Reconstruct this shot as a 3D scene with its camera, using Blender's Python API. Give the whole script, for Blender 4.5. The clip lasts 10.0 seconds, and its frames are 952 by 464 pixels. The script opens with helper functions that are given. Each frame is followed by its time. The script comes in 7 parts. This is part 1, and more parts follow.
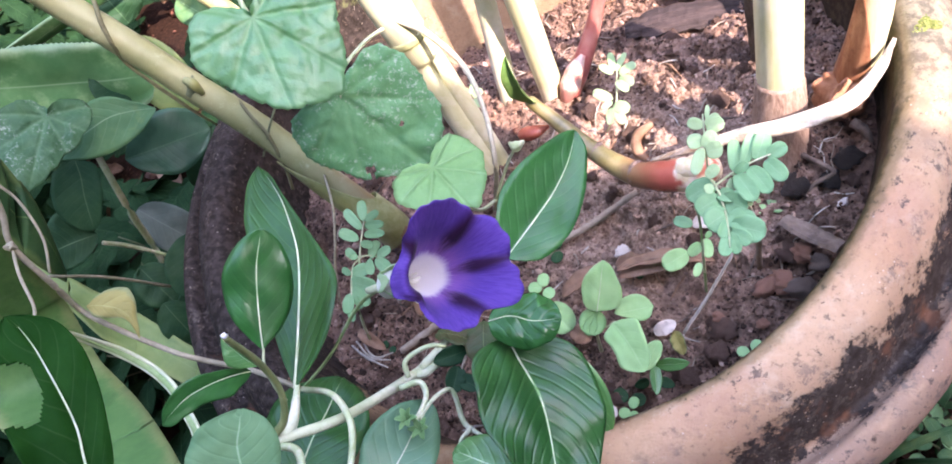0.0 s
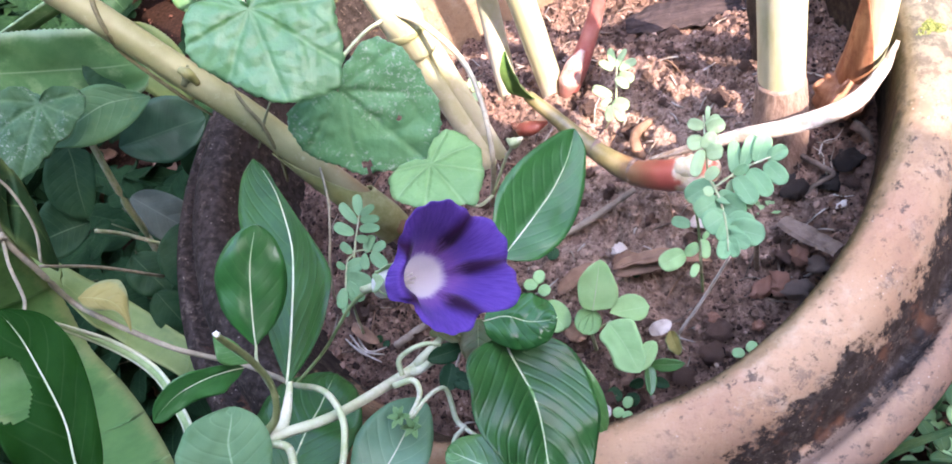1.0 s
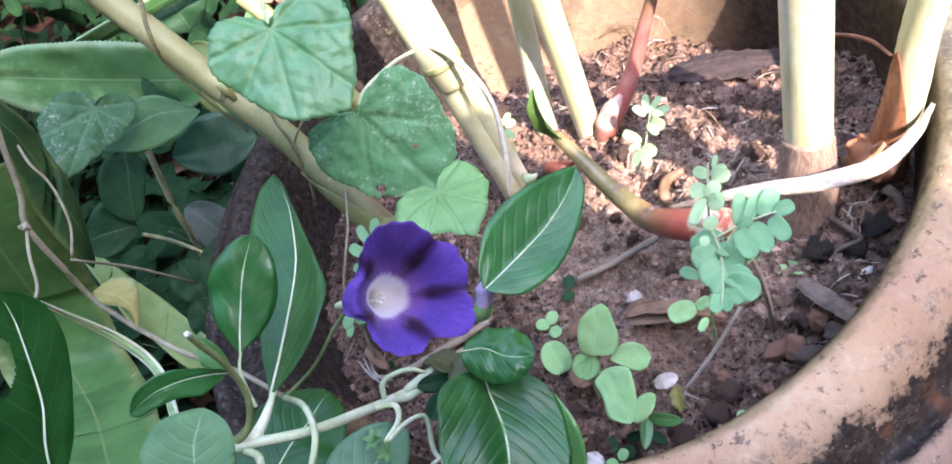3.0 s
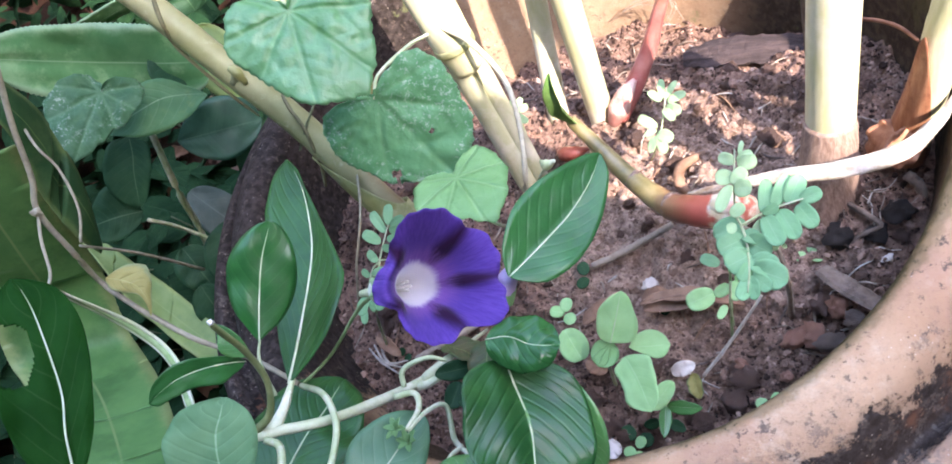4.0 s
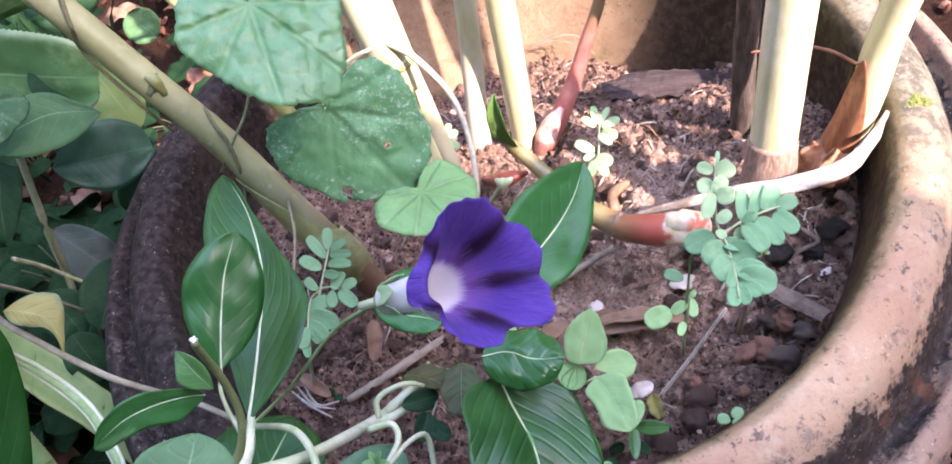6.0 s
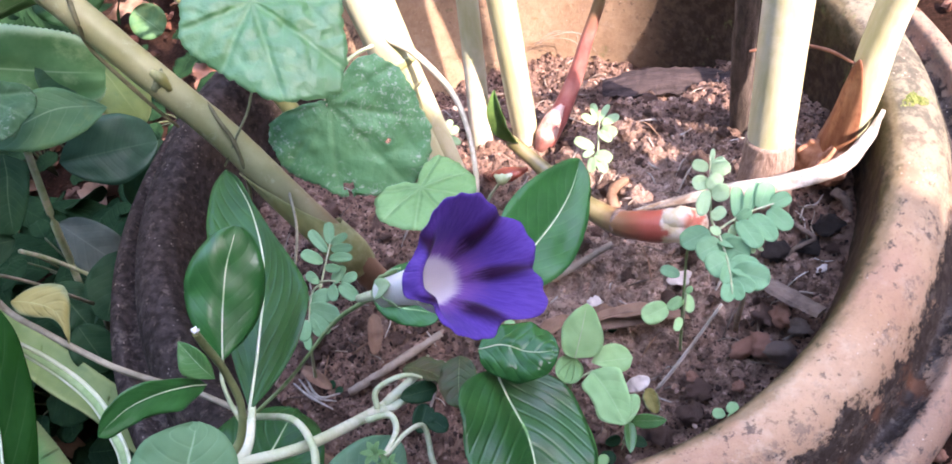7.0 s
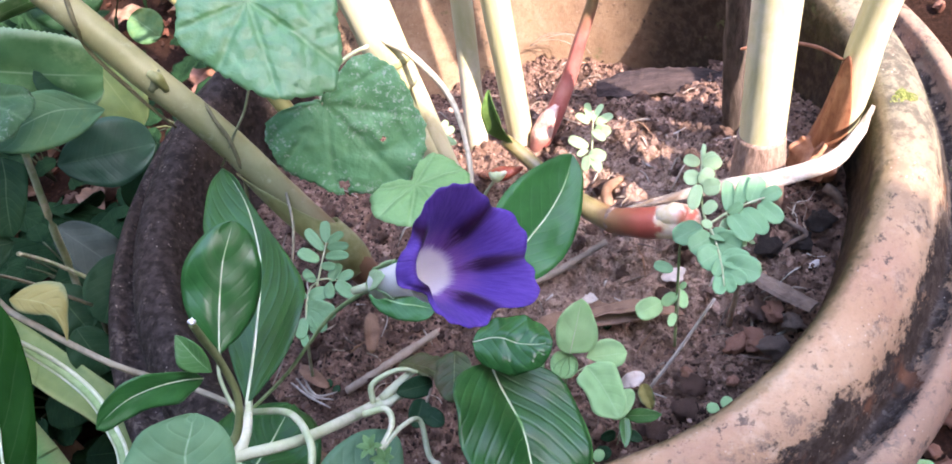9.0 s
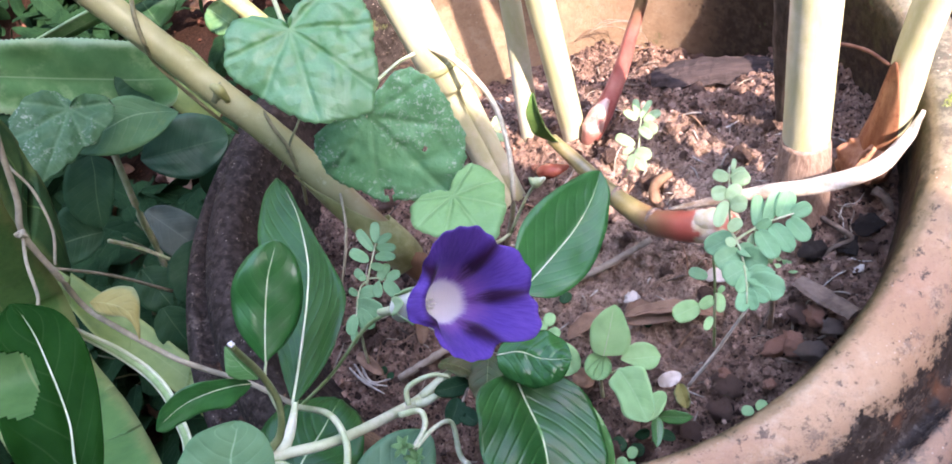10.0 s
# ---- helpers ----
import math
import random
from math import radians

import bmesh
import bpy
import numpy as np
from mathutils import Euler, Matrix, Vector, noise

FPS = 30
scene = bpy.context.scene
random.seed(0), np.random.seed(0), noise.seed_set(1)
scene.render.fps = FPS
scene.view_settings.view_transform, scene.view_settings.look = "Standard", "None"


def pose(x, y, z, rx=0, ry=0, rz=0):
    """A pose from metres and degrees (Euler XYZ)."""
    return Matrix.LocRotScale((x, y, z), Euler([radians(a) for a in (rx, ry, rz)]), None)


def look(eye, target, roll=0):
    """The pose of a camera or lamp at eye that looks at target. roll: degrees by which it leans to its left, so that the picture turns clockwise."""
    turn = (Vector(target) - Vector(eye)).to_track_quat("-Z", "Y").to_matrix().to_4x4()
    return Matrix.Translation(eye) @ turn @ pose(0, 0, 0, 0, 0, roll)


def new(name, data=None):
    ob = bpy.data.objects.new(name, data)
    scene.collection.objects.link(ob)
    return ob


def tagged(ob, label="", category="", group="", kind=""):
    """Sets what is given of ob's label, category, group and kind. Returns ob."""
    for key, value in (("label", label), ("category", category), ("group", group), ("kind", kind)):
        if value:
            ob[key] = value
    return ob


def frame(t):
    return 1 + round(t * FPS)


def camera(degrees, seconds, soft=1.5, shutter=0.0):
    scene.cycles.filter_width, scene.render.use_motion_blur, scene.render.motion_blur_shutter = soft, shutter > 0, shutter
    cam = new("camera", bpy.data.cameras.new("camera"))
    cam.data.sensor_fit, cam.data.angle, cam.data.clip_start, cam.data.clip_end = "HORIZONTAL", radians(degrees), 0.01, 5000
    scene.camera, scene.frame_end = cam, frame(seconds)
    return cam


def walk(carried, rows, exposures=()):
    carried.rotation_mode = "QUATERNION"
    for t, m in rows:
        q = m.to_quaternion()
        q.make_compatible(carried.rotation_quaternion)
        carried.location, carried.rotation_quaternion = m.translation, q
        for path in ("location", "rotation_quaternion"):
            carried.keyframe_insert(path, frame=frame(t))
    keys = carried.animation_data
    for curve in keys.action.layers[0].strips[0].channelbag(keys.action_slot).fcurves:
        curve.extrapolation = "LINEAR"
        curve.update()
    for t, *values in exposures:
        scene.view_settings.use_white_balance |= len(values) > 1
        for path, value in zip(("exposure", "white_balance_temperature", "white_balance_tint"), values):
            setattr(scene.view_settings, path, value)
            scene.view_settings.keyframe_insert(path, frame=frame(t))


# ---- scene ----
cam = camera(62.7, 10.0, soft=1.7)
METRES, EYE, TILT, LEAN, TURN = 0.27, 0.75, -61.5, 22.3, 0.0
ROWS = [
    (0.0, 0.0, 0.0, 0.0, 0.0, 0.0, -0.0),
    (0.5, 0.0018, -0.0003, 0.0122, -0.05, -0.88, 0.1),
    (1.0, -0.0027, 0.0152, 0.0205, -0.34, -0.86, -0.93),
    (1.5, 0.0087, 0.0221, 0.0211, 1.29, -1.15, -1.78),
    (2.0, 0.1149, 0.0081, 0.0298, 5.29, 0.34, -3.41),
    (2.5, 0.1777, 0.0247, 0.0048, 5.59, 2.29, -5.73),
    (4.0, 0.1135, 0.0407, 0.0046, 4.97, 0.85, -6.18),
    (4.5, -0.0864, 0.1702, -0.0888, -5.64, 4.91, -4.22),
    (5.0, -0.1427, 0.1851, -0.112, -8.14, 6.29, -3.92),
    (5.5, -0.1526, 0.1666, -0.1112, -7.58, 6.58, -4.23),
    (7.0, -0.1477, 0.1209, -0.1128, -6.68, 6.08, -5.0),
    (7.5, -0.133, 0.1127, -0.1136, -6.76, 6.58, -4.29),
    (8.0, -0.1414, 0.1109, -0.1127, -6.63, 6.76, -4.2),
    (8.5, -0.142, 0.0998, -0.1276, -6.54, 6.91, -4.54),
    (9.0, -0.1386, 0.1065, -0.1369, -6.74, 6.61, -4.64),
    (9.5, -0.1053, 0.1025, -0.1049, -5.19, 5.75, -3.77),
    (10.0, -0.0363, 0.0159, -0.0105, -0.21, 2.6, -5.36),
]
walk(cam, [(t, pose(0, 0, EYE, TILT, LEAN, TURN) @ pose(METRES * x, METRES * y, METRES * z, 90 + pitch, roll, yaw)) for t, x, y, z, yaw, pitch, roll in ROWS],
     exposures=[(0.0, 4.29, 7100, 28), (1.0, 4.29, 7100, 27), (2.0, 4.17, 6850, 20), (4.0, 4.20, 6850, 20), (4.6, 4.38, 6950, 26), (5.0, 4.37, 6950, 27), (5.5, 4.23, 7050, 30), (10.0, 4.16, 7100, 26)])

# ---- world and sun ----
SUN_AZ, SUN_EL = -35.0, 42.0
world = bpy.data.worlds.new("sky")
scene.world = world
world.use_nodes = True
wn = world.node_tree.nodes
sky = wn.new("ShaderNodeTexSky")
sky.sky_type = "NISHITA"
sky.sun_disc = False
sky.sun_elevation = radians(SUN_EL)
sky.sun_rotation = radians(90 - SUN_AZ)
wn["Background"].inputs["Strength"].default_value = 0.15
world.node_tree.links.new(sky.outputs[0], wn["Background"].inputs["Color"])
TO_SUN = Vector((math.cos(radians(SUN_EL)) * math.cos(radians(SUN_AZ)), math.cos(radians(SUN_EL)) * math.sin(radians(SUN_AZ)), math.sin(radians(SUN_EL))))
sun = new("sun", bpy.data.lights.new("sun", "SUN"))
sun.data.energy, sun.data.angle, sun.data.color = 0.92, radians(0.6), (1.0, 0.95, 0.88)
sun.matrix_world = look(TO_SUN * 5, (0, 0, 0))


# ---- material tools ----
class Mat:
    """A small wrapper for building node materials."""

    def __init__(self, name):
        self.m = bpy.data.materials.new(name)
        self.m.use_nodes = True
        self.t = self.m.node_tree
        self.n = self.t.nodes
        self.bsdf = self.n["Principled BSDF"]
        self.out = self.n["Material Output"]

    def put(self, socket, value):
        if hasattr(value, "is_linked"):
            self.t.links.new(value, socket)
        elif isinstance(value, tuple) and len(value) == 3:
            socket.default_value = (*value, 1.0) if len(socket.default_value) == 4 else value
        else:
            socket.default_value = value

    def math(self, op, a, b=0.0, c=0.0, clamp=False):
        k = self.n.new("ShaderNodeMath")
        k.operation, k.use_clamp = op, clamp
        for i, v in enumerate((a, b, c)):
            self.put(k.inputs[i], v)
        return k.outputs[0]

    def noise(self, scale, detail=4.0, rough=0.6, vector=None, distortion=0.0):
        k = self.n.new("ShaderNodeTexNoise")
        k.inputs["Scale"].default_value, k.inputs["Detail"].default_value = scale, detail
        k.inputs["Roughness"].default_value, k.inputs["Distortion"].default_value = rough, distortion
        self.put(k.inputs["Vector"], vector if vector is not None else self.coord())
        return k.outputs[0]

    def voronoi(self, scale, vector=None, feature="F1", out=0):
        k = self.n.new("ShaderNodeTexVoronoi")
        k.feature = feature
        k.inputs["Scale"].default_value = scale
        self.put(k.inputs["Vector"], vector if vector is not None else self.coord())
        return k.outputs[out]

    def coord(self, which="Object"):
        if not hasattr(self, "tc"):
            self.tc = self.n.new("ShaderNodeTexCoord")
        return self.tc.outputs[which]

    def split(self, vector):
        k = self.n.new("ShaderNodeSeparateXYZ")
        self.put(k.inputs[0], vector)
        return k.outputs

    def join(self, x, y, z):
        k = self.n.new("ShaderNodeCombineXYZ")
        for i, v in enumerate((x, y, z)):
            self.put(k.inputs[i], v)
        return k.outputs[0]

    def mix(self, fac, a, b):
        k = self.n.new("ShaderNodeMix")
        k.data_type = "RGBA"
        self.put(k.inputs[0], fac)
        self.put(k.inputs[6], a)
        self.put(k.inputs[7], b)
        return k.outputs[2]

    def step(self, value, low, high):
        k = self.n.new("ShaderNodeMapRange")
        k.interpolation_type = "SMOOTHSTEP"
        self.put(k.inputs[0], value)
        k.inputs[1].default_value, k.inputs[2].default_value = low, high
        return k.outputs[0]

    def random(self):
        return self.n.new("ShaderNodeObjectInfo").outputs["Random"]

    def island(self):
        return self.n.new("ShaderNodeNewGeometry").outputs["Random Per Island"]

    def bump(self, height, strength=0.5, distance=0.002):
        k = self.n.new("ShaderNodeBump")
        k.inputs["Strength"].default_value, k.inputs["Distance"].default_value = strength, distance
        self.put(k.inputs["Height"], height)
        self.put(self.bsdf.inputs["Normal"], k.outputs[0])
        return k.outputs[0]

    def done(self, color, rough=0.6, spec=0.5, thin=0.0, glow=None, coat=0.0, normal=None):
        self.put(self.bsdf.inputs["Base Color"], color)
        self.put(self.bsdf.inputs["Roughness"], rough)
        self.bsdf.inputs["Specular IOR Level"].default_value = spec
        self.bsdf.inputs["Coat Weight"].default_value = coat
        self.bsdf.inputs["Coat Roughness"].default_value = 0.25
        if thin > 0:
            tr = self.n.new("ShaderNodeBsdfTranslucent")
            self.put(tr.inputs[0], glow if glow is not None else color)
            mx = self.n.new("ShaderNodeMixShader")
            mx.inputs[0].default_value = thin
            self.t.links.new(self.bsdf.outputs[0], mx.inputs[1])
            self.t.links.new(tr.outputs[0], mx.inputs[2])
            self.t.links.new(mx.outputs[0], self.out.inputs["Surface"])
        return self.m


def leaf_material(name, dark, light, vein, rough, veins=8.0, slant=0.35, vein_amount=0.5, thin=0.25, spec=0.5, blotch=None, blotch_amount=0.0, relief=0.6, margin=None):
    """A pinnate leaf: a pale midrib and slanting side veins from the uv map (u along, v across)."""
    k = Mat(name)
    u, v, _ = k.split(k.coord("UV"))
    av = k.math("ABSOLUTE", v)
    tone = k.step(k.noise(38, 5), 0.3, 0.72)
    col = k.mix(tone, dark, light)
    s = k.math("MULTIPLY_ADD", u, veins, k.math("MULTIPLY", k.math("POWER", av, 1.25), -slant * veins))
    wob = k.math("MULTIPLY_ADD", k.noise(60, 2), 0.22, s)
    fr = k.math("ABSOLUTE", k.math("SUBTRACT", k.math("FRACT", wob), 0.5))
    line = k.math("SUBTRACT", 1.0, k.step(fr, 0.0, 0.07))
    line = k.math("MULTIPLY", line, k.math("SUBTRACT", 1.0, k.step(av, 0.55, 0.98)))
    groove = k.step(fr, 0.0, 0.22)
    mid = k.math("SUBTRACT", 1.0, k.step(av, 0.008, 0.034))
    mid = k.math("MULTIPLY", mid, k.math("SUBTRACT", 1.0, k.step(u, 0.8, 1.0)))
    if blotch is not None:
        col = k.mix(k.math("MULTIPLY", k.step(k.noise(22, 6, 0.7), 0.5, 0.66), blotch_amount), col, blotch)
    if margin is not None:
        edge = k.step(k.math("MULTIPLY_ADD", k.math("SUBTRACT", k.noise(70, 5, 0.7), 0.5), 0.5, av), 0.7, 1.0)
        col = k.mix(k.math("MULTIPLY", edge, 0.85), col, margin)
    col = k.mix(k.math("MULTIPLY", line, vein_amount), col, vein)
    col = k.mix(k.math("MULTIPLY", mid, 0.9), col, vein)
    fine = k.noise(700, 3)
    height = k.math("MULTIPLY_ADD", fine, 0.15, k.math("MULTIPLY_ADD", groove, 0.8, k.math("MULTIPLY", k.noise(55, 3), 0.5)))
    k.bump(height, relief, 0.0022)
    return k.done(col, k.math("MULTIPLY_ADD", k.noise(30, 3), 0.16, rough - 0.08), spec, thin, k.mix(0.5, col, light))


def heart_material(name, dark, light, vein, rough, vein_amount=0.35, spots=0.0, thin=0.25, relief=0.6, web=70.0, spec=0.45, crease=None):
    """A palmate heart-shaped leaf: veins that fan out from the petiole, from a uv map laid flat on the blade."""
    k = Mat(name)
    x, y, _ = k.split(k.coord("UV"))
    ay = k.math("ABSOLUTE", y)
    wob = k.math("MULTIPLY", k.math("SUBTRACT", k.noise(40, 2), 0.5), 0.05)
    best, branch = None, None
    for deg in (0, 38, 78, 122):
        c, s = math.cos(radians(deg)), math.sin(radians(deg))
        along = k.math("ADD", k.math("MULTIPLY", x, c), k.math("MULTIPLY", ay, s))
        off = k.math("ABSOLUTE", k.math("ADD", wob, k.math("SUBTRACT", k.math("MULTIPLY", ay, c), k.math("MULTIPLY", x, s))))
        off = k.math("ADD", off, k.math("MULTIPLY", k.math("LESS_THAN", along, 0.0), 9.0))
        s2 = k.math("SUBTRACT", along, k.math("MULTIPLY", off, 0.75))
        if best is None:
            best, branch = off, s2
        else:
            nearer = k.math("LESS_THAN", off, best)
            branch = k.math("ADD", k.math("MULTIPLY", s2, nearer), k.math("MULTIPLY", branch, k.math("SUBTRACT", 1.0, nearer)))
            best = k.math("MINIMUM", best, off)
    pulse = k.math("ABSOLUTE", k.math("SUBTRACT", k.math("FRACT", k.math("MULTIPLY_ADD", k.noise(45, 2), 0.5, k.math("MULTIPLY", branch, 6.5))), 0.5))
    side_vein = k.math("SUBTRACT", 1.0, k.step(pulse, 0.0, 0.09))
    main = k.math("SUBTRACT", 1.0, k.step(best, 0.004, 0.03))
    cell = k.voronoi(web, feature="DISTANCE_TO_EDGE")
    net = k.math("SUBTRACT", 1.0, k.step(cell, 0.0, 0.16))
    col = k.mix(k.step(k.noise(30, 5), 0.3, 0.7), dark, light)
    col = k.mix(k.math("MULTIPLY", net, 0.09), col, vein)
    col = k.mix(k.math("MULTIPLY", side_vein, vein_amount * 0.45), col, vein)
    col = k.mix(k.math("MULTIPLY", main, vein_amount), col, vein)
    if crease is not None:
        near_vein = k.math("MULTIPLY", k.math("SUBTRACT", 1.0, k.step(k.math("MULTIPLY_ADD", k.math("SUBTRACT", k.noise(90, 4, 0.7), 0.5), 0.16, best), 0.015, 0.085)), k.math("SUBTRACT", 1.0, k.step(branch, 0.35, 0.8)))
        col = k.mix(k.math("MULTIPLY", near_vein, 0.75), col, crease)
        col = k.mix(k.math("MULTIPLY", main, vein_amount), col, vein)
    if spots > 0:
        mask = k.math("MULTIPLY", k.step(k.noise(380, 6, 0.75), 0.53, 0.6), k.step(k.noise(26, 3), 0.43, 0.56))
        col = k.mix(k.math("MULTIPLY", mask, spots), col, (0.5, 0.58, 0.5))
    height = k.math("MULTIPLY_ADD", k.step(cell, 0.0, 0.4), 0.22, k.math("MULTIPLY_ADD", k.step(best, 0.0, 0.06), 0.3, k.math("MULTIPLY_ADD", k.step(pulse, 0.0, 0.3), 0.05, k.math("MULTIPLY", k.noise(60, 3), 0.35))))
    k.bump(k.math("MULTIPLY_ADD", k.noise(150, 3), 0.4, height), relief, 0.0028)
    return k.done(col, rough, spec, thin, k.mix(0.5, col, light))


def plain_material(name, a, b, rough, scale=60.0, bump=0.4, dist=0.001, spec=0.4, stretch=None, vary=0.0, thin=0.0, c=None, c_scale=15.0, c_low=0.5, c_high=0.65):
    """Two tones over noise, optional third tone in patches, stretched along z for fibres."""
    k = Mat(name)
    vec = k.coord()
    if stretch is not None:
        x, y, z = k.split(vec)
        vec = k.join(k.math("MULTIPLY", x, stretch[0]), k.math("MULTIPLY", y, stretch[1]), k.math("MULTIPLY", z, stretch[2]))
    n1 = k.noise(scale, 6, 0.65, vec)
    col = k.mix(k.step(n1, 0.3, 0.7), a, b)
    if c is not None:
        col = k.mix(k.step(k.noise(c_scale, 6, 0.7), c_low, c_high), col, c)
    if vary > 0:
        dark = k.mix(0.55, col, (0.02, 0.012, 0.008))
        col = k.mix(k.math("MULTIPLY", k.random(), vary), col, dark)
    k.bump(k.math("MULTIPLY_ADD", k.noise(scale * 6, 4), 0.4, n1), bump, dist)
    return k.done(col, rough, spec, thin)


GLOSSY = leaf_material("glossy_leaf", (0.013, 0.088, 0.02), (0.026, 0.135, 0.032), (0.24, 0.4, 0.18), 0.33, 9, 0.36, 0.06, 0.1, 0.36, relief=0.1)
GLOSSY_SHEEN = leaf_material("sheeny_leaf", (0.007, 0.07, 0.013), (0.017, 0.11, 0.022), (0.2, 0.36, 0.15), 0.34, 8, 0.34, 0.06, 0.1, 0.48, relief=0.08)
GLOSSY_RIBBED = leaf_material("ribbed_glossy_leaf", (0.009, 0.065, 0.013), (0.02, 0.105, 0.023), (0.14, 0.3, 0.1), 0.36, 11, 0.4, 0.1, 0.1, 0.36, relief=0.2)
GREY_LEAF = leaf_material("grey_dead_leaf", (0.07, 0.09, 0.07), (0.11, 0.13, 0.1), (0.13, 0.15, 0.12), 0.7, 7, 0.3, 0.2, 0.1, 0.1, relief=0.15)
PALE_TWIG = plain_material("pale_twig", (0.44, 0.39, 0.33), (0.6, 0.54, 0.46), 0.8, 160, 0.6)
GLOSSY_DARK = leaf_material("dark_leaf", (0.009, 0.06, 0.012), (0.02, 0.096, 0.019), (0.16, 0.32, 0.11), 0.36, 10, 0.4, 0.1, 0.1, 0.32, relief=0.18)
# glossy leaf copy with shade put into its colour, for the bitten leaf
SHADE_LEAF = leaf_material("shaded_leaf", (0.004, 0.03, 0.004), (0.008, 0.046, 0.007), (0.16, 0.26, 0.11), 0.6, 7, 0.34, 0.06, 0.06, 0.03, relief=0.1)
MATT_LEAF = leaf_material("matt_leaf", (0.085, 0.195, 0.085), (0.122, 0.245, 0.112), (0.25, 0.4, 0.22), 0.6, 7, 0.3, 0.25, 0.2, 0.2, relief=0.2)
GLOSSY_PUCKERED = leaf_material("puckered_glossy_leaf", (0.012, 0.082, 0.019), (0.024, 0.125, 0.03), (0.16, 0.32, 0.13), 0.24, 6, 0.34, 0.12, 0.1, 0.32, relief=0.2)
GLOSSY_YOUNG = leaf_material("young_leaf", (0.06, 0.2, 0.055), (0.1, 0.28, 0.08), (0.42, 0.6, 0.36), 0.3, 7, 0.3, 0.3, 0.25, 0.6, relief=0.15)
UNDERSIDE = leaf_material("leaf_underside", (0.06, 0.16, 0.08), (0.095, 0.215, 0.115), (0.36, 0.48, 0.32), 0.4, 8, 0.34, 0.15, 0.2, 0.35, relief=0.12)
WEED = leaf_material("weed_leaf", (0.012, 0.05, 0.021), (0.025, 0.074, 0.03), (0.06, 0.13, 0.06), 0.55, 9, 0.25, 0.25, 0.2, 0.15, relief=0.16)
# weed leaf darkened so that deep shade among the weeds is in the colour
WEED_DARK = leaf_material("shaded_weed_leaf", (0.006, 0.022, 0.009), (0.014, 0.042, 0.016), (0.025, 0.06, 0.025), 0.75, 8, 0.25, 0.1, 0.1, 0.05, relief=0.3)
WEED_PALE = leaf_material("pale_weed_leaf", (0.052, 0.145, 0.06), (0.09, 0.2, 0.085), (0.18, 0.3, 0.16), 0.55, 8, 0.3, 0.25, 0.25, 0.15, (0.3, 0.33, 0.07), 0.2, relief=0.22)
WEED_RIBBED = leaf_material("corrugated_weed_leaf", (0.018, 0.07, 0.04), (0.034, 0.105, 0.057), (0.06, 0.14, 0.08), 0.45, 12, 0.2, 0.1, 0.2, 0.35, relief=0.085)
STRAP = leaf_material("strap_leaf", (0.07, 0.18, 0.055), (0.11, 0.24, 0.075), (0.2, 0.28, 0.11), 0.5, 1, 0.0, 0.0, 0.15, 0.25, (0.03, 0.085, 0.025), 0.4, relief=0.35, margin=(0.24, 0.29, 0.11))
STRAP_DARK = leaf_material("dark_strap_leaf", (0.016, 0.055, 0.02), (0.032, 0.082, 0.028), (0.1, 0.17, 0.06), 0.55, 1, 0.0, 0.0, 0.12, 0.15, (0.07, 0.12, 0.04), 0.4, relief=0.2, margin=(0.1, 0.15, 0.05))
STRAP_PALE = leaf_material("pale_strap_leaf", (0.05, 0.16, 0.055), (0.09, 0.22, 0.08), (0.2, 0.34, 0.18), 0.45, 1, 0.0, 0.0, 0.15, 0.25, (0.24, 0.38, 0.18), 0.6, relief=0.3, margin=(0.24, 0.36, 0.2))
SEEDLING = leaf_material("seedling_leaf", (0.29, 0.54, 0.23), (0.39, 0.64, 0.31), (0.44, 0.66, 0.36), 0.6, 6, 0.3, 0.15, 0.3, 0.3, relief=0.08)
LEAFLET = leaf_material("leaflet", (0.17, 0.37, 0.18), (0.24, 0.46, 0.25), (0.3, 0.5, 0.3), 0.6, 5, 0.3, 0.1, 0.3, 0.25, relief=0.1)
LEAFLET_PALE = leaf_material("pale_leaflet", (0.33, 0.5, 0.25), (0.44, 0.6, 0.34), (0.46, 0.6, 0.38), 0.55, 5, 0.3, 0.1, 0.35, 0.3, relief=0.1)
STRAP_YELLOW = leaf_material("yellow_strap_leaf", (0.15, 0.235, 0.07), (0.22, 0.3, 0.105), (0.24, 0.32, 0.12), 0.5, 1, 0.0, 0.0, 0.2, 0.25, (0.1, 0.18, 0.08), 0.5, relief=0.35, margin=(0.27, 0.34, 0.12))
LEAF_TIP = leaf_material("leaf_tip", (0.14, 0.25, 0.06), (0.22, 0.34, 0.1), (0.3, 0.4, 0.15), 0.4, 1, 0.0, 0.0, 0.25, 0.35, (0.07, 0.18, 0.04), 0.7, relief=0.15)
YELLOW = leaf_material("yellowed_leaf", (0.25, 0.215, 0.06), (0.34, 0.3, 0.1), (0.4, 0.4, 0.16), 0.6, 6, 0.3, 0.12, 0.3, 0.3, (0.24, 0.27, 0.12), 0.45, relief=0.3, margin=(0.2, 0.26, 0.13))
CANOPY = leaf_material("canopy_leaf", (0.03, 0.1, 0.03), (0.06, 0.16, 0.05), (0.1, 0.2, 0.07), 0.45)
HEART = heart_material("heart_leaf", (0.088, 0.25, 0.1), (0.12, 0.295, 0.126), (0.25, 0.45, 0.22), 0.36, 0.2, relief=0.8, spec=0.5, crease=(0.065, 0.22, 0.06))
HEART_SPOT = heart_material("mottled_heart_leaf", (0.085, 0.265, 0.11), (0.12, 0.32, 0.14), (0.2, 0.4, 0.18), 0.45, 0.25, 0.65, relief=0.7, spec=0.3)
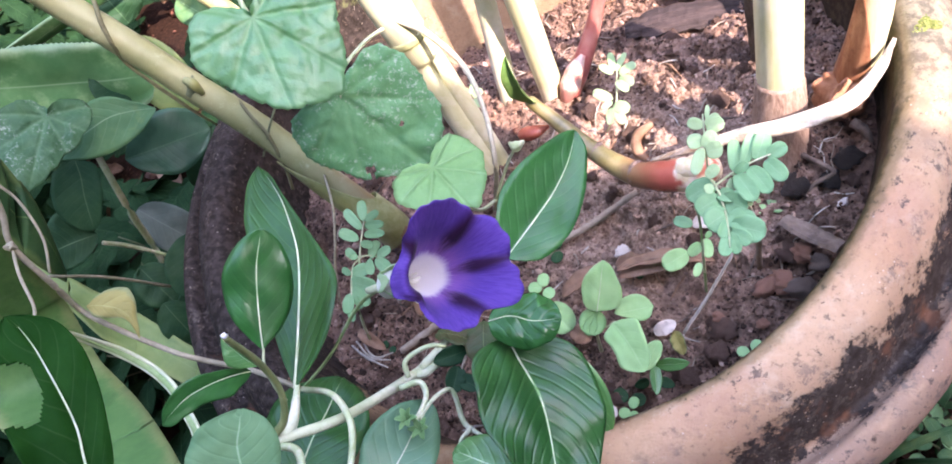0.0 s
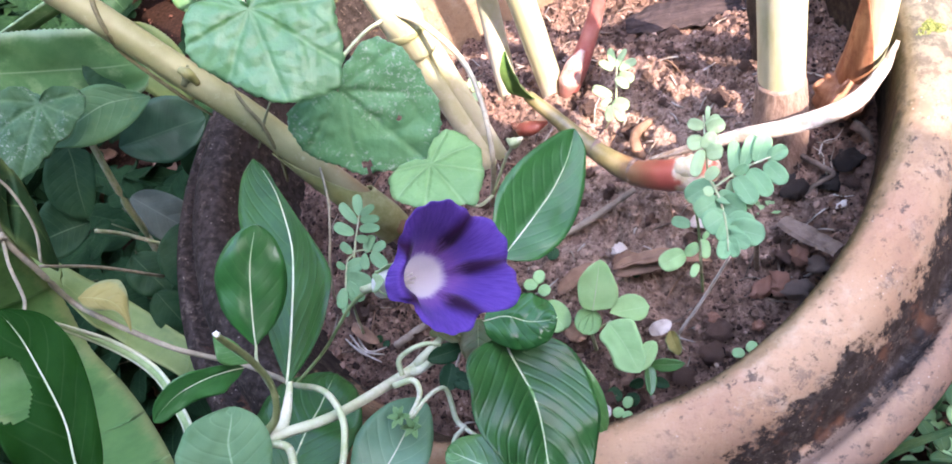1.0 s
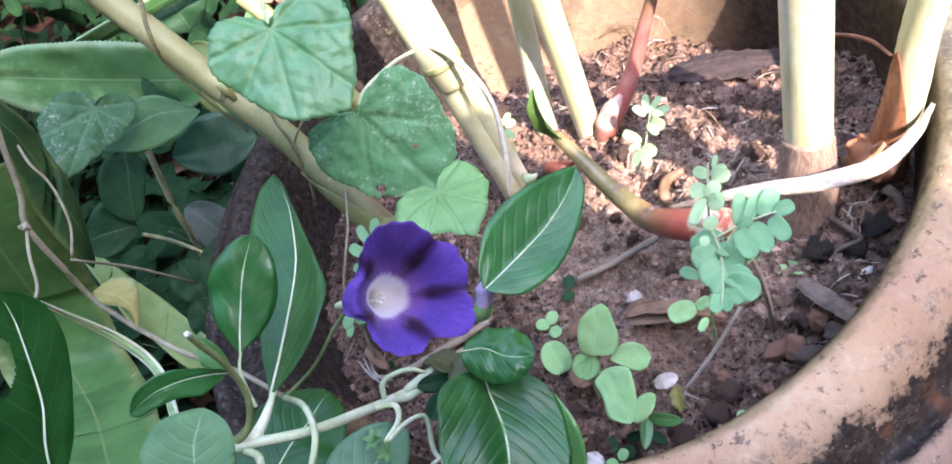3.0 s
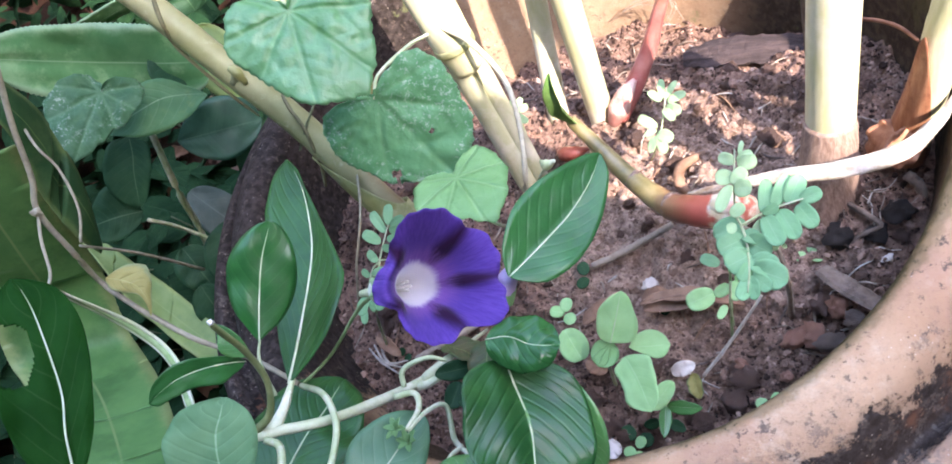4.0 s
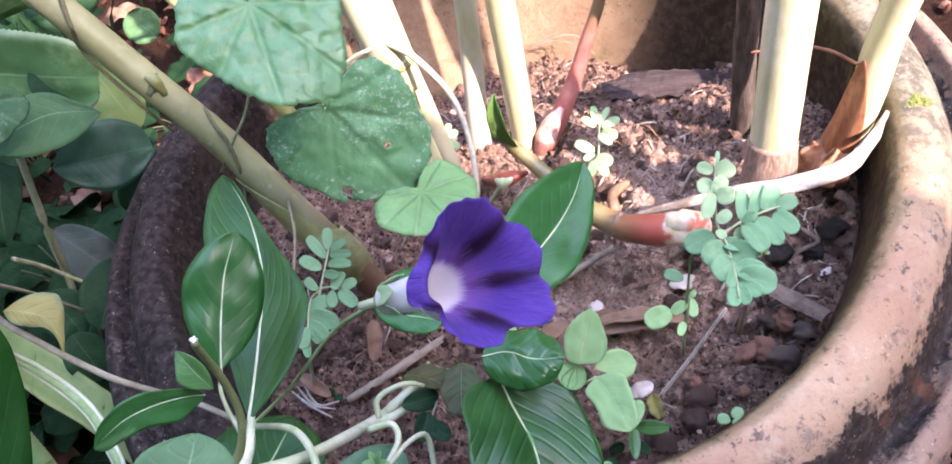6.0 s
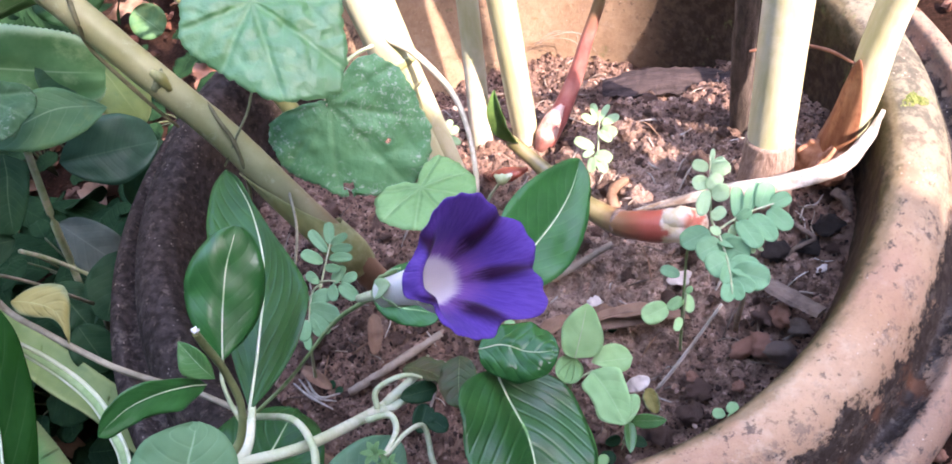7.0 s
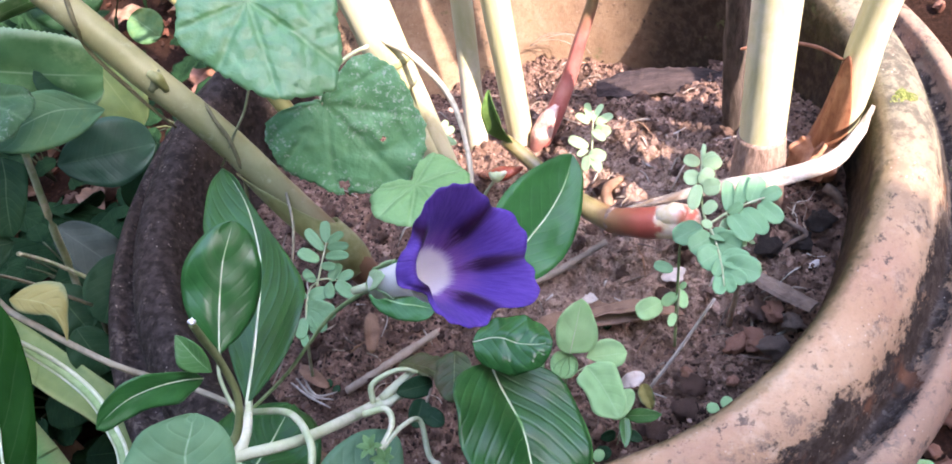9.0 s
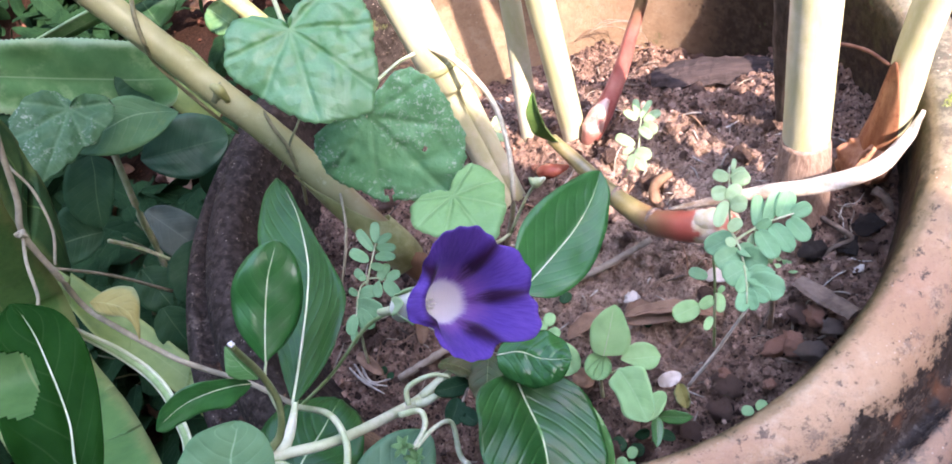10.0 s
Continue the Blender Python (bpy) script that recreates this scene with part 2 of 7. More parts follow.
HEART_WEED = heart_material("mottled_weed_leaf", (0.027, 0.1, 0.042), (0.046, 0.13, 0.057), (0.16, 0.29, 0.15), 0.55, 0.25, 0.45, relief=0.7, spec=0.25)
HEART_YOUNG = heart_material("young_heart_leaf", (0.135, 0.31, 0.105), (0.185, 0.385, 0.145), (0.3, 0.5, 0.24), 0.5, 0.2, relief=0.9, crease=(0.12, 0.28, 0.09))
VINE = plain_material("vine_stem", (0.29, 0.36, 0.18), (0.43, 0.48, 0.3), 0.5, 90, c=(0.5, 0.5, 0.36), c_scale=60)
PALE_STEM = plain_material("pale_stem", (0.4, 0.46, 0.27), (0.53, 0.56, 0.4), 0.45, 70, c=(0.6, 0.6, 0.47), c_scale=40)
VINE_STREAK = plain_material("fluted_vine", (0.15, 0.25, 0.09), (0.26, 0.36, 0.16), 0.5, 60, stretch=(3, 3, 0.4))
OLIVE_STEM = plain_material("olive_stem", (0.13, 0.165, 0.06), (0.22, 0.25, 0.11), 0.5, 90)
VINE_BROWN = plain_material("brown_vine", (0.11, 0.1, 0.045), (0.19, 0.175, 0.085), 0.7, 120)
PALE_VINE = plain_material("pale_vine", (0.34, 0.31, 0.22), (0.5, 0.46, 0.35), 0.65, 120)
DRY_VINE = plain_material("dry_vine", (0.19, 0.165, 0.11), (0.31, 0.28, 0.19), 0.7, 120)
CANE = plain_material("cane", (0.46, 0.45, 0.25), (0.58, 0.56, 0.38), 0.42, 40, 0.25, stretch=(3, 3, 0.3), c=(0.66, 0.62, 0.5), c_scale=9)
CANE_GREEN = plain_material("green_cane", (0.2, 0.205, 0.065), (0.28, 0.275, 0.11), 0.45, 40, 0.25, stretch=(3, 3, 0.3), c=(0.38, 0.38, 0.2), c_scale=12)


def leaning_cane_material():
    """Pale olive-green above, dirty brown near the soil."""
    k = Mat("leaning_cane")
    z = k.split(k.coord())[2]
    z = k.math("MULTIPLY_ADD", k.math("SUBTRACT", k.noise(40, 4), 0.5), 0.04, z)
    col = k.mix(k.step(k.noise(30, 5), 0.3, 0.7), (0.235, 0.235, 0.095), (0.33, 0.32, 0.155))
    col = k.mix(k.step(k.noise(70, 6, 0.7), 0.55, 0.7), col, (0.43, 0.42, 0.26))
    col = k.mix(k.math("SUBTRACT", 1.0, k.step(z, 0.27, 0.36)), col, k.mix(k.noise(60, 5), (0.2, 0.105, 0.06), (0.34, 0.2, 0.12)))
    k.bump(k.noise(220, 5), 0.25, 0.001)
    return k.done(col, 0.45, 0.4)


CANE_LEANING = leaning_cane_material()
CANE_SKIN = plain_material("cane_sheath", (0.17, 0.105, 0.08), (0.33, 0.23, 0.18), 0.75, 70, 0.9, stretch=(7, 7, 0.2))
ORANGE_SKIN = plain_material("orange_sheath", (0.27, 0.105, 0.055), (0.42, 0.21, 0.12), 0.5, 60, 0.4, stretch=(4, 4, 0.4), c=(0.17, 0.06, 0.03), c_scale=30)
PINK_SKIN = plain_material("pink_bud_scale", (0.42, 0.13, 0.11), (0.52, 0.25, 0.21), 0.4, 40, 0.3, c=(0.6, 0.42, 0.36), c_scale=30)


def shoot_material():
    """Pinkish red near the soil, olive-brown higher up."""
    k = Mat("red_shoot")
    z = k.math("MULTIPLY_ADD", k.math("SUBTRACT", k.noise(60, 4), 0.5), 0.02, k.split(k.coord())[2])
    col = k.mix(k.step(k.noise(50, 5), 0.3, 0.7), (0.3, 0.07, 0.06), (0.42, 0.17, 0.14))
    col = k.mix(k.step(z, 0.285, 0.315), col, (0.17, 0.115, 0.06))
    k.bump(k.noise(240, 4), 0.25, 0.001)
    return k.done(col, 0.4, 0.4)


RED_SHOOT = shoot_material()
RED_TWIG = plain_material("red_twig", (0.16, 0.06, 0.035), (0.28, 0.12, 0.07), 0.7, 120, 0.5)
RED_JOINT = plain_material("red_joint", (0.26, 0.045, 0.03), (0.42, 0.11, 0.07), 0.25, 40, 0.2, c=(0.5, 0.28, 0.2), c_scale=40, c_low=0.58, c_high=0.7)
PAPER = plain_material("papery_sheath", (0.33, 0.28, 0.23), (0.55, 0.49, 0.43), 0.65, 90, 0.7, thin=0.15, stretch=(2, 2, 2), c=(0.25, 0.19, 0.15), c_scale=25, c_low=0.55, c_high=0.7)
BARK = plain_material("bark", (0.022, 0.014, 0.013), (0.068, 0.045, 0.042), 0.85, 60, 1.0, 0.003, stretch=(0.5, 3, 3), vary=0.2)
WOOD = plain_material("dead_wood", (0.1, 0.068, 0.052), (0.22, 0.16, 0.125), 0.85, 90, 0.8, 0.002, c=(0.05, 0.035, 0.028), c_scale=40)
TWIG = plain_material("twig", (0.3, 0.23, 0.17), (0.42, 0.34, 0.27), 0.8, 160, 0.8, vary=0.5)
DRY_LEAF = plain_material("dry_leaf", (0.2, 0.105, 0.062), (0.36, 0.21, 0.135), 0.7, 60, 0.7, 0.002, vary=0.5, thin=0.15)
DARK_STALK = plain_material("dark_stalk", (0.05, 0.065, 0.028), (0.085, 0.1, 0.045), 0.6, 90)
CHIP = plain_material("pale_chip", (0.45, 0.38, 0.33), (0.62, 0.55, 0.5), 0.6, 60, 0.4)
STONE = plain_material("stone", (0.15, 0.075, 0.06), (0.28, 0.17, 0.13), 0.9, 120, 1.0, 0.003, vary=0.45, c=(0.13, 0.095, 0.08), c_scale=60)
CLOD = plain_material("clod", (0.12, 0.066, 0.05), (0.24, 0.14, 0.105), 0.95, 160, 1.0, 0.003, vary=0.6)


def rhizome_material():
    """Olive-brown at the old end, turning glossy red towards the young one, with a pale tip."""
    k = Mat("rhizome")
    x, y, z = k.split(k.coord())
    x = k.math("MULTIPLY_ADD", k.math("SUBTRACT", k.noise(60, 4), 0.5), 0.02, x)
    col = k.mix(k.step(k.noise(90, 5), 0.35, 0.65), (0.15, 0.125, 0.05), (0.23, 0.185, 0.085))
    col = k.mix(k.step(x, -0.088, -0.06), col, (0.27, 0.085, 0.045))
    col = k.mix(k.step(x, -0.066, -0.052), col, k.mix(k.noise(70, 4), (0.3, 0.04, 0.028), (0.46, 0.12, 0.08)))
    col = k.mix(k.step(x, -0.0445, -0.0405), col, k.mix(k.step(k.noise(110, 4), 0.42, 0.62), (0.62, 0.5, 0.3), (0.7, 0.6, 0.48)))
    col = k.mix(k.math("MULTIPLY", k.step(x, -0.036, -0.02), k.step(k.noise(85, 4), 0.45, 0.58)), col, (0.5, 0.13, 0.08))
    k.bump(k.noise(160, 5), 0.2, 0.001)
    return k.done(col, 0.28, 0.5)


RHIZOME = rhizome_material()


def terracotta():
    """Fired clay with pale bloom, dark lichen in the groove, lichen and painted shade on the west side, sparse bright
    moss.
    """
    k = Mat("terracotta")
    x, y, z = k.split(k.coord())
    r = k.math("SQRT", k.math("ADD", k.math("MULTIPLY", x, x), k.math("MULTIPLY", y, y)))
    col = k.mix(k.step(k.noise(14, 6), 0.3, 0.7), (0.42, 0.252, 0.152), (0.51, 0.333, 0.208))
    col = k.mix(k.math("MULTIPLY", k.step(k.noise(45, 8, 0.75), 0.5, 0.7), 0.55), col, (0.57, 0.44, 0.32))
    col = k.mix(k.math("MULTIPLY", k.step(k.noise(9, 5, 0.7), 0.5, 0.66), 0.5), col, (0.36, 0.205, 0.145))
    col = k.mix(k.math("MULTIPLY", k.step(k.noise(420, 4, 0.7), 0.56, 0.7), 0.4), col, (0.27, 0.165, 0.12))
    rough_n = k.noise(26, 9, 0.78)
    far = k.step(k.math("MULTIPLY_ADD", x, 0.5, y), -0.04, 0.1)
    grime = k.math("MULTIPLY", far, k.math("MULTIPLY_ADD", k.step(r, 0.252, 0.262), 0.6, 0.4))
    col = k.mix(k.math("MULTIPLY", grime, k.step(k.noise(30, 8, 0.75), 0.12, 0.45)), col, k.mix(k.step(k.noise(80, 6, 0.75), 0.42, 0.6), (0.2, 0.175, 0.125), (0.085, 0.078, 0.06)))
    outer = k.math("MULTIPLY", k.step(r, 0.300, 0.310), k.step(k.noise(20, 6, 0.7), 0.24, 0.52))
    col = k.mix(k.math("MULTIPLY", outer, 0.85), col, (0.3, 0.19, 0.135))
    ragged = k.math("ADD", k.math("MULTIPLY", k.math("SUBTRACT", rough_n, 0.5), 0.05), k.math("MULTIPLY", k.math("SUBTRACT", k.noise(170, 5, 0.7), 0.5), 0.014))
    rr = k.math("ADD", r, ragged)
    groove = k.math("SUBTRACT", 1.0, k.step(k.math("ABSOLUTE", k.math("SUBTRACT", rr, 0.2985)), 0.0065, 0.0105))
    amount = k.math("MULTIPLY", rough_n, 0.75)
    # west side: lichen cover and the shade lying there, both painted dark
    damp = k.step(k.math("MULTIPLY", x, -1.0), 0.1, 0.2)
    amount = k.math("MULTIPLY_ADD", damp, 0.42, amount)
    lip = k.math("MULTIPLY", k.step(r, 0.308, 0.316), k.step(k.noise(13, 4), 0.48, 0.6))
    amount = k.math("MULTIPLY_ADD", lip, 0.17, amount)
    lichen = k.math("MAXIMUM", k.math("MULTIPLY", groove, 0.97), k.step(k.math("MULTIPLY_ADD", k.noise(300, 4, 0.7), 0.12, amount), 0.6, 0.72))
    lich_col = k.mix(k.step(k.noise(160, 5), 0.35, 0.65), (0.013, 0.01, 0.009), (0.043, 0.034, 0.031))
    col = k.mix(k.math("MULTIPLY", lichen, 0.985), col, lich_col)
    edge = k.math("MULTIPLY", k.step(r, 0.262, 0.29), k.step(k.noise(24, 5, 0.7), 0.44, 0.56))
    blot = k.math("MULTIPLY", edge, k.step(k.noise(95, 7, 0.8), 0.5, 0.6))
    col = k.mix(k.math("MULTIPLY", blot, 0.75), col, (0.13, 0.105, 0.09))
    speck = k.math("MULTIPLY", k.step(k.noise(150, 7, 0.75), 0.56, 0.62), k.step(k.math("MULTIPLY_ADD", amount, 0.5, k.math("MULTIPLY", k.noise(16, 3), 0.7)), 0.45, 0.58))
    col = k.mix(k.math("MULTIPLY", speck, 0.85), col, (0.1, 0.075, 0.06))
    dots = k.math("MULTIPLY", k.step(k.noise(40, 3), 0.5, 0.6), k.math("SUBTRACT", 1.0, k.step(k.voronoi(260), 0.05, 0.16)))
    rust = k.math("MULTIPLY", groove, k.step(k.noise(22, 4), 0.56, 0.66))
    col = k.mix(k.math("MULTIPLY", rust, 0.7), col, (0.2, 0.085, 0.045))
    col = k.mix(k.math("MULTIPLY", dots, 0.6), col, (0.72, 0.62, 0.52))
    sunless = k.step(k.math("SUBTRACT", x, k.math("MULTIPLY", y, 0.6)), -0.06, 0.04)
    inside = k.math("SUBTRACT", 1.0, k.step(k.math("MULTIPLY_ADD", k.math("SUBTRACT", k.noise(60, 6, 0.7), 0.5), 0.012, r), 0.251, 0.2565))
    # dirt crust in noise patches, plus shade painted dark on the sunless side
    crust_shade = k.math("MULTIPLY", inside, k.math("MAXIMUM", sunless, k.math("MULTIPLY", k.step(k.noise(13, 6, 0.7), 0.5, 0.66), k.math("MULTIPLY_ADD", far, -0.6, 1.0))))
    col = k.mix(k.math("MULTIPLY", crust_shade, 0.92), col, k.mix(k.step(k.noise(120, 5), 0.4, 0.65), (0.016, 0.011, 0.009), (0.055, 0.04, 0.028)))
    algae = k.math("SUBTRACT", 1.0, k.step(k.math("ABSOLUTE", k.math("SUBTRACT", k.math("MULTIPLY_ADD", k.math("SUBTRACT", k.noise(35, 6, 0.7), 0.5), 0.022, r), 0.2545)), 0.002, 0.008))
    col = k.mix(k.math("MULTIPLY", k.math("MULTIPLY", algae, k.step(x, 0.0, 0.12)), 0.5), col, (0.085, 0.078, 0.028))
    moss = k.math("MULTIPLY", k.step(k.noise(27, 7, 0.72), 0.6, 0.66), far)
    col = k.mix(k.math("MULTIPLY", moss, 0.6), col, (0.13, 0.15, 0.06))
    k.bump(k.math("MULTIPLY_ADD", lichen, 0.5, k.math("MULTIPLY_ADD", k.noise(240, 6, 0.7), 0.5, rough_n)), 0.7, 0.003)
    return k.done(col, 0.85, 0.12)


def pale_patch(k):
    """Paler soil in the middle of the pot, fading out towards the rim."""
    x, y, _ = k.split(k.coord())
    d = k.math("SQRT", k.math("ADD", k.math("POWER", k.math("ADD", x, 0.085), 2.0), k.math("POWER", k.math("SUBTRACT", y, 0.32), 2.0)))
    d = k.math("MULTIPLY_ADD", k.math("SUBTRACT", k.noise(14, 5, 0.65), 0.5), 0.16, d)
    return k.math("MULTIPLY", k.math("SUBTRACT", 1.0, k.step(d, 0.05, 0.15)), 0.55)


def soil_material(name, red):
    k = Mat(name)
    big = k.noise(16, 5)
    fine = k.noise(190, 8, 0.75)
    dark, mid, pale = ((0.028, 0.018, 0.015), (0.265, 0.163, 0.124), (0.48, 0.34, 0.27)) if not red else ((0.012, 0.007, 0.005), (0.032, 0.016, 0.011), (0.1, 0.05, 0.035))
    col = k.mix(k.step(fine, 0.3, 0.55), dark, mid)
    col = k.mix(k.math("MULTIPLY", k.step(fine, 0.52, 0.72), k.step(big, 0.3, 0.6)), col, pale)
    col = k.mix(k.math("MULTIPLY", k.step(k.noise(11, 5, 0.65), 0.5, 0.68), 0.6), col, dark)
    if not red:
        col = k.mix(pale_patch(k), col, k.mix(k.step(fine, 0.35, 0.6), mid, (0.56, 0.41, 0.32)))
    k.bump(k.math("MULTIPLY_ADD", k.noise(420, 6, 0.7), 0.5, fine), 1.0, 0.004)
    return k.done(col, 0.95, 0.05)


TERRACOTTA = terracotta()
SOIL = soil_material("potting_soil", False)
EARTH = soil_material("red_earth", True)


# ---- mesh tools ----
def mesh_of(name, bm, material, smooth=True):
    me = bpy.data.meshes.new(name)
    bm.normal_update()
    bm.to_mesh(me)
    bm.free()
    for p in me.polygons:
        p.use_smooth = smooth
    me.materials.append(material)
    return me


def part(name, bm, material, parent=None, label="", smooth=True):
    """One mesh object, under a thing or a part where a parent is given."""
    ob = new(name, mesh_of(name, bm, material, smooth))
    if parent is not None:
        ob.parent = parent
        ob.matrix_parent_inverse = parent.matrix_world.inverted()
    if label:
        tagged(ob, label)
    return ob


def thing(name, place, label, category, group="", kind=""):
    """An empty at the base of a thing, which carries its parts."""
    ob = new(name)
    ob.empty_display_size = 0.02
    ob.location = place
    ob.matrix_world = Matrix.Translation(place)
    return tagged(ob, label, category, group, kind)


def curve_points(points, steps=8):
    """A smooth line through the given points."""
    p = [Vector(q) for q in points]
    p = [2 * p[0] - p[1]] + p + [2 * p[-1] - p[-2]]
    out = []
    for i in range(1, len(p) - 2):
        for s in range(steps):
            t = s / steps
            out.append(0.5 * (2 * p[i] + (p[i + 1] - p[i - 1]) * t + (2 * p[i - 1] - 5 * p[i] + 4 * p[i + 1] - p[i + 2]) * t * t + (3 * p[i] - p[i - 1] - 3 * p[i + 1] + p[i + 2]) * t ** 3))
    out.append(p[-2].copy())
    return out


def tube(points, radii, sides=10, steps=8, rough=0.0, flat=1.0, seed=0, bm=None):
    """A tapering tube along a smooth line; radii are spread evenly over its length."""
    line = curve_points(points, steps)
    bm = bm or bmesh.new()
    n = len(line)
    ref = Vector((0.3, 0.2, 0.93))
    rings = []
    rnd = random.Random(seed)
    for i, c in enumerate(line):
        d = (line[min(i + 1, n - 1)] - line[max(i - 1, 0)]).normalized()
        a = d.cross(ref)
        if a.length < 0.1:
            a = d.cross(Vector((1, 0, 0)))
        a.normalize()
        b = d.cross(a)
        f = i / (n - 1) * (len(radii) - 1)
        k = min(int(f), len(radii) - 2)
        r = radii[k] + (radii[k + 1] - radii[k]) * (f - k)
        ring = []
        for s in range(sides):
            w = 2 * math.pi * s / sides
            q = r * (1 + rough * rnd.uniform(-1, 1))
            ring.append(bm.verts.new(c + a * math.cos(w) * q + b * math.sin(w) * q * flat))
        rings.append(ring)
    for i in range(n - 1):
        for s in range(sides):
            bm.faces.new((rings[i][s], rings[i][(s + 1) % sides], rings[i + 1][(s + 1) % sides], rings[i + 1][s]))
    bm.faces.new(rings[0][::-1])
    bm.faces.new(rings[-1])
    return bm


def leaf_frame(base, tip, side):
    """Axes of a blade: along, across (towards side) and out of its upper face."""
    base, tip, side = Vector(base), Vector(tip), Vector(side)
    along = (tip - base).normalized()
    across = side - base
    across = (across - along * across.dot(along)).normalized()
    out = along.cross(across)
    sign = 1
    if out.dot(Vector((0.05, -0.1, 1.0))) < 0:
        across, out, sign = -across, -out, -1
    return base, along, across, out, (tip - base).length, sign


def along_table(table, u):
    """A smooth line through (u, offset) pairs, nought at both ends of the blade."""
    rows = [(0.0, 0.0)] + [(max(x, 0.015), y) for x, y in table if x < 0.985] + [(1.0, 0.0)]
    k = max(i for i in range(len(rows) - 1) if rows[i][0] <= u or i == 0)
    (x0, y0), (x1, y1) = rows[k], rows[k + 1]
    def slope(i):
        if 0 < i < len(rows) - 1:
            return (rows[i + 1][1] - rows[i - 1][1]) / (rows[i + 1][0] - rows[i - 1][0])
        j = 0 if i == 0 else i - 1
        return 1.3 * (rows[j + 1][1] - rows[j][1]) / (rows[j + 1][0] - rows[j][0])
    h = x1 - x0
    f = (u - x0) / h
    return (y0 * (1 + 2 * f) + slope(k) * h * f) * (1 - f) ** 2 + (y1 * (3 - 2 * f) - slope(k + 1) * h * (1 - f)) * f * f


def blade_point(fr, width, u, v, a, b, bend, fold, wave, sway, cup, seed, edges=None):
    base, along, across, out, length, sign = fr
    peak = (a / (a + b)) ** a * (b / (a + b)) ** b
    w = 0.5 * width * (max(u, 0.0) ** a * max(1 - u, 0.0) ** b) / peak
    shift = 0.0
    if edges:
        # midrib, edge on the one side and edge on the other, each as parts of the length
        shift = length * along_table(edges[0], u)
        w = abs(length * along_table(edges[1 if v >= 0 else 2], u) - shift)
        width = 1.6 * w + 0.1 * length
    arc = math.sin(math.pi * u)
    ripple = math.sin(u * 17 + seed * 2.1 + (1.3 if v > 0 else 0)) * abs(v) ** 2 * wave * width
    ripple += width * 0.05 * noise.noise(Vector((u * 4.5 + seed * 3.3, v * 2.2, seed * 1.7)))
    ripple += 0.4 * wave * width * math.sin(u * 31 + seed + 2 * v) * abs(v)
    return (base + along * (length * u) + across * (shift + w * v + sway * sign * length * arc)
            + out * (bend * length * arc + fold * w * abs(v) - cup * w * v * v + ripple))


def blade(name, base, tip, side, width, material, parent, a=0.75, b=0.75, bend=0.06, fold=0.15, wave=0.03, sway=0.0, cup=0.0,
          seed=0, nu=22, nv=6, rib=0.0, rib_material=None, bite=None, label="", thick=0.0004, teeth=0.0, edges=None):
    """A pinnate leaf from its base to its tip, with an optional raised midrib of its own."""
    fr = leaf_frame(base, tip, side)
    args = (a, b, bend, fold, wave, sway, cup, seed, edges)
    bm = bmesh.new()
    uv = bm.loops.layers.uv.new("uv")
    grid, at = [], {}
    for i in range(nu + 1):
        row = []
        u = i / nu if not edges else 0.3 * i / nu + 0.7 * (0.5 - 0.5 * math.cos(math.pi * i / nu))
        for j in range(-nv, nv + 1):
            v = j / nv
            uu = min(max(u, 0.004), 0.996)
            if teeth and abs(j) == nv:
                v *= 1 + teeth * (i % 2)
            p = bm.verts.new(blade_point(fr, width, uu, v, *args))
            at[p] = (u, v)
            row.append(p)
        grid.append(row)
    for i in range(nu):
        for j in range(2 * nv):
            u, v = (i + 0.5) / nu, (j + 0.5) / nv - 1
            if bite and any(((u - bu) / ru) ** 2 + ((v - bv) / rv) ** 2 < 1 + 0.25 * math.sin(9 * u + 7 * v) for bu, bv, ru, rv in bite):
                continue
            f = bm.faces.new((grid[i][j], grid[i + 1][j], grid[i + 1][j + 1], grid[i][j + 1]))
            for loop in f.loops:
                loop[uv].uv = at[loop.vert]
    ob = part(name, bm, material, parent, label)
    sol = ob.modifiers.new("thickness", "SOLIDIFY")
    sol.thickness, sol.offset = thick, -1
    if rib > 0:
        line = [blade_point(fr, width, u, 0.0, *args) + fr[3] * rib * 0.25 for u in (0.0, 0.12, 0.25, 0.4, 0.55, 0.7, 0.82, 0.93)]
        part("midrib", tube(line, [rib, rib * 0.75, rib * 0.45, rib * 0.08], 6, 3, flat=0.6), rib_material or PALE_STEM, ob)
    return ob


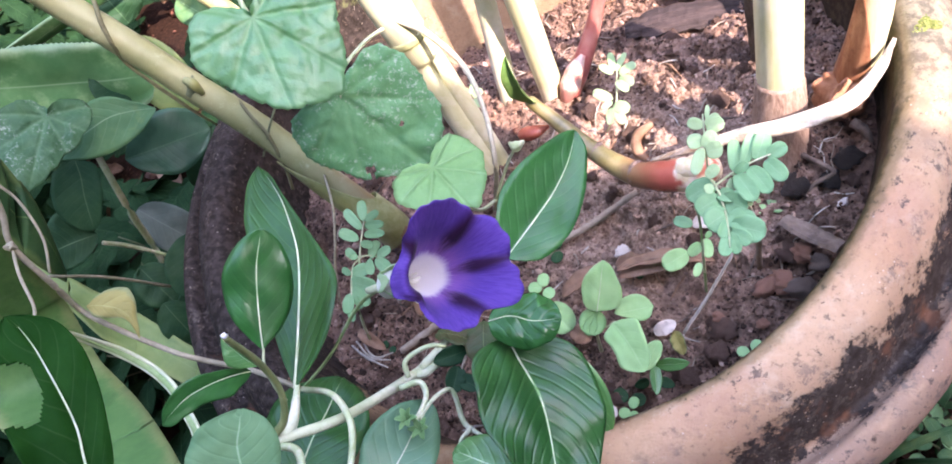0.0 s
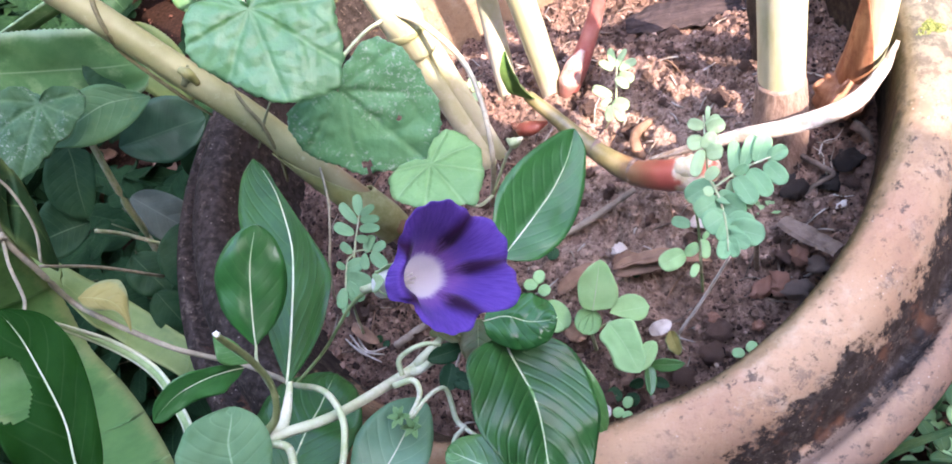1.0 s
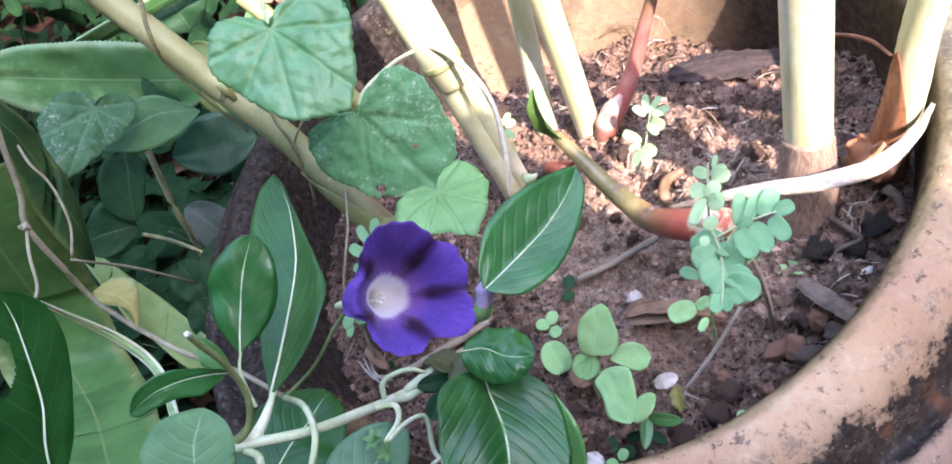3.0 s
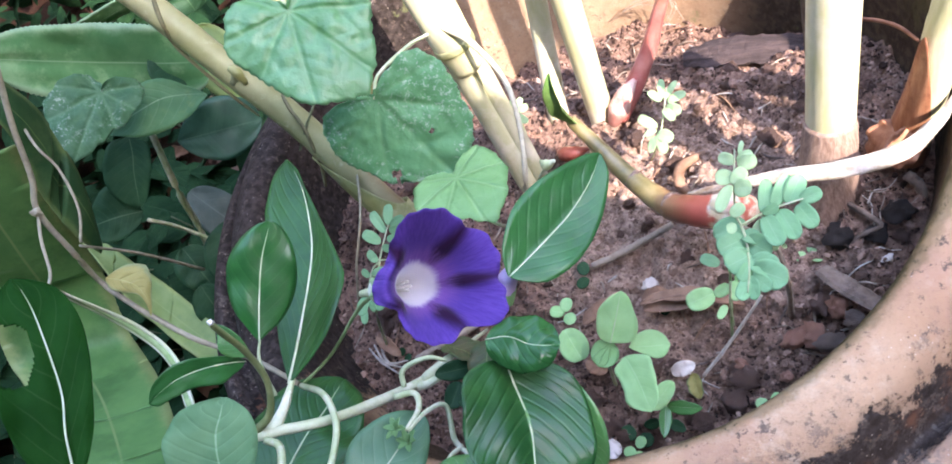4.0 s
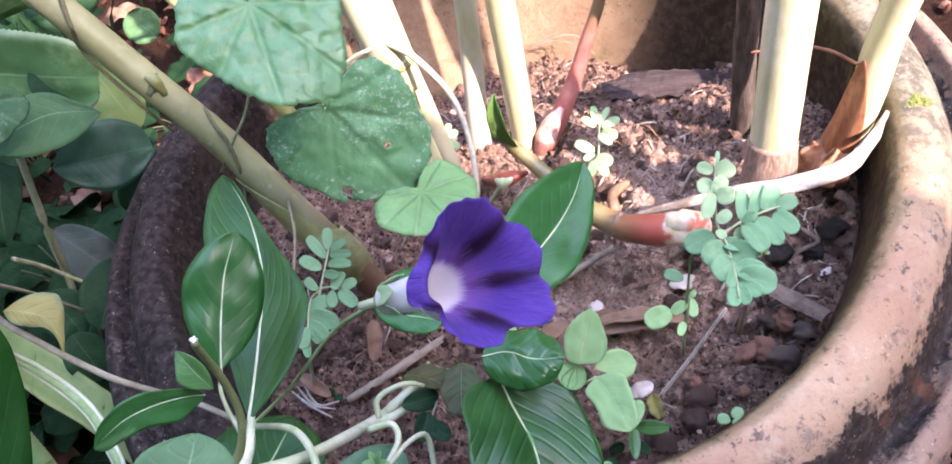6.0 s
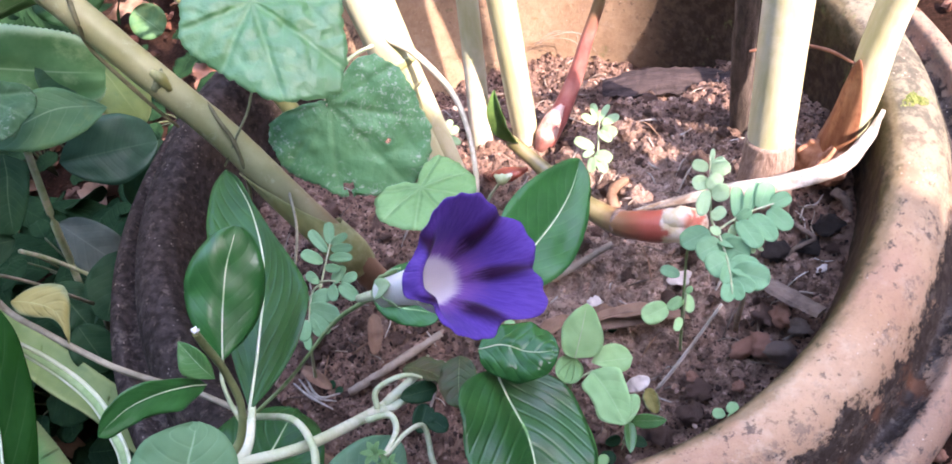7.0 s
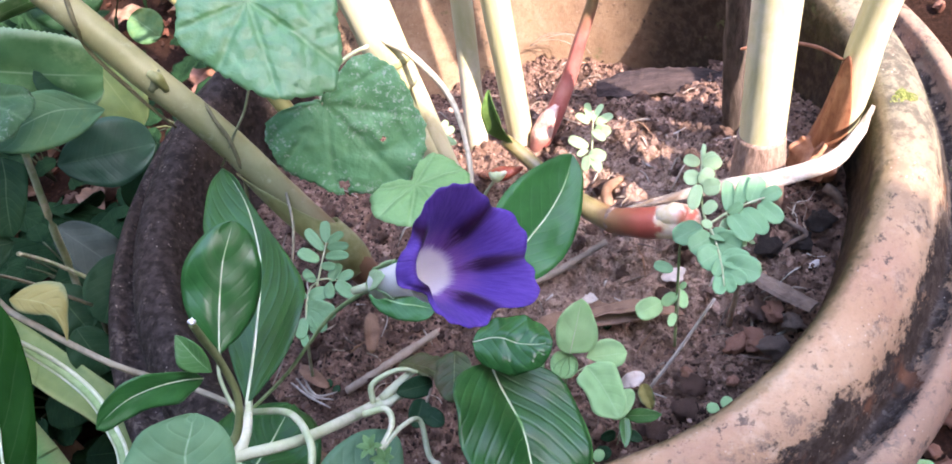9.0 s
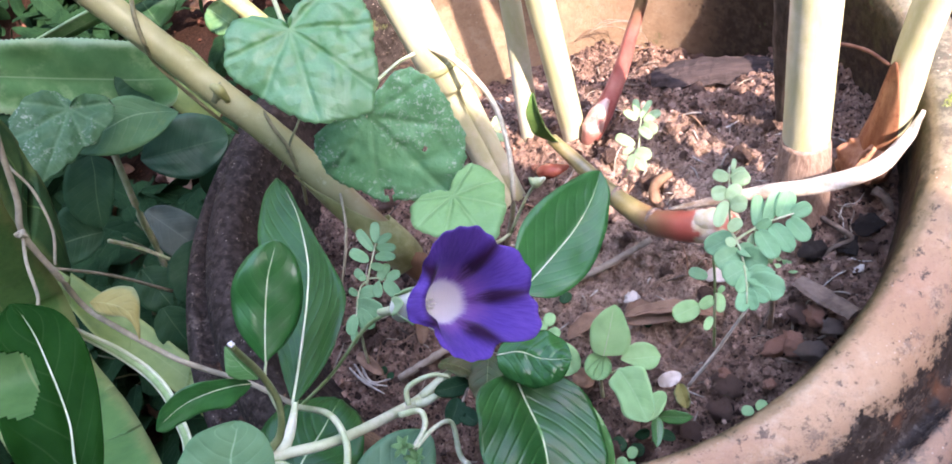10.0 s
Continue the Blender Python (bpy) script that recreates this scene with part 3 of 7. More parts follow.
def heart_blade(name, base, tip, side, shape, material, parent, dish=0.1, wave=0.03, seed=0, rings=9, spokes=64, holes=(), label="", droop=0.0, quilt=0.0):
    """A heart-shaped leaf about the point where its petiole joins; shape: (degrees from the tip, reach as a part of the length)."""
    base, along, across, out, length, _ = leaf_frame(base, tip, side)
    table = sorted(shape)
    def reach(deg):
        for (d0, r0), (d1, r1) in zip(table, table[1:]):
            if d0 <= deg <= d1:
                f = (deg - d0) / (d1 - d0)
                f = f * f * (3 - 2 * f)
                return r0 + (r1 - r0) * f
        return table[-1][1]
    bm = bmesh.new()
    uv = bm.loops.layers.uv.new("uv")
    centre = bm.verts.new(base)
    at = {centre: (0.0, 0.0)}
    grid = []
    for j in range(spokes + 1):
        deg = -180 + 360 * j / spokes
        w = radians(deg)
        edge = reach(deg) * (1 + 0.012 * math.sin(j * 2.4 + seed) + 0.03 * math.sin(w * 7 + seed) * math.cos(w * 3))
        row = []
        for i in range(1, rings + 1):
            f = i / rings
            r = edge * f
            x, y = r * math.cos(w), r * math.sin(w)
            fan = 0.004 * math.sin(w * 9 + seed) * f * (1 - 0.3 * f)
            puff = 0.034 * noise.noise(Vector((x * 4.5 + seed, y * 4.5, seed))) + 0.014 * noise.noise(Vector((x * 11 + seed, y * 11, seed)))
            vein = min(abs(w), abs(abs(w) - 0.66), abs(abs(w) - 1.36), abs(abs(w) - 2.13)) * r
            swell = quilt * f * (1 - f ** 3) * (0.05 * min(vein / 0.16, 1.0) + 0.016 * math.sin(r * 34 - 26 * vein + seed) * min(vein / 0.08, 1.0))
            z = length * (swell - dish * r * r - droop * max(x, 0) ** 2 + fan + puff + wave * f * f * math.sin(w * 4 + seed * 1.7))
            p = bm.verts.new(base + along * (x * length) + across * (y * length) + out * z)
            at[p] = (x, y)
            row.append(p)
        grid.append(row)
    def hole(verts):
        x = sum(at[q][0] for q in verts) / len(verts)
        y = sum(at[q][1] for q in verts) / len(verts)
        return any((x - hx) ** 2 + (y - hy) ** 2 < hr * hr for hx, hy, hr in holes)
    for j in range(spokes):
        faces = [(centre, grid[j][0], grid[j + 1][0])] + [(grid[j][i], grid[j][i + 1], grid[j + 1][i + 1], grid[j + 1][i]) for i in range(rings - 1)]
        for verts in faces:
            if hole(verts):
                continue
            f = bm.faces.new(verts)
            for loop in f.loops:
                loop[uv].uv = at[loop.vert]
    ob = part(name, bm, material, parent, label)
    sol = ob.modifiers.new("thickness", "SOLIDIFY")
    sol.thickness, sol.offset = 0.0004, -1
    return ob


def lump(radius, seed, squash=0.7, detail=2):
    """An uneven stone or clod."""
    bm = bmesh.new()
    bmesh.ops.create_icosphere(bm, subdivisions=detail, radius=radius)
    off = Vector((seed * 3.1, seed * 1.7, seed * 0.9))
    for v in bm.verts:
        n = v.co.normalized()
        k = 1 + 0.7 * noise.noise(n * 1.4 + off) + 0.45 * noise.noise(n * 3.2 + off) + 0.2 * noise.noise(n * 7 + off)
        v.co = Vector((n.x * k, n.y * k * 0.85, n.z * k * squash)) * radius
    return bm


# ---- pot, soil and ground ----
PX, PY = -0.151, 0.362


def lathe(profile, segments=160, wobble=0.0):
    bm = bmesh.new()
    rows = []
    for i in range(segments):
        w = 2 * math.pi * i / segments
        k = 1 + wobble * noise.noise(Vector((math.cos(w) * 2, math.sin(w) * 2, 0.3)))
        rows.append([bm.verts.new((r * k * math.cos(w), r * k * math.sin(w), z + wobble * 0.3 * noise.noise(Vector((math.cos(w) * 3, math.sin(w) * 3, 4))))) for r, z in profile])
    for i in range(segments):
        a, b = rows[i], rows[(i + 1) % segments]
        for j in range(len(profile) - 1):
            bm.faces.new((a[j], b[j], b[j + 1], a[j + 1]))
    return bm


def smooth_profile(points, steps=5):
    return [(p.x, p.z) for p in curve_points([(r, 0, z) for r, z in points], steps)]


pot = thing("terracotta_pot", (PX, PY, 0.0), "large round terracotta pot with lichen-darkened rim, filled with soil", "plant pot")
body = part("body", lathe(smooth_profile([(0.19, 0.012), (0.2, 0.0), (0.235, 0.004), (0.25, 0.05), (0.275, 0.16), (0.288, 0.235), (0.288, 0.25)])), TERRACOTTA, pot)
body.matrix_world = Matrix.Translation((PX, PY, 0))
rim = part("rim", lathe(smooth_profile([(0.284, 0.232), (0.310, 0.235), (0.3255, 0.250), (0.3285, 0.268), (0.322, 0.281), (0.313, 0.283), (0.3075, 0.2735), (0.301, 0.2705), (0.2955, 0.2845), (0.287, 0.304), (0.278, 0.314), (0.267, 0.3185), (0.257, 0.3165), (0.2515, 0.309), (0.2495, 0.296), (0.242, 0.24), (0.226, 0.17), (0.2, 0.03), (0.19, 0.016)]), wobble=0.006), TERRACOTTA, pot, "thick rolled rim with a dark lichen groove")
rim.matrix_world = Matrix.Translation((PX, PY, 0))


def soil_height(x, y):
    """Height of the soil in the pot at a place in the plan."""
    z = 0.221 - 0.038 * min(max((y - 0.44) / 0.09, 0), 1) - 0.02 * min(max((y - 0.505) / 0.05, 0), 1)
    z += 0.03 * math.exp(-((x - 0.03) ** 2 + (y - 0.33) ** 2) / 0.0045)
    z += 0.012 * min(max((x + 0.02) / 0.08, 0), 1)
    z += 0.010 * noise.noise(Vector((x * 14, y * 14, 1.3))) + 0.0105 * noise.noise(Vector((x * 45, y * 45, 2.2)))
    z += 0.0066 * noise.noise(Vector((x * 120, y * 120, 5.1))) + 0.0026 * noise.noise(Vector((x * 260, y * 260, 7.7)))
    return z


bm = bmesh.new()
N = 290
grid = {}
for i in range(N + 1):
    for j in range(N + 1):
        x, y = (i / N - 0.5) * 0.5, (j / N - 0.5) * 0.5
        if math.hypot(x, y) < 0.2465:
            grid[i, j] = bm.verts.new((PX + x, PY + y, soil_height(PX + x, PY + y)))
for i in range(N):
    for j in range(N):
        q = [grid.get(k) for k in ((i, j), (i + 1, j), (i + 1, j + 1), (i, j + 1))]
        if all(q):
            bm.faces.new(q)
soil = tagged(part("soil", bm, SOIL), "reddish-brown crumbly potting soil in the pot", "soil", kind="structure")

bm = bmesh.new()
M = 120
rows = []
for i in range(M + 1):
    row = []
    for j in range(M + 1):
        a, b = i / M * 2 - 1, j / M * 2 - 1
        x, y = -0.2 + 1.2 * a + 60 * a ** 9, 0.4 + 1.2 * b + 60 * b ** 9
        z = (0.012 * noise.noise(Vector((x * 6, y * 6, 0))) + 0.006 * noise.noise(Vector((x * 22, y * 22, 3)))) * (1 if abs(a) < 0.8 and abs(b) < 0.8 else 0)
        row.append(bm.verts.new((x, y, z - 0.006)))
    rows.append(row)
for i in range(M):
    for j in range(M):
        bm.faces.new((rows[i][j], rows[i + 1][j], rows[i + 1][j + 1], rows[i][j + 1]))
tagged(part("ground", bm, EARTH), "bare reddish earth ground around the pot", "ground", kind="structure")

# unseen plain walls added on all sides to block low sky and darken reflections
WALL = plain_material("plaster_wall", (0.1, 0.1, 0.085), (0.16, 0.155, 0.13), 0.9, 6, 0.4, 0.004)


def wall(name, x0, y0, x1, y1, height):
    bm = bmesh.new()
    bmesh.ops.create_cube(bm, size=1)
    for v in bm.verts:
        v.co = Vector(((x0 + x1) / 2 + v.co.x * (x1 - x0), (y0 + y1) / 2 + v.co.y * (y1 - y0), height / 2 + v.co.z * height - 0.01))
    tagged(part(name, bm, WALL, smooth=False), "unseen plain dark plaster wall added to block sky light", "wall", kind="structure")


wall("wall_north", -2.4, 1.9, 3.2, 2.1, 2.3)
# added block close behind the camera, keeps southern sky off the pot
wall("wall_sky_block", -2.2, -1.9, 0.85, -0.9, 3.9)
wall("wall_west", -2.4, -1.9, -2.2, 1.9, 3.2)
wall("wall_south", -2.4, -2.1, 3.2, -1.9, 3.0)
wall("wall_east", 3.0, -1.9, 3.2, 1.9, 2.9)

# ---- ginger clump ----
ginger = thing("ginger_clump", (0.02, 0.36, 0.22), "tall ginger clump with thick canes, red shoots and a bare rhizome", "plant")


def cane(points, radii, material, label="", sides=20):
    return part("cane", tube(points, radii, sides, 8, 0.012), material, ginger, label)


def collar(points, radii, material, label, sides=20, parent=None):
    return part("sheath", tube(points, radii, sides, 6, 0.02), material, parent or ginger, label)


c = cane([(0.0235, 0.3095, 0.235), (0.028, 0.319, 0.27), (0.032, 0.329, 0.32), (0.054, 0.379, 0.60), (0.075, 0.43, 0.9), (0.08, 0.46, 1.3)], [0.0155, 0.0148, 0.0142, 0.0138, 0.0132, 0.011], CANE, "thick pale yellow-green cane", 28)
collar([(0.0225, 0.307, 0.225), (0.0245, 0.311, 0.25), (0.0295, 0.323, 0.295), (0.031, 0.327, 0.312)], [0.025, 0.0198, 0.0165, 0.0151], CANE_SKIN, "dry fibrous sheath at the foot of the cane", 28, c)
c = cane([(0.0775, 0.341, 0.262), (0.0865, 0.339, 0.323), (0.101, 0.349, 0.40), (0.150, 0.353, 0.60), (0.21, 0.36, 0.9), (0.26, 0.37, 1.25)], [0.0118, 0.0108, 0.0102, 0.0098, 0.0095, 0.008], CANE, "green cane above an orange-brown sheath")


def wrap(points, radii, towards, low, material, name, parent, label, sides=36):
    """A sheath that hugs a cane: tall and pointed on the one side, cut away on the other."""
    line = curve_points(points, 10)
    n = len(line)
    bm = bmesh.new()
    rows = []
    for s in range(sides):
        w = 2 * math.pi * s / sides
        row = []
        for i in range(25):
            d0 = (line[-1] - line[0]).normalized()
            a0 = (Vector(towards) - d0 * Vector(towards).dot(d0)).normalized()
            b0 = d0.cross(a0)
            top = low + (1 - low) * (0.5 + 0.5 * math.cos(w)) ** 2.2
            f = i / 24 * top
            q = f * (n - 1)
            k = min(int(q), n - 2)
            c0 = line[k].lerp(line[k + 1], q - k)
            g = f * (len(radii) - 1)
            m = min(int(g), len(radii) - 2)
            r = radii[m] + (radii[m + 1] - radii[m]) * (g - m)
            r *= 1 + 0.02 * math.sin(w * 5 + f * 4) + 0.015 * math.sin(w * 11) + 0.05 * (f / top) ** 8 * math.sin(w * 4)
            row.append(bm.verts.new(c0 + (a0 * math.cos(w) + b0 * math.sin(w)) * r))
        rows.append(row)
    for s in range(sides):
        for i in range(24):
            bm.faces.new((rows[s][i], rows[(s + 1) % sides][i], rows[(s + 1) % sides][i + 1], rows[s][i + 1]))
    ob = part(name, bm, material, parent, label)
    sol = ob.modifiers.new("thickness", "SOLIDIFY")
    sol.thickness, sol.offset = 0.0006, 1
    return ob


wrap([(0.0735, 0.341, 0.250), (0.0775, 0.341, 0.275), (0.0855, 0.339, 0.318), (0.0915, 0.342, 0.356)], [0.0145, 0.0128, 0.0118, 0.0112, 0.0106], (-0.9, -0.35, 0.1), 0.35, ORANGE_SKIN, "sheath", c, "orange-brown papery sheath")
blade("husk", (0.076, 0.336, 0.282), (0.053, 0.331, 0.262), (0.065, 0.323, 0.267), 0.022, ORANGE_SKIN, c, 0.4, 0.6, 0.2, 0.5, 0.1, seed=2, nu=14, nv=5, label="torn brown husk at the foot of the cane")
blade("husk", (0.080, 0.333, 0.287), (0.062, 0.322, 0.263), (0.079, 0.322, 0.270), 0.020, ORANGE_SKIN, c, 0.4, 0.6, 0.25, 0.5, 0.12, seed=5, nu=14, nv=5)
c = cane([(-0.2085, 0.395, 0.345), (-0.2115, 0.401, 0.372), (-0.216, 0.411, 0.42), (-0.236, 0.447, 0.60), (-0.27, 0.50, 0.9), (-0.29, 0.53, 1.2)], [0.012, 0.0158, 0.0162, 0.0165, 0.015, 0.012], CANE, "pale leaning cane")
part("ring", tube([(-0.2105, 0.399, 0.364), (-0.2113, 0.4005, 0.370)], [0.0161, 0.0161], 20, 3), CANE_GREEN, c)
cane([(-0.200, 0.364, 0.19), (-0.204, 0.374, 0.25), (-0.212, 0.391, 0.33), (-0.217, 0.400, 0.38)], [0.0088, 0.0088, 0.009, 0.008], CANE)
cane([(-0.191, 0.370, 0.19), (-0.195, 0.380, 0.25), (-0.202, 0.397, 0.33), (-0.206, 0.409, 0.39)], [0.0075, 0.0078, 0.008, 0.006], CANE)
c = cane([(-0.186, 0.440, 0.18), (-0.184, 0.444, 0.22), (-0.165, 0.472, 0.35), (-0.13, 0.524, 0.60), (-0.09, 0.58, 0.9), (-0.07, 0.61, 1.15)], [0.0098, 0.0094, 0.0086, 0.0078, 0.0074, 0.006], CANE, "slender pale cane")
c = cane([(-0.146, 0.433, 0.18), (-0.144, 0.435, 0.22), (-0.1335, 0.443, 0.38), (-0.119, 0.454, 0.60), (-0.10, 0.47, 0.9), (-0.09, 0.48, 1.2)], [0.0112, 0.0108, 0.0108, 0.0104, 0.01, 0.008], CANE, "slender pale cane")
# red shoots
shoot = cane([(-0.129, 0.429, 0.223), (-0.115, 0.439, 0.237), (-0.096, 0.461, 0.259), (-0.083, 0.473, 0.284), (-0.070, 0.484, 0.308), (-0.058, 0.492, 0.336)], [0.0095, 0.0085, 0.0065, 0.0054, 0.0048, 0.004], RED_SHOOT, "young red shoot, brownish towards its top")
part("bud", tube([(-0.133, 0.425, 0.220), (-0.125, 0.427, 0.234), (-0.117, 0.434, 0.244), (-0.108, 0.442, 0.250)], [0.005, 0.0092, 0.0075, 0.002], 14, 6, 0.04), PINK_SKIN, shoot, "swollen pink bud scale at the foot of the shoot")
part("bud", tube([(-0.182, 0.410, 0.212), (-0.152, 0.361, 0.269), (-0.134, 0.359, 0.275)], [0.004, 0.0085, 0.0015], 12, 6, 0.05, 0.75), RED_JOINT, ginger, "small deep red bud")
# the rhizome that crosses the soil
rhi = part("rhizome", tube([(-0.143, 0.372, 0.295), (-0.125, 0.353, 0.287), (-0.102, 0.328, 0.277), (-0.075, 0.301, 0.278), (-0.052, 0.287, 0.286), (-0.029, 0.281, 0.292), (-0.019, 0.286, 0.286)], [0.0045, 0.0055, 0.0068, 0.0086, 0.0106, 0.0118, 0.008], 18, 8, 0.03), RHIZOME, ginger, "brown and red rhizome lying over the soil")
part("pale_scale", tube([(-0.040, 0.283, 0.296), (-0.030, 0.281, 0.299), (-0.020, 0.287, 0.293)], [0.006, 0.0085, 0.004], 14, 6, 0.04), RHIZOME, rhi, "pale shiny scale at the tip")
part("ring", tube([(-0.100, 0.326, 0.277), (-0.097, 0.324, 0.276)], [0.0073, 0.0073], 16, 2), CANE_SKIN, rhi)
part("ring", tube([(-0.072, 0.299, 0.278), (-0.069, 0.297, 0.279)], [0.0096, 0.0096], 16, 2), CANE_SKIN, rhi)
blade("leaf_tip", (-0.137, 0.367, 0.296), (-0.145, 0.378, 0.342), (-0.149, 0.375, 0.306), 0.016, LEAF_TIP, ginger, bend=0.1, fold=0.8, label="green furled leaf tip of the shoot")


def ribbon(line, widths, lift, material, name, parent, label, curl=0.3):
    """A dry strip that follows a line, cupped across."""
    pts = curve_points(line, 8)
    n = len(pts)
    bm = bmesh.new()
    rows = []
    for i, c in enumerate(pts):
        d = (pts[min(i + 1, n - 1)] - pts[max(i - 1, 0)]).normalized()
        f = i / (n - 1) * (len(widths) - 1)
        k = min(int(f), len(widths) - 2)
        w = widths[k] + (widths[k + 1] - widths[k]) * (f - k)
        s = d.cross(Vector(lift)).normalized()
        o = s.cross(d)
        row = []
        for j in range(7):
            v = j / 3 - 1
            row.append(bm.verts.new(c + s * (w * 0.5 * v) + o * (curl * w * (1 - v * v) + 0.0012 * math.sin(i * 0.9 + v * 3))))
        rows.append(row)
    for i in range(n - 1):
        for j in range(6):
            bm.faces.new((rows[i][j], rows[i + 1][j], rows[i + 1][j + 1], rows[i][j + 1]))
    ob = part(name, bm, material, parent, label)
    sol = ob.modifiers.new("thickness", "SOLIDIFY")
    sol.thickness, sol.offset = 0.0007, 0
    return ob


ribbon([(-0.061, 0.308, 0.276), (-0.035, 0.302, 0.289), (0.001, 0.295, 0.304), (0.034, 0.291, 0.310), (0.067, 0.298, 0.311), (0.088, 0.318, 0.310), (0.099, 0.332, 0.317)], [0.002, 0.005, 0.0085, 0.0105, 0.0105, 0.007, 0.002], (0.05, -0.55, 0.8), PAPER, "dry_sheath", ginger, "long whitish papery dry sheath", 0.13)

# dead stick that stands behind the thick cane
STAKE = plain_material("weathered_stake", (0.045, 0.032, 0.026), (0.13, 0.098, 0.08), 0.9, 90, 1.0, 0.002, stretch=(2, 2, 0.5), c=(0.17, 0.14, 0.12), c_scale=45, c_low=0.62, c_high=0.72)
stick = thing("dead_stake", (0.026, 0.406, 0.200), "grey dead wooden stake standing in the soil", "stake")
foot = Vector((0.028, 0.409, 0.200))
part("shaft", tube([foot + Vector((0, 0, -0.02)), foot + Vector((0.002, 0.004, 0.15)), foot + Vector((0.012, 0.012, 0.4)), foot + Vector((0.02, 0.02, 0.7))], [0.0088, 0.0082, 0.0078, 0.006], 14, 14, 0.1, seed=3), STAKE, stick)
part("shaft", tube([(0.026, 0.379, 0.339), (0.051, 0.380, 0.338), (0.069, 0.365, 0.344), (0.079, 0.341, 0.353)], [0.0009, 0.0012, 0.0012, 0.0009], 6, 6, 0.1), RED_TWIG, stick, "thin dry side twig")

# ---- the long cane that leans out of the pot ----
VINE_GREEN = plain_material("green_vine", (0.11, 0.13, 0.06), (0.2, 0.21, 0.11), 0.6, 120)
lean = thing("leaning_cane", (-0.268, 0.305, 0.225), "long leaning yellow-green cane with a knobbed joint, vine twined round it", "plant")
part("cane", tube([(-0.263, 0.303, 0.222), (-0.266, 0.297, 0.282), (-0.295, 0.318, 0.328), (-0.324, 0.340, 0.377), (-0.351, 0.354, 0.422), (-0.380, 0.370, 0.469), (-0.403, 0.381, 0.507), (-0.426, 0.390, 0.554)], [0.011, 0.0112, 0.0108, 0.0106, 0.0104, 0.0102, 0.01, 0.01], 18, 8, 0.02), CANE_LEANING, lean)
wrap([(-0.266, 0.297, 0.262), (-0.268, 0.299, 0.288), (-0.295, 0.318, 0.328), (-0.313, 0.332, 0.358)], [0.0138, 0.0135, 0.0128, 0.0118], (-0.8, -0.5, 0.3), 0.45, CANE_GREEN, "sheath", lean, "olive leaf sheath round the lower cane")
part("knob", tube([(-0.348, 0.350, 0.434), (-0.343, 0.348, 0.430), (-0.342, 0.346, 0.420)], [0.002, 0.0042, 0.002], 10, 4, 0.15), CANE_GREEN, lean, "knobbly joint on the cane")
part("vine", tube([(-0.381, 0.389, 0.501), (-0.377, 0.379, 0.494), (-0.376, 0.368, 0.486), (-0.376, 0.359, 0.473), (-0.381, 0.359, 0.456), (-0.376, 0.355, 0.441), (-0.368, 0.350, 0.424), (-0.361, 0.346, 0.408), (-0.353, 0.343, 0.390)], [0.0016, 0.0016, 0.0016, 0.0015, 0.0014, 0.0013, 0.0014, 0.0012, 0.0008], 8, 6), VINE_BROWN, lean, "thin vine wound round the cane")
part("vine", tube([(-0.293, 0.354, 0.404), (-0.301, 0.345, 0.392), (-0.312, 0.334, 0.382), (-0.321, 0.328, 0.372), (-0.331, 0.328, 0.361)], [0.0009, 0.0009, 0.0009, 0.0009, 0.0007], 6, 6), VINE_GREEN, lean)
part("vine", tube([(-0.335, 0.359, 0.399), (-0.325, 0.347, 0.399), (-0.320, 0.339, 0.393), (-0.315, 0.332, 0.382), (-0.314, 0.324, 0.367), (-0.318, 0.323, 0.351), (-0.323, 0.314, 0.332)], [0.0012, 0.0013, 0.0014, 0.0015, 0.0015, 0.0014, 0.0012], 8, 6), VINE_BROWN, lean)
part("bud", tube([(-0.351, 0.347, 0.423), (-0.345, 0.349, 0.428), (-0.342, 0.353, 0.433)], [0.004, 0.0034, 0.0006], 10, 4, 0.05), VINE_GREEN, lean, "small pointed bud at the joint")
part("shoot", tube([(-0.367, 0.451, 0.431), (-0.344, 0.443, 0.376), (-0.323, 0.426, 0.323), (-0.301, 0.402, 0.271)], [0.007, 0.007, 0.007, 0.007], 12, 6, 0.02), CANE_GREEN, lean)

# ---- morning glory ----
glory = thing("morning_glory", (-0.198, 0.286, 0.220), "twining morning glory with heart-shaped leaves and one violet flower", "plant")
LEAF_A = [(-180, 0.04), (-150, 0.16), (-138, 0.26), (-127, 0.43), (-114, 0.58), (-94, 0.65), (-72, 0.74), (-56, 0.76), (-39, 0.76), (-29, 0.8), (-17, 0.9), (-6, 0.98), (7, 1.02), (21, 1.13), (27, 1.18), (38, 1.05), (52, 0.98), (59, 0.91), (69, 0.85), (80, 0.83), (98, 0.81), (115, 0.68), (133, 0.51), (145, 0.3), (160, 0.14), (180, 0.04)]
heart_blade("heart_leaf", (-0.2321, 0.304, 0.5035), (-0.2205, 0.2604, 0.4748), (-0.1885, 0.3245, 0.4902), LEAF_A, HEART, glory, 0.05, 0.03, 1, rings=20, spokes=128, label="broad quilted heart-shaped leaf", quilt=1.0)
HOLES_B = [(0.68, -0.44, 0.035), (0.745, -0.46, 0.03), (0.715, -0.40, 0.028), (0.6, -0.5, 0.012), (0.625, 0.175, 0.024)]
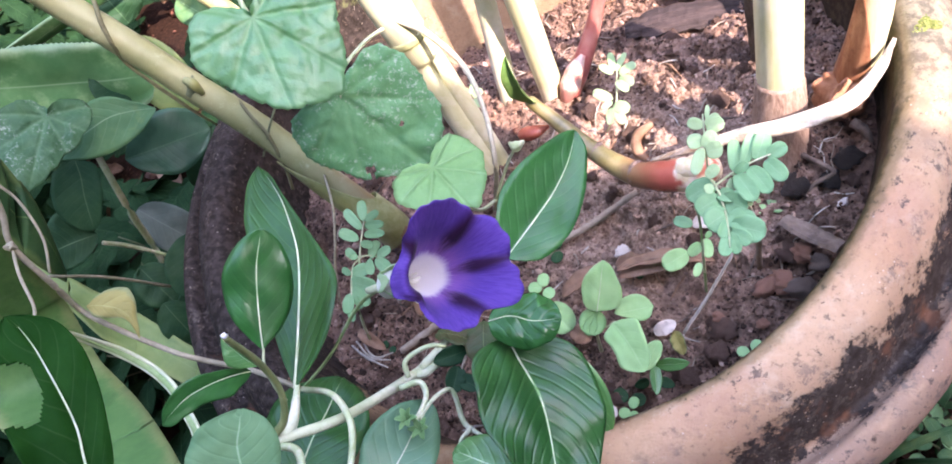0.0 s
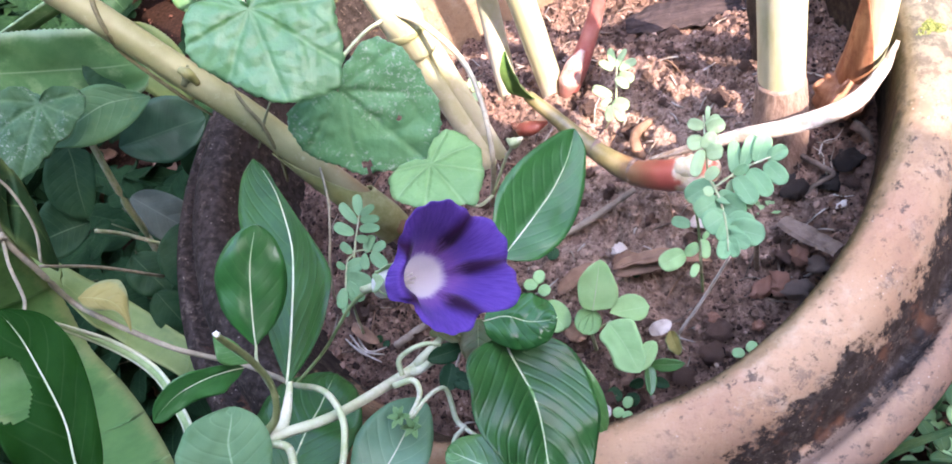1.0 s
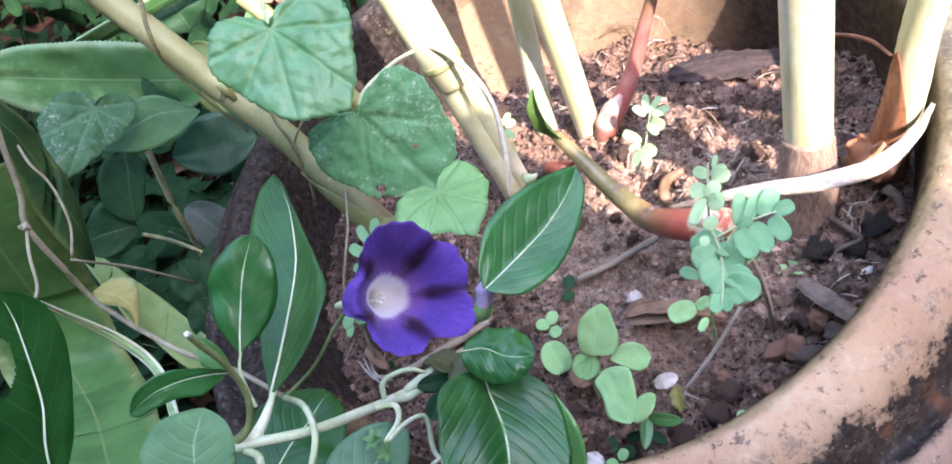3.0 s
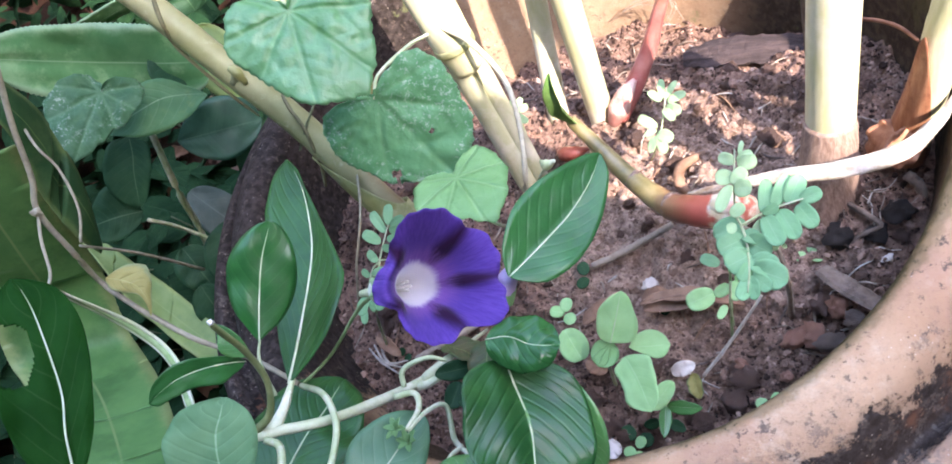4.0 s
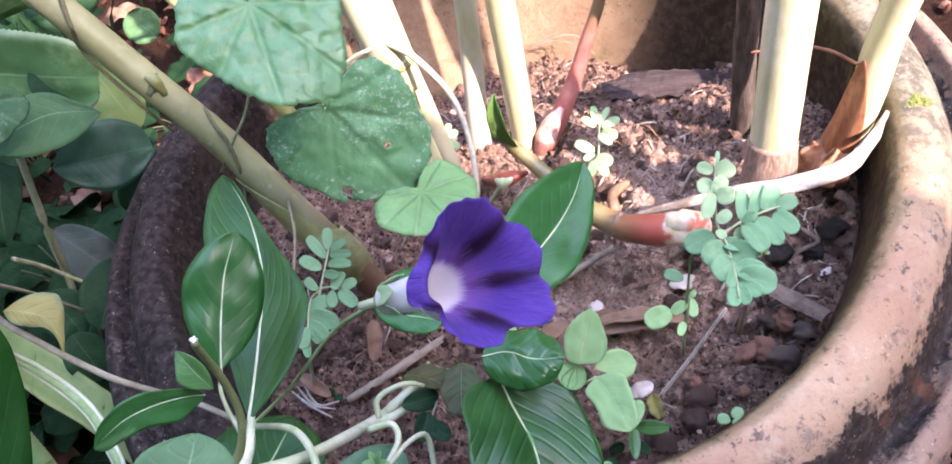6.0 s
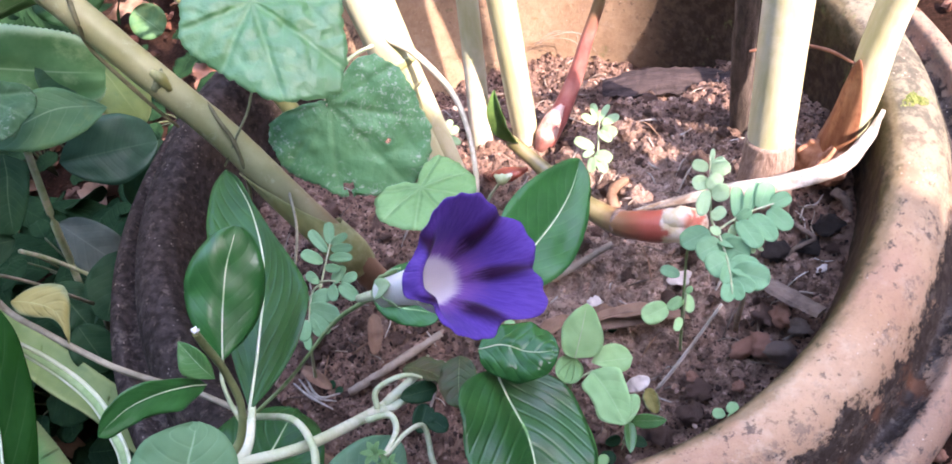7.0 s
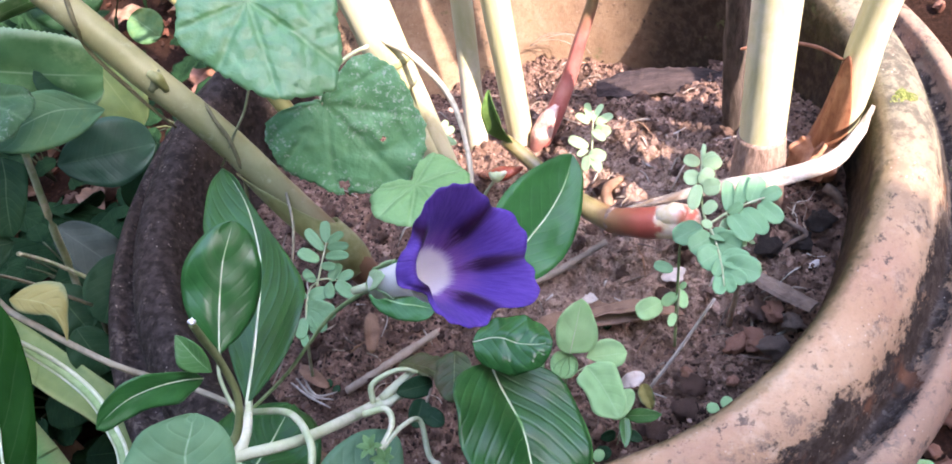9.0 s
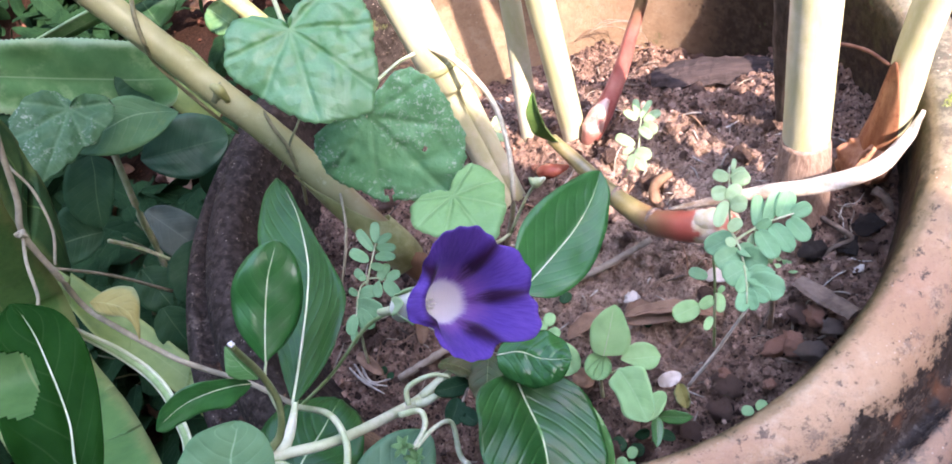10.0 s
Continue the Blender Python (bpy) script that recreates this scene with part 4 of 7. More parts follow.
LEAF_B = [(-180, 0.05), (-145, 0.12), (-129, 0.3), (-123, 0.46), (-114, 0.6), (-98, 0.69), (-80, 0.75), (-55, 0.81), (-30, 0.92), (-15, 1.0), (-2, 1.11), (18, 1.12), (32, 1.02), (49, 0.88), (70, 0.76), (92, 0.67), (104, 0.54), (113, 0.31), (135, 0.1), (180, 0.05)]
heart_blade("heart_leaf", (-0.227, 0.311, 0.418), (-0.195, 0.284, 0.373), (-0.200, 0.327, 0.423), LEAF_B, HEART_SPOT, glory, 0.03, 0.015, 2, rings=26, spokes=144, holes=HOLES_B, label="broad heart-shaped leaf with white mottling and holes", quilt=0.5)
LEAF_C = [(-180, 0.14), (-160, 0.16), (-145, 0.3), (-128, 0.54), (-107, 0.74), (-84, 0.82), (-60, 0.84), (-29, 0.82), (-12, 0.84), (0, 1.02), (8, 1.19), (16, 1.06), (26, 0.99), (60, 0.84), (95, 0.77), (122, 0.73), (139, 0.53), (150, 0.3), (165, 0.16), (180, 0.14)]
heart_blade("heart_leaf", (-0.176, 0.262, 0.390), (-0.154, 0.232, 0.389), (-0.148, 0.275, 0.385), LEAF_C, HEART_YOUNG, glory, 0.06, 0.02, 3, label="young light-green heart-shaped leaf", quilt=0.5)
part("stem", tube([(-0.198, 0.326, 0.225), (-0.162, 0.300, 0.318), (-0.159, 0.328, 0.345), (-0.168, 0.360, 0.362), (-0.190, 0.384, 0.381), (-0.211, 0.395, 0.397), (-0.212, 0.409, 0.431)], [0.002, 0.0019, 0.0019, 0.002, 0.0025, 0.003, 0.0028], 8, 8), PALE_VINE, glory)
part("petiole", tube([(-0.176, 0.261, 0.390), (-0.176, 0.259, 0.360), (-0.172, 0.266, 0.325), (-0.172, 0.292, 0.292)], [0.0012, 0.0012, 0.0013, 0.0014], 8, 6), VINE, glory)
part("petiole", tube([(-0.228, 0.311, 0.418), (-0.239, 0.342, 0.407), (-0.227, 0.372, 0.399), (-0.216, 0.385, 0.394)], [0.0013, 0.0013, 0.0014, 0.0014], 8, 6), VINE, glory)
part("petiole", tube([(-0.240, 0.313, 0.497), (-0.247, 0.326, 0.499), (-0.256, 0.349, 0.499), (-0.254, 0.384, 0.488)], [0.0014, 0.0014, 0.0014, 0.0014], 8, 6), VINE, glory)
part("stem", tube([(-0.165, 0.150, 0.460), (-0.182, 0.160, 0.439), (-0.209, 0.165, 0.412), (-0.244, 0.155, 0.379), (-0.270, 0.141, 0.366)], [0.0011, 0.0011, 0.001, 0.001], 8, 6), VINE_STREAK, glory, "thin green flower stalk")
part("stem", tube([(-0.294, 0.323, 0.338), (-0.281, 0.286, 0.338), (-0.282, 0.261, 0.329), (-0.290, 0.250, 0.314), (-0.301, 0.233, 0.286)], [0.001, 0.001, 0.001, 0.001, 0.001], 6, 6), DRY_VINE, glory)
part("bud", tube([(-0.144, 0.304, 0.340), (-0.139, 0.299, 0.341), (-0.132, 0.299, 0.345)], [0.001, 0.004, 0.001], 10, 4), VINE, glory, "small green bud")
part("petiole", tube([(-0.172, 0.292, 0.292), (-0.152, 0.300, 0.322), (-0.139, 0.300, 0.340)], [0.0012, 0.0012, 0.001], 6, 4), VINE, glory)


def violet():
    """Velvety violet petals, darker along the five folds, white in the throat."""
    k = Mat("violet_petal")
    a, r, _ = k.split(k.coord("UV"))
    fold = k.math("ABSOLUTE", k.math("SUBTRACT", k.math("FRACT", k.math("MULTIPLY", a, 5.0)), 0.5))
    star = k.math("SUBTRACT", 1.0, k.step(k.math("ADD", fold, k.math("MULTIPLY", k.math("ABSOLUTE", k.math("SUBTRACT", r, 0.69)), 0.5)), 0.1, 0.3))
    streak = k.noise(14, 4, 0.6, k.join(k.math("MULTIPLY", a, 9.0), k.math("MULTIPLY", r, 0.6), 0.0))
    col = k.mix(k.step(streak, 0.3, 0.7), (0.1, 0.045, 0.285), (0.14, 0.066, 0.36))
    col = k.mix(k.math("MULTIPLY", star, 0.92), col, (0.024, 0.002, 0.016))
    pink = k.math("SUBTRACT", 1.0, k.step(k.math("ADD", r, k.math("MULTIPLY", streak, 0.26)), 0.58, 0.88))
    col = k.mix(pink, col, (0.36, 0.16, 0.52))
    white = k.math("SUBTRACT", 1.0, k.step(k.math("ADD", r, k.math("MULTIPLY", streak, 0.12)), 0.52, 0.61))
    col = k.mix(white, col, (0.93, 0.9, 0.92))
    k.bump(k.math("MULTIPLY_ADD", streak, 1.0, k.math("MULTIPLY", k.noise(500, 3), 0.2)), 0.35, 0.001)
    k.put(k.bsdf.inputs["Sheen Weight"], 0.08)
    return k.done(col, 0.6, 0.2, 0.42)


VIOLET = violet()
PETAL_BACK = plain_material("petal_tube", (0.74, 0.73, 0.67), (0.88, 0.87, 0.83), 0.55, 60, 0.2, thin=0.55)


def flower(calyx, mouth, face, radius, parent):
    """A funnel flower: a pale tube that bends and flares into one pleated, ragged-edged trumpet."""
    calyx, mouth, face = Vector(calyx), Vector(mouth), Vector(face).normalized()
    throat = mouth - face * 0.038
    first = (throat - calyx).normalized()
    bend = (throat - calyx).length * 0.55
    lip = Vector((-0.969, -0.01, 0.247))
    s0 = face.cross(Vector((0, 0, 1))).normalized()
    low = math.atan2(s0.cross(face).dot(lip), s0.dot(lip))

    def ring_frame(f):
        """Centre and axes of the trumpet: the tube from 0 to 1, the flare from 1 to 2."""
        if f <= 1:
            k0, k1 = calyx + first * bend, throat - face * bend * 0.5
            c = calyx * (1 - f) ** 3 + k0 * (3 * f * (1 - f) ** 2) + k1 * (3 * f * f * (1 - f)) + throat * f ** 3
            axis = (first * (1 - f) + face * f).normalized()
        else:
            c, axis = throat + (mouth - throat) * (f - 1), face
        side = axis.cross(Vector((0, 0, 1))).normalized()
        return c, axis, side, side.cross(axis)

    # rim radius round the mouth, and where its five folds lie, in degrees from the drooping lobe
    rim = [(0, 0.72), (20, 0.62), (30, 0.62), (50, 0.8), (65, 0.97), (90, 1.04), (104, 1.05), (117, 1.0), (121, 0.93), (128, 1.09), (148, 1.12), (166, 1.09), (171, 1.01), (182, 1.13), (198, 1.2), (213, 1.05), (225, 0.78), (237, 0.88), (249, 0.9), (272, 0.84), (287, 0.76), (314, 0.55), (335, 0.76), (360, 0.72)]
    folds = [(0, 0.0), (42, 0.1), (121, 0.3), (171, 0.5), (227, 0.7), (314, 0.9), (360, 1.0)]

    def lookup(table, x):
        for (x0, y0), (x1, y1) in zip(table, table[1:]):
            if x <= x1:
                return y0 + (y1 - y0) * (x - x0) / (x1 - x0)
        return table[-1][1]

    bm = bmesh.new()
    uv = bm.loops.layers.uv.new("uv")
    spokes, rings = 144, 32
    at, grid = {}, []
    for j in range(spokes + 1):
        turn = 360 * j / spokes
        w = radians(turn) + low
        a = lookup(folds, turn)
        pleat = math.cos(2 * math.pi * a * 5)
        reach = (lookup(rim, turn) + lookup(rim, max(turn - 3, 0)) + lookup(rim, min(turn + 3, 360))) / 3
        near = max(0.0, math.cos(w - low))
        row = []
        for i in range(rings + 1):
            r = i / rings
            f2 = max(r - 0.42, 0) / 0.58
            if r < 0.42:
                f = r / 0.42
                rad = radius * (0.12 + 0.1 * f + 0.04 * f ** 3)
                h = 0.03 + 0.97 * f
            else:
                even = 0.26 + 0.66 * f2 ** 1.1
                rad = radius * (even + f2 ** 1.6 * (reach - 0.92))
                h = 1 + f2 ** 0.9
            c, axis, side, up = ring_frame(h)
            rad *= 1 - 0.07 * math.sin(math.pi * f2) * (0.5 - 0.5 * pleat) ** 3 + 0.015 * f2 ** 6 * math.sin(w * 23 + 2 * math.sin(w * 3))
            lift = radius * f2 * (0.06 * pleat * f2 + 0.05 * f2 * math.sin(w * 3 + 0.6) + 0.035 * f2 ** 2 * math.sin(w * 7) + 0.03 * f2 ** 4 * math.sin(w * 17))
            lift += radius * 0.25 * near * math.sin(math.pi * min(f2 / 0.9, 1.0))
            lift -= radius * 0.6 * max(f2 - 0.7, 0) ** 1.5 * (1 + 0.5 * math.sin(w * 2 + 1))
            lift -= radius * 1.1 * near ** 2 * max(f2 - 0.45, 0) ** 1.3
            p = bm.verts.new(c + axis * lift + (side * math.cos(w) + up * math.sin(w)) * rad)
            at[p] = (a, r)
            row.append(p)
        grid.append(row)
    for j in range(spokes):
        for i in range(rings):
            f = bm.faces.new((grid[j][i], grid[j][i + 1], grid[j + 1][i + 1], grid[j + 1][i]))
            for loop in f.loops:
                loop[uv].uv = at[loop.vert]
    bloom = part("flower", bm, VIOLET, parent, "open violet trumpet flower with dark star folds and white throat")
    sol = bloom.modifiers.new("thickness", "SOLIDIFY")
    sol.thickness, sol.offset = 0.0003, 1
    bm = bmesh.new()
    skin = []
    for i in range(15):
        f = 0.02 + 1.33 * i / 14
        c, axis, side, up = ring_frame(f)
        f2 = max(f - 1, 0) ** (1 / 0.9)
        rad = radius * (max(0.22 + 0.15 * min(f, 1) ** 1.5, 0.29 + 0.74 * f2 ** 1.15) if f > 1 else 0.22 + 0.15 * f ** 1.5)
        skin.append([bm.verts.new(c - axis * (0.0015 if f > 1 else 0) + (side * math.cos(2 * math.pi * s / 30) + up * math.sin(2 * math.pi * s / 30)) * rad) for s in range(30)])
    for i in range(14):
        for s in range(30):
            bm.faces.new((skin[i][s], skin[i][(s + 1) % 30], skin[i + 1][(s + 1) % 30], skin[i + 1][s]))
    part("tube", bm, PETAL_BACK, bloom, "whitish tube of the flower")
    c, axis, side, up = ring_frame(0.0)
    for s in range(5):
        w = 2 * math.pi * s / 5
        o = side * math.cos(w) + up * math.sin(w)
        q = side * math.cos(w + 1.57) + up * math.sin(w + 1.57)
        b0 = calyx - axis * 0.003 + o * 0.003
        blade("sepal", b0, calyx + axis * 0.013 + o * 0.0088, b0 + q, 0.0085, LEAFLET_PALE, bloom, bend=0.03, nu=8, nv=3)
    for s in range(5):
        w = 2 * math.pi * s / 5 + 0.5
        c0, _, side, up = ring_frame(0.1)
        c1 = ring_frame(0.7)[0]
        o = side * math.cos(w) + up * math.sin(w)
        part("stamen", tube([c0 + o * 0.001, c1 + o * 0.002], [0.0004, 0.0007], 6, 3), PETAL_BACK, bloom)
    part("stalk", tube([calyx - axis * 0.014, calyx - axis * 0.004, calyx + axis * 0.002], [0.0017, 0.0024, 0.0036], 10, 4), VINE, bloom, "green flower stalk")
    return bloom


flower((-0.163, 0.150, 0.462), (-0.115, 0.133, 0.498), (0.64, -0.35, 0.68), 0.0275, glory)
BUD_SKIN = plain_material("violet_bud", (0.3, 0.2, 0.42), (0.5, 0.4, 0.6), 0.5, 60, 0.2, thin=0.2)
bud = part("bud", tube([(-0.138, 0.178, 0.383), (-0.133, 0.183, 0.390), (-0.130, 0.188, 0.397), (-0.128, 0.191, 0.402)], [0.0012, 0.0044, 0.0052, 0.0012], 12, 5, 0.05), BUD_SKIN, glory, "closed pale violet flower bud")
part("calyx", tube([(-0.140, 0.177, 0.382), (-0.136, 0.180, 0.385), (-0.132, 0.185, 0.391)], [0.001, 0.005, 0.0048], 12, 4, 0.03), HEART_YOUNG, bud, "green calyx of the bud")

# ---- glossy-leaved plant at the front of the pot ----
WHITE_TIP = plain_material("white_tip", (0.7, 0.68, 0.64), (0.8, 0.78, 0.75), 0.5, 90)
BROWN_GREEN = leaf_material("bronzed_leaf", (0.06, 0.1, 0.035), (0.1, 0.14, 0.055), (0.25, 0.3, 0.13), 0.5, 6, 0.3, 0.2, 0.2, 0.35, (0.15, 0.09, 0.05), 0.5, relief=0.3)
glossy = thing("glossy_plant", (-0.222, 0.207, 0.225), "sprawling plant with glossy dark green leaves and pale midribs", "plant")
S = 0.0008
part("stem", tube([(-0.217, 0.232, 0.235), (-0.194, 0.181, 0.318), (-0.196, 0.171, 0.328), (-0.205, 0.161, 0.330), (-0.213, 0.153, 0.332), (-0.225, 0.115, 0.387), (-0.244, 0.100, 0.410), (-0.257, 0.089, 0.424), (-0.272, 0.073, 0.438)], [0.0012, 0.0018, 0.0024, 0.003, 0.0032, 0.0028, 0.0028, 0.0028, 0.0027], 14, 8, 0.02), PALE_STEM, glossy, "thick pale green main stem")
part("stem", tube([(-0.212, 0.153, 0.331), (-0.205, 0.154, 0.331), (-0.198, 0.158, 0.331), (-0.191, 0.162, 0.327), (-0.184, 0.174, 0.322)], [0.003, 0.0025, 0.0021, 0.0016, 0.001], 12, 6), PALE_STEM, glossy)
part("stem", tube([(-0.246, 0.099, 0.410), (-0.245, 0.111, 0.407), (-0.249, 0.124, 0.401), (-0.253, 0.136, 0.396)], [0.0038, 0.0029, 0.0021, 0.0014], 12, 6), PALE_STEM, glossy)
part("stem", tube([(-0.250, 0.098, 0.417), (-0.240, 0.106, 0.422), (-0.234, 0.117, 0.437), (-0.231, 0.123, 0.460), (-0.227, 0.123, 0.482), (-0.225, 0.123, 0.492)], [0.0024, 0.002, 0.0017, 0.0017, 0.0016, 0.0014], 10, 8), OLIVE_STEM, glossy, "cut olive side stem")
part("cut_end", lump(0.0014, 4, 0.9, 3), WHITE_TIP, glossy, "pale dried tip of the cut stem").matrix_world = Matrix.Translation((-0.224, 0.123, 0.494))
blade("leaf", (-0.251, 0.141, 0.432), (-0.239, 0.196, 0.462), (-0.270, 0.156, 0.458), 0.041, GLOSSY_SHEEN, glossy, 0.5, 0.4, -0.02, 0.22, 0.02, cup=0.3, rib=S * 0.6, seed=1, label="oval glossy leaf",
      edges=([(0.34, 0.035), (0.68, 0.046), (0.88, 0.02)], [(0.08, 0.09), (0.24, 0.23), (0.44, 0.308), (0.64, 0.315), (0.84, 0.224), (0.96, 0.105)], [(0.07, -0.058), (0.15, -0.136), (0.33, -0.225), (0.53, -0.251), (0.73, -0.219), (0.89, -0.143), (0.97, -0.062)]))
blade("leaf", (-0.252, 0.130, 0.399), (-0.292, 0.279, 0.411), (-0.287, 0.140, 0.402), 0.056, GLOSSY_DARK, glossy, 0.75, 0.85, -0.02, 0.3, 0.02, rib=S * 1.2, seed=2, nu=30, label="long pointed glossy leaf",
      edges=([(0.18, -0.038), (0.39, -0.081), (0.57, -0.097), (0.77, -0.079), (0.93, -0.033)], [(0.1, 0.02), (0.22, 0.039), (0.43, 0.065), (0.66, 0.08), (0.82, 0.064), (0.93, 0.039)], [(0.02, -0.038), (0.07, -0.113), (0.16, -0.197), (0.27, -0.249), (0.37, -0.249), (0.5, -0.207), (0.64, -0.15), (0.82, -0.085), (0.93, -0.05)]))
blade("leaf", (-0.258, 0.131, 0.430), (-0.284, 0.098, 0.458), (-0.268, 0.098, 0.419), 0.0205, GLOSSY, glossy, 0.6, 0.7, 0.05, 0.2, 0.04, rib=S * 0.55, seed=3,
      edges=([(0.28, -0.1), (0.52, -0.14), (0.74, -0.13), (0.91, -0.06)], [(0.09, 0.045), (0.28, 0.088), (0.49, 0.03), (0.66, 0.01), (0.8, 0.02), (0.93, 0.046)], [(0.08, -0.1), (0.36, -0.228), (0.53, -0.293), (0.7, -0.292), (0.87, -0.223), (0.96, -0.12)]))
blade("leaf", (-0.251, 0.131, 0.435), (-0.260, 0.141, 0.455), (-0.281, 0.125, 0.454), 0.0175, GLOSSY_YOUNG, glossy, 0.6, 0.6, 0.05, 0.4, 0.04, seed=4, nu=12, nv=5, label="small young leaf at the shoot tip",
      edges=([(0.48, 0.016)], [(0.16, 0.136), (0.39, 0.297), (0.6, 0.298)], [(0.35, -0.175), (0.67, -0.184), (0.87, -0.1)]))
blade("leaf", (-0.240, 0.062, 0.436), (-0.241, 0.103, 0.455), (-0.267, 0.069, 0.458), 0.05, MATT_LEAF, glossy, 0.55, 0.45, 0.03, 0.12, 0.02, seed=5, label="rounded matt leaf",
      edges=([(0.6, 0.094), (0.84, 0.036)], [(0.2, 0.45), (0.56, 0.607), (0.71, 0.563), (0.9, 0.429), (0.97, 0.221)], [(0.15, -0.22), (0.36, -0.312), (0.62, -0.332), (0.83, -0.25), (0.94, -0.128)]))
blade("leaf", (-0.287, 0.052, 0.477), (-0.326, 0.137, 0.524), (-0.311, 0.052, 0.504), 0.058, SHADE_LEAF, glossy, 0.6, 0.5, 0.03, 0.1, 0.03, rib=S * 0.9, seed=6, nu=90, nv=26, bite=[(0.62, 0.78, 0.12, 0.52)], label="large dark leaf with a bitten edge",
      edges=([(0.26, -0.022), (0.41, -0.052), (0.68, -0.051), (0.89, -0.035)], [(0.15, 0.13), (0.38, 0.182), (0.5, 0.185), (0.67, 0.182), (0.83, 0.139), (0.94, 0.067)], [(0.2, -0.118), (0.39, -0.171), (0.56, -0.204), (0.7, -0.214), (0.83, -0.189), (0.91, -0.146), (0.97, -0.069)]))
blade("leaf", (-0.122, 0.179, 0.413), (-0.083, 0.256, 0.403), (-0.132, 0.210, 0.429), 0.041, GLOSSY, glossy, 0.7, 0.75, -0.02, 0.22, 0.015, rib=S * 0.5, seed=7, label="pointed glossy leaf",
      edges=([(0.11, -0.018), (0.35, -0.051), (0.57, -0.072), (0.82, -0.051)], [(0.07, 0.1), (0.18, 0.171), (0.33, 0.223), (0.52, 0.214), (0.76, 0.139), (0.93, 0.063)], [(0.03, -0.083), (0.11, -0.192), (0.32, -0.265), (0.55, -0.261), (0.75, -0.204), (0.93, -0.107)]))
blade("leaf", (-0.133, 0.149, 0.382), (-0.113, 0.057, 0.362), (-0.106, 0.140, 0.360), 0.071, GLOSSY_RIBBED, glossy, 0.6, 0.55, 0.02, 0.16, 0.02, rib=S * 0.8, seed=8, nu=60, nv=16, label="broad glossy ribbed leaf",
      edges=([(0.09, 0.019), (0.31, 0.065), (0.51, 0.068), (0.71, 0.04), (0.88, 0.015)], [(0.03, 0.201), (0.18, 0.36), (0.36, 0.4), (0.58, 0.373), (0.77, 0.287), (0.92, 0.156)], [(0.02, -0.121), (0.09, -0.243), (0.26, -0.289), (0.48, -0.285), (0.65, -0.212), (0.83, -0.116)]))
blade("leaf", (-0.122, 0.156, 0.346), (-0.099, 0.108, 0.314), (-0.092, 0.137, 0.332), 0.034, GLOSSY_YOUNG, glossy, 0.6, 0.6, 0.05, 0.2, 0.02, seed=9)
blade("leaf", (-0.138, 0.153, 0.397), (-0.100, 0.151, 0.392), (-0.112, 0.178, 0.397), 0.031, GLOSSY_PUCKERED, glossy, 0.5, 0.42, 0.03, 0.1, 0.06, rib=S * 0.45, seed=10, nu=40, nv=14, cup=0.35, label="small glossy leaf with rolled edges",
      edges=([(0.31, 0.052), (0.64, -0.032)], [(0.04, 0.168), (0.27, 0.326), (0.52, 0.388), (0.81, 0.311), (0.95, 0.16)], [(0.04, -0.17), (0.23, -0.318), (0.54, -0.396), (0.83, -0.303), (0.97, -0.13)]))
blade("leaf", (-0.220, 0.062, 0.368), (-0.193, 0.130, 0.353), (-0.238, 0.091, 0.378), 0.053, UNDERSIDE, glossy, 0.6, 0.6, 0.04, 0.1, 0.02, rib=S * 0.7, seed=11, label="leaf turned to show its pale underside",
      edges=([(0.33, -0.011), (0.56, -0.022), (0.82, -0.016)], [(0.15, 0.14), (0.34, 0.238), (0.52, 0.286), (0.73, 0.244), (0.9, 0.137)], [(0.2, -0.15), (0.4, -0.25), (0.59, -0.272), (0.8, -0.206), (0.96, -0.091)]))
blade("leaf", (-0.281, 0.077, 0.356), (-0.259, 0.155, 0.339), (-0.241, 0.116, 0.339), 0.066, GLOSSY_RIBBED, glossy, 0.6, 0.55, 0.04, 0.15, 0.03, rib=S, seed=12)
blade("leaf", (-0.123, 0.075, 0.366), (-0.170, 0.096, 0.367), (-0.152, 0.077, 0.366), 0.03, GLOSSY_YOUNG, glossy, 0.6, 0.6, 0.05, 0.1, 0.02, seed=13)
blade("leaf", (-0.202, 0.197, 0.380), (-0.163, 0.184, 0.379), (-0.174, 0.218, 0.386), 0.03, GLOSSY, glossy, bend=0.03, fold=0.15, wave=0.03, cup=0.2, seed=14, nu=30, nv=8,
      edges=([(0.47, -0.03)], [(0.03, 0.167), (0.12, 0.45), (0.37, 0.6), (0.71, 0.5)], [(0.14, -0.139), (0.45, -0.24), (0.75, -0.223), (0.95, -0.131)]))
part("petiole", tube([(-0.251, 0.142, 0.432), (-0.252, 0.134, 0.428), (-0.250, 0.126, 0.421), (-0.246, 0.118, 0.414)], [0.0007, 0.0009, 0.001, 0.0011], 8, 5), VINE, glossy)
# tendrils and small side shoots
part("tendril", tube([(-0.204, 0.134, 0.366), (-0.192, 0.136, 0.366), (-0.188, 0.128, 0.365), (-0.192, 0.117, 0.366), (-0.195, 0.114, 0.366)], [0.0018, 0.0018, 0.0016, 0.0013, 0.0010], 8, 6), VINE, glossy)
part("tendril", tube([(-0.198, 0.139, 0.368), (-0.198, 0.146, 0.373), (-0.191, 0.151, 0.374), (-0.182, 0.154, 0.373), (-0.176, 0.155, 0.366)], [0.0016, 0.0016, 0.0014, 0.0013, 0.0010], 8, 6), VINE, glossy)
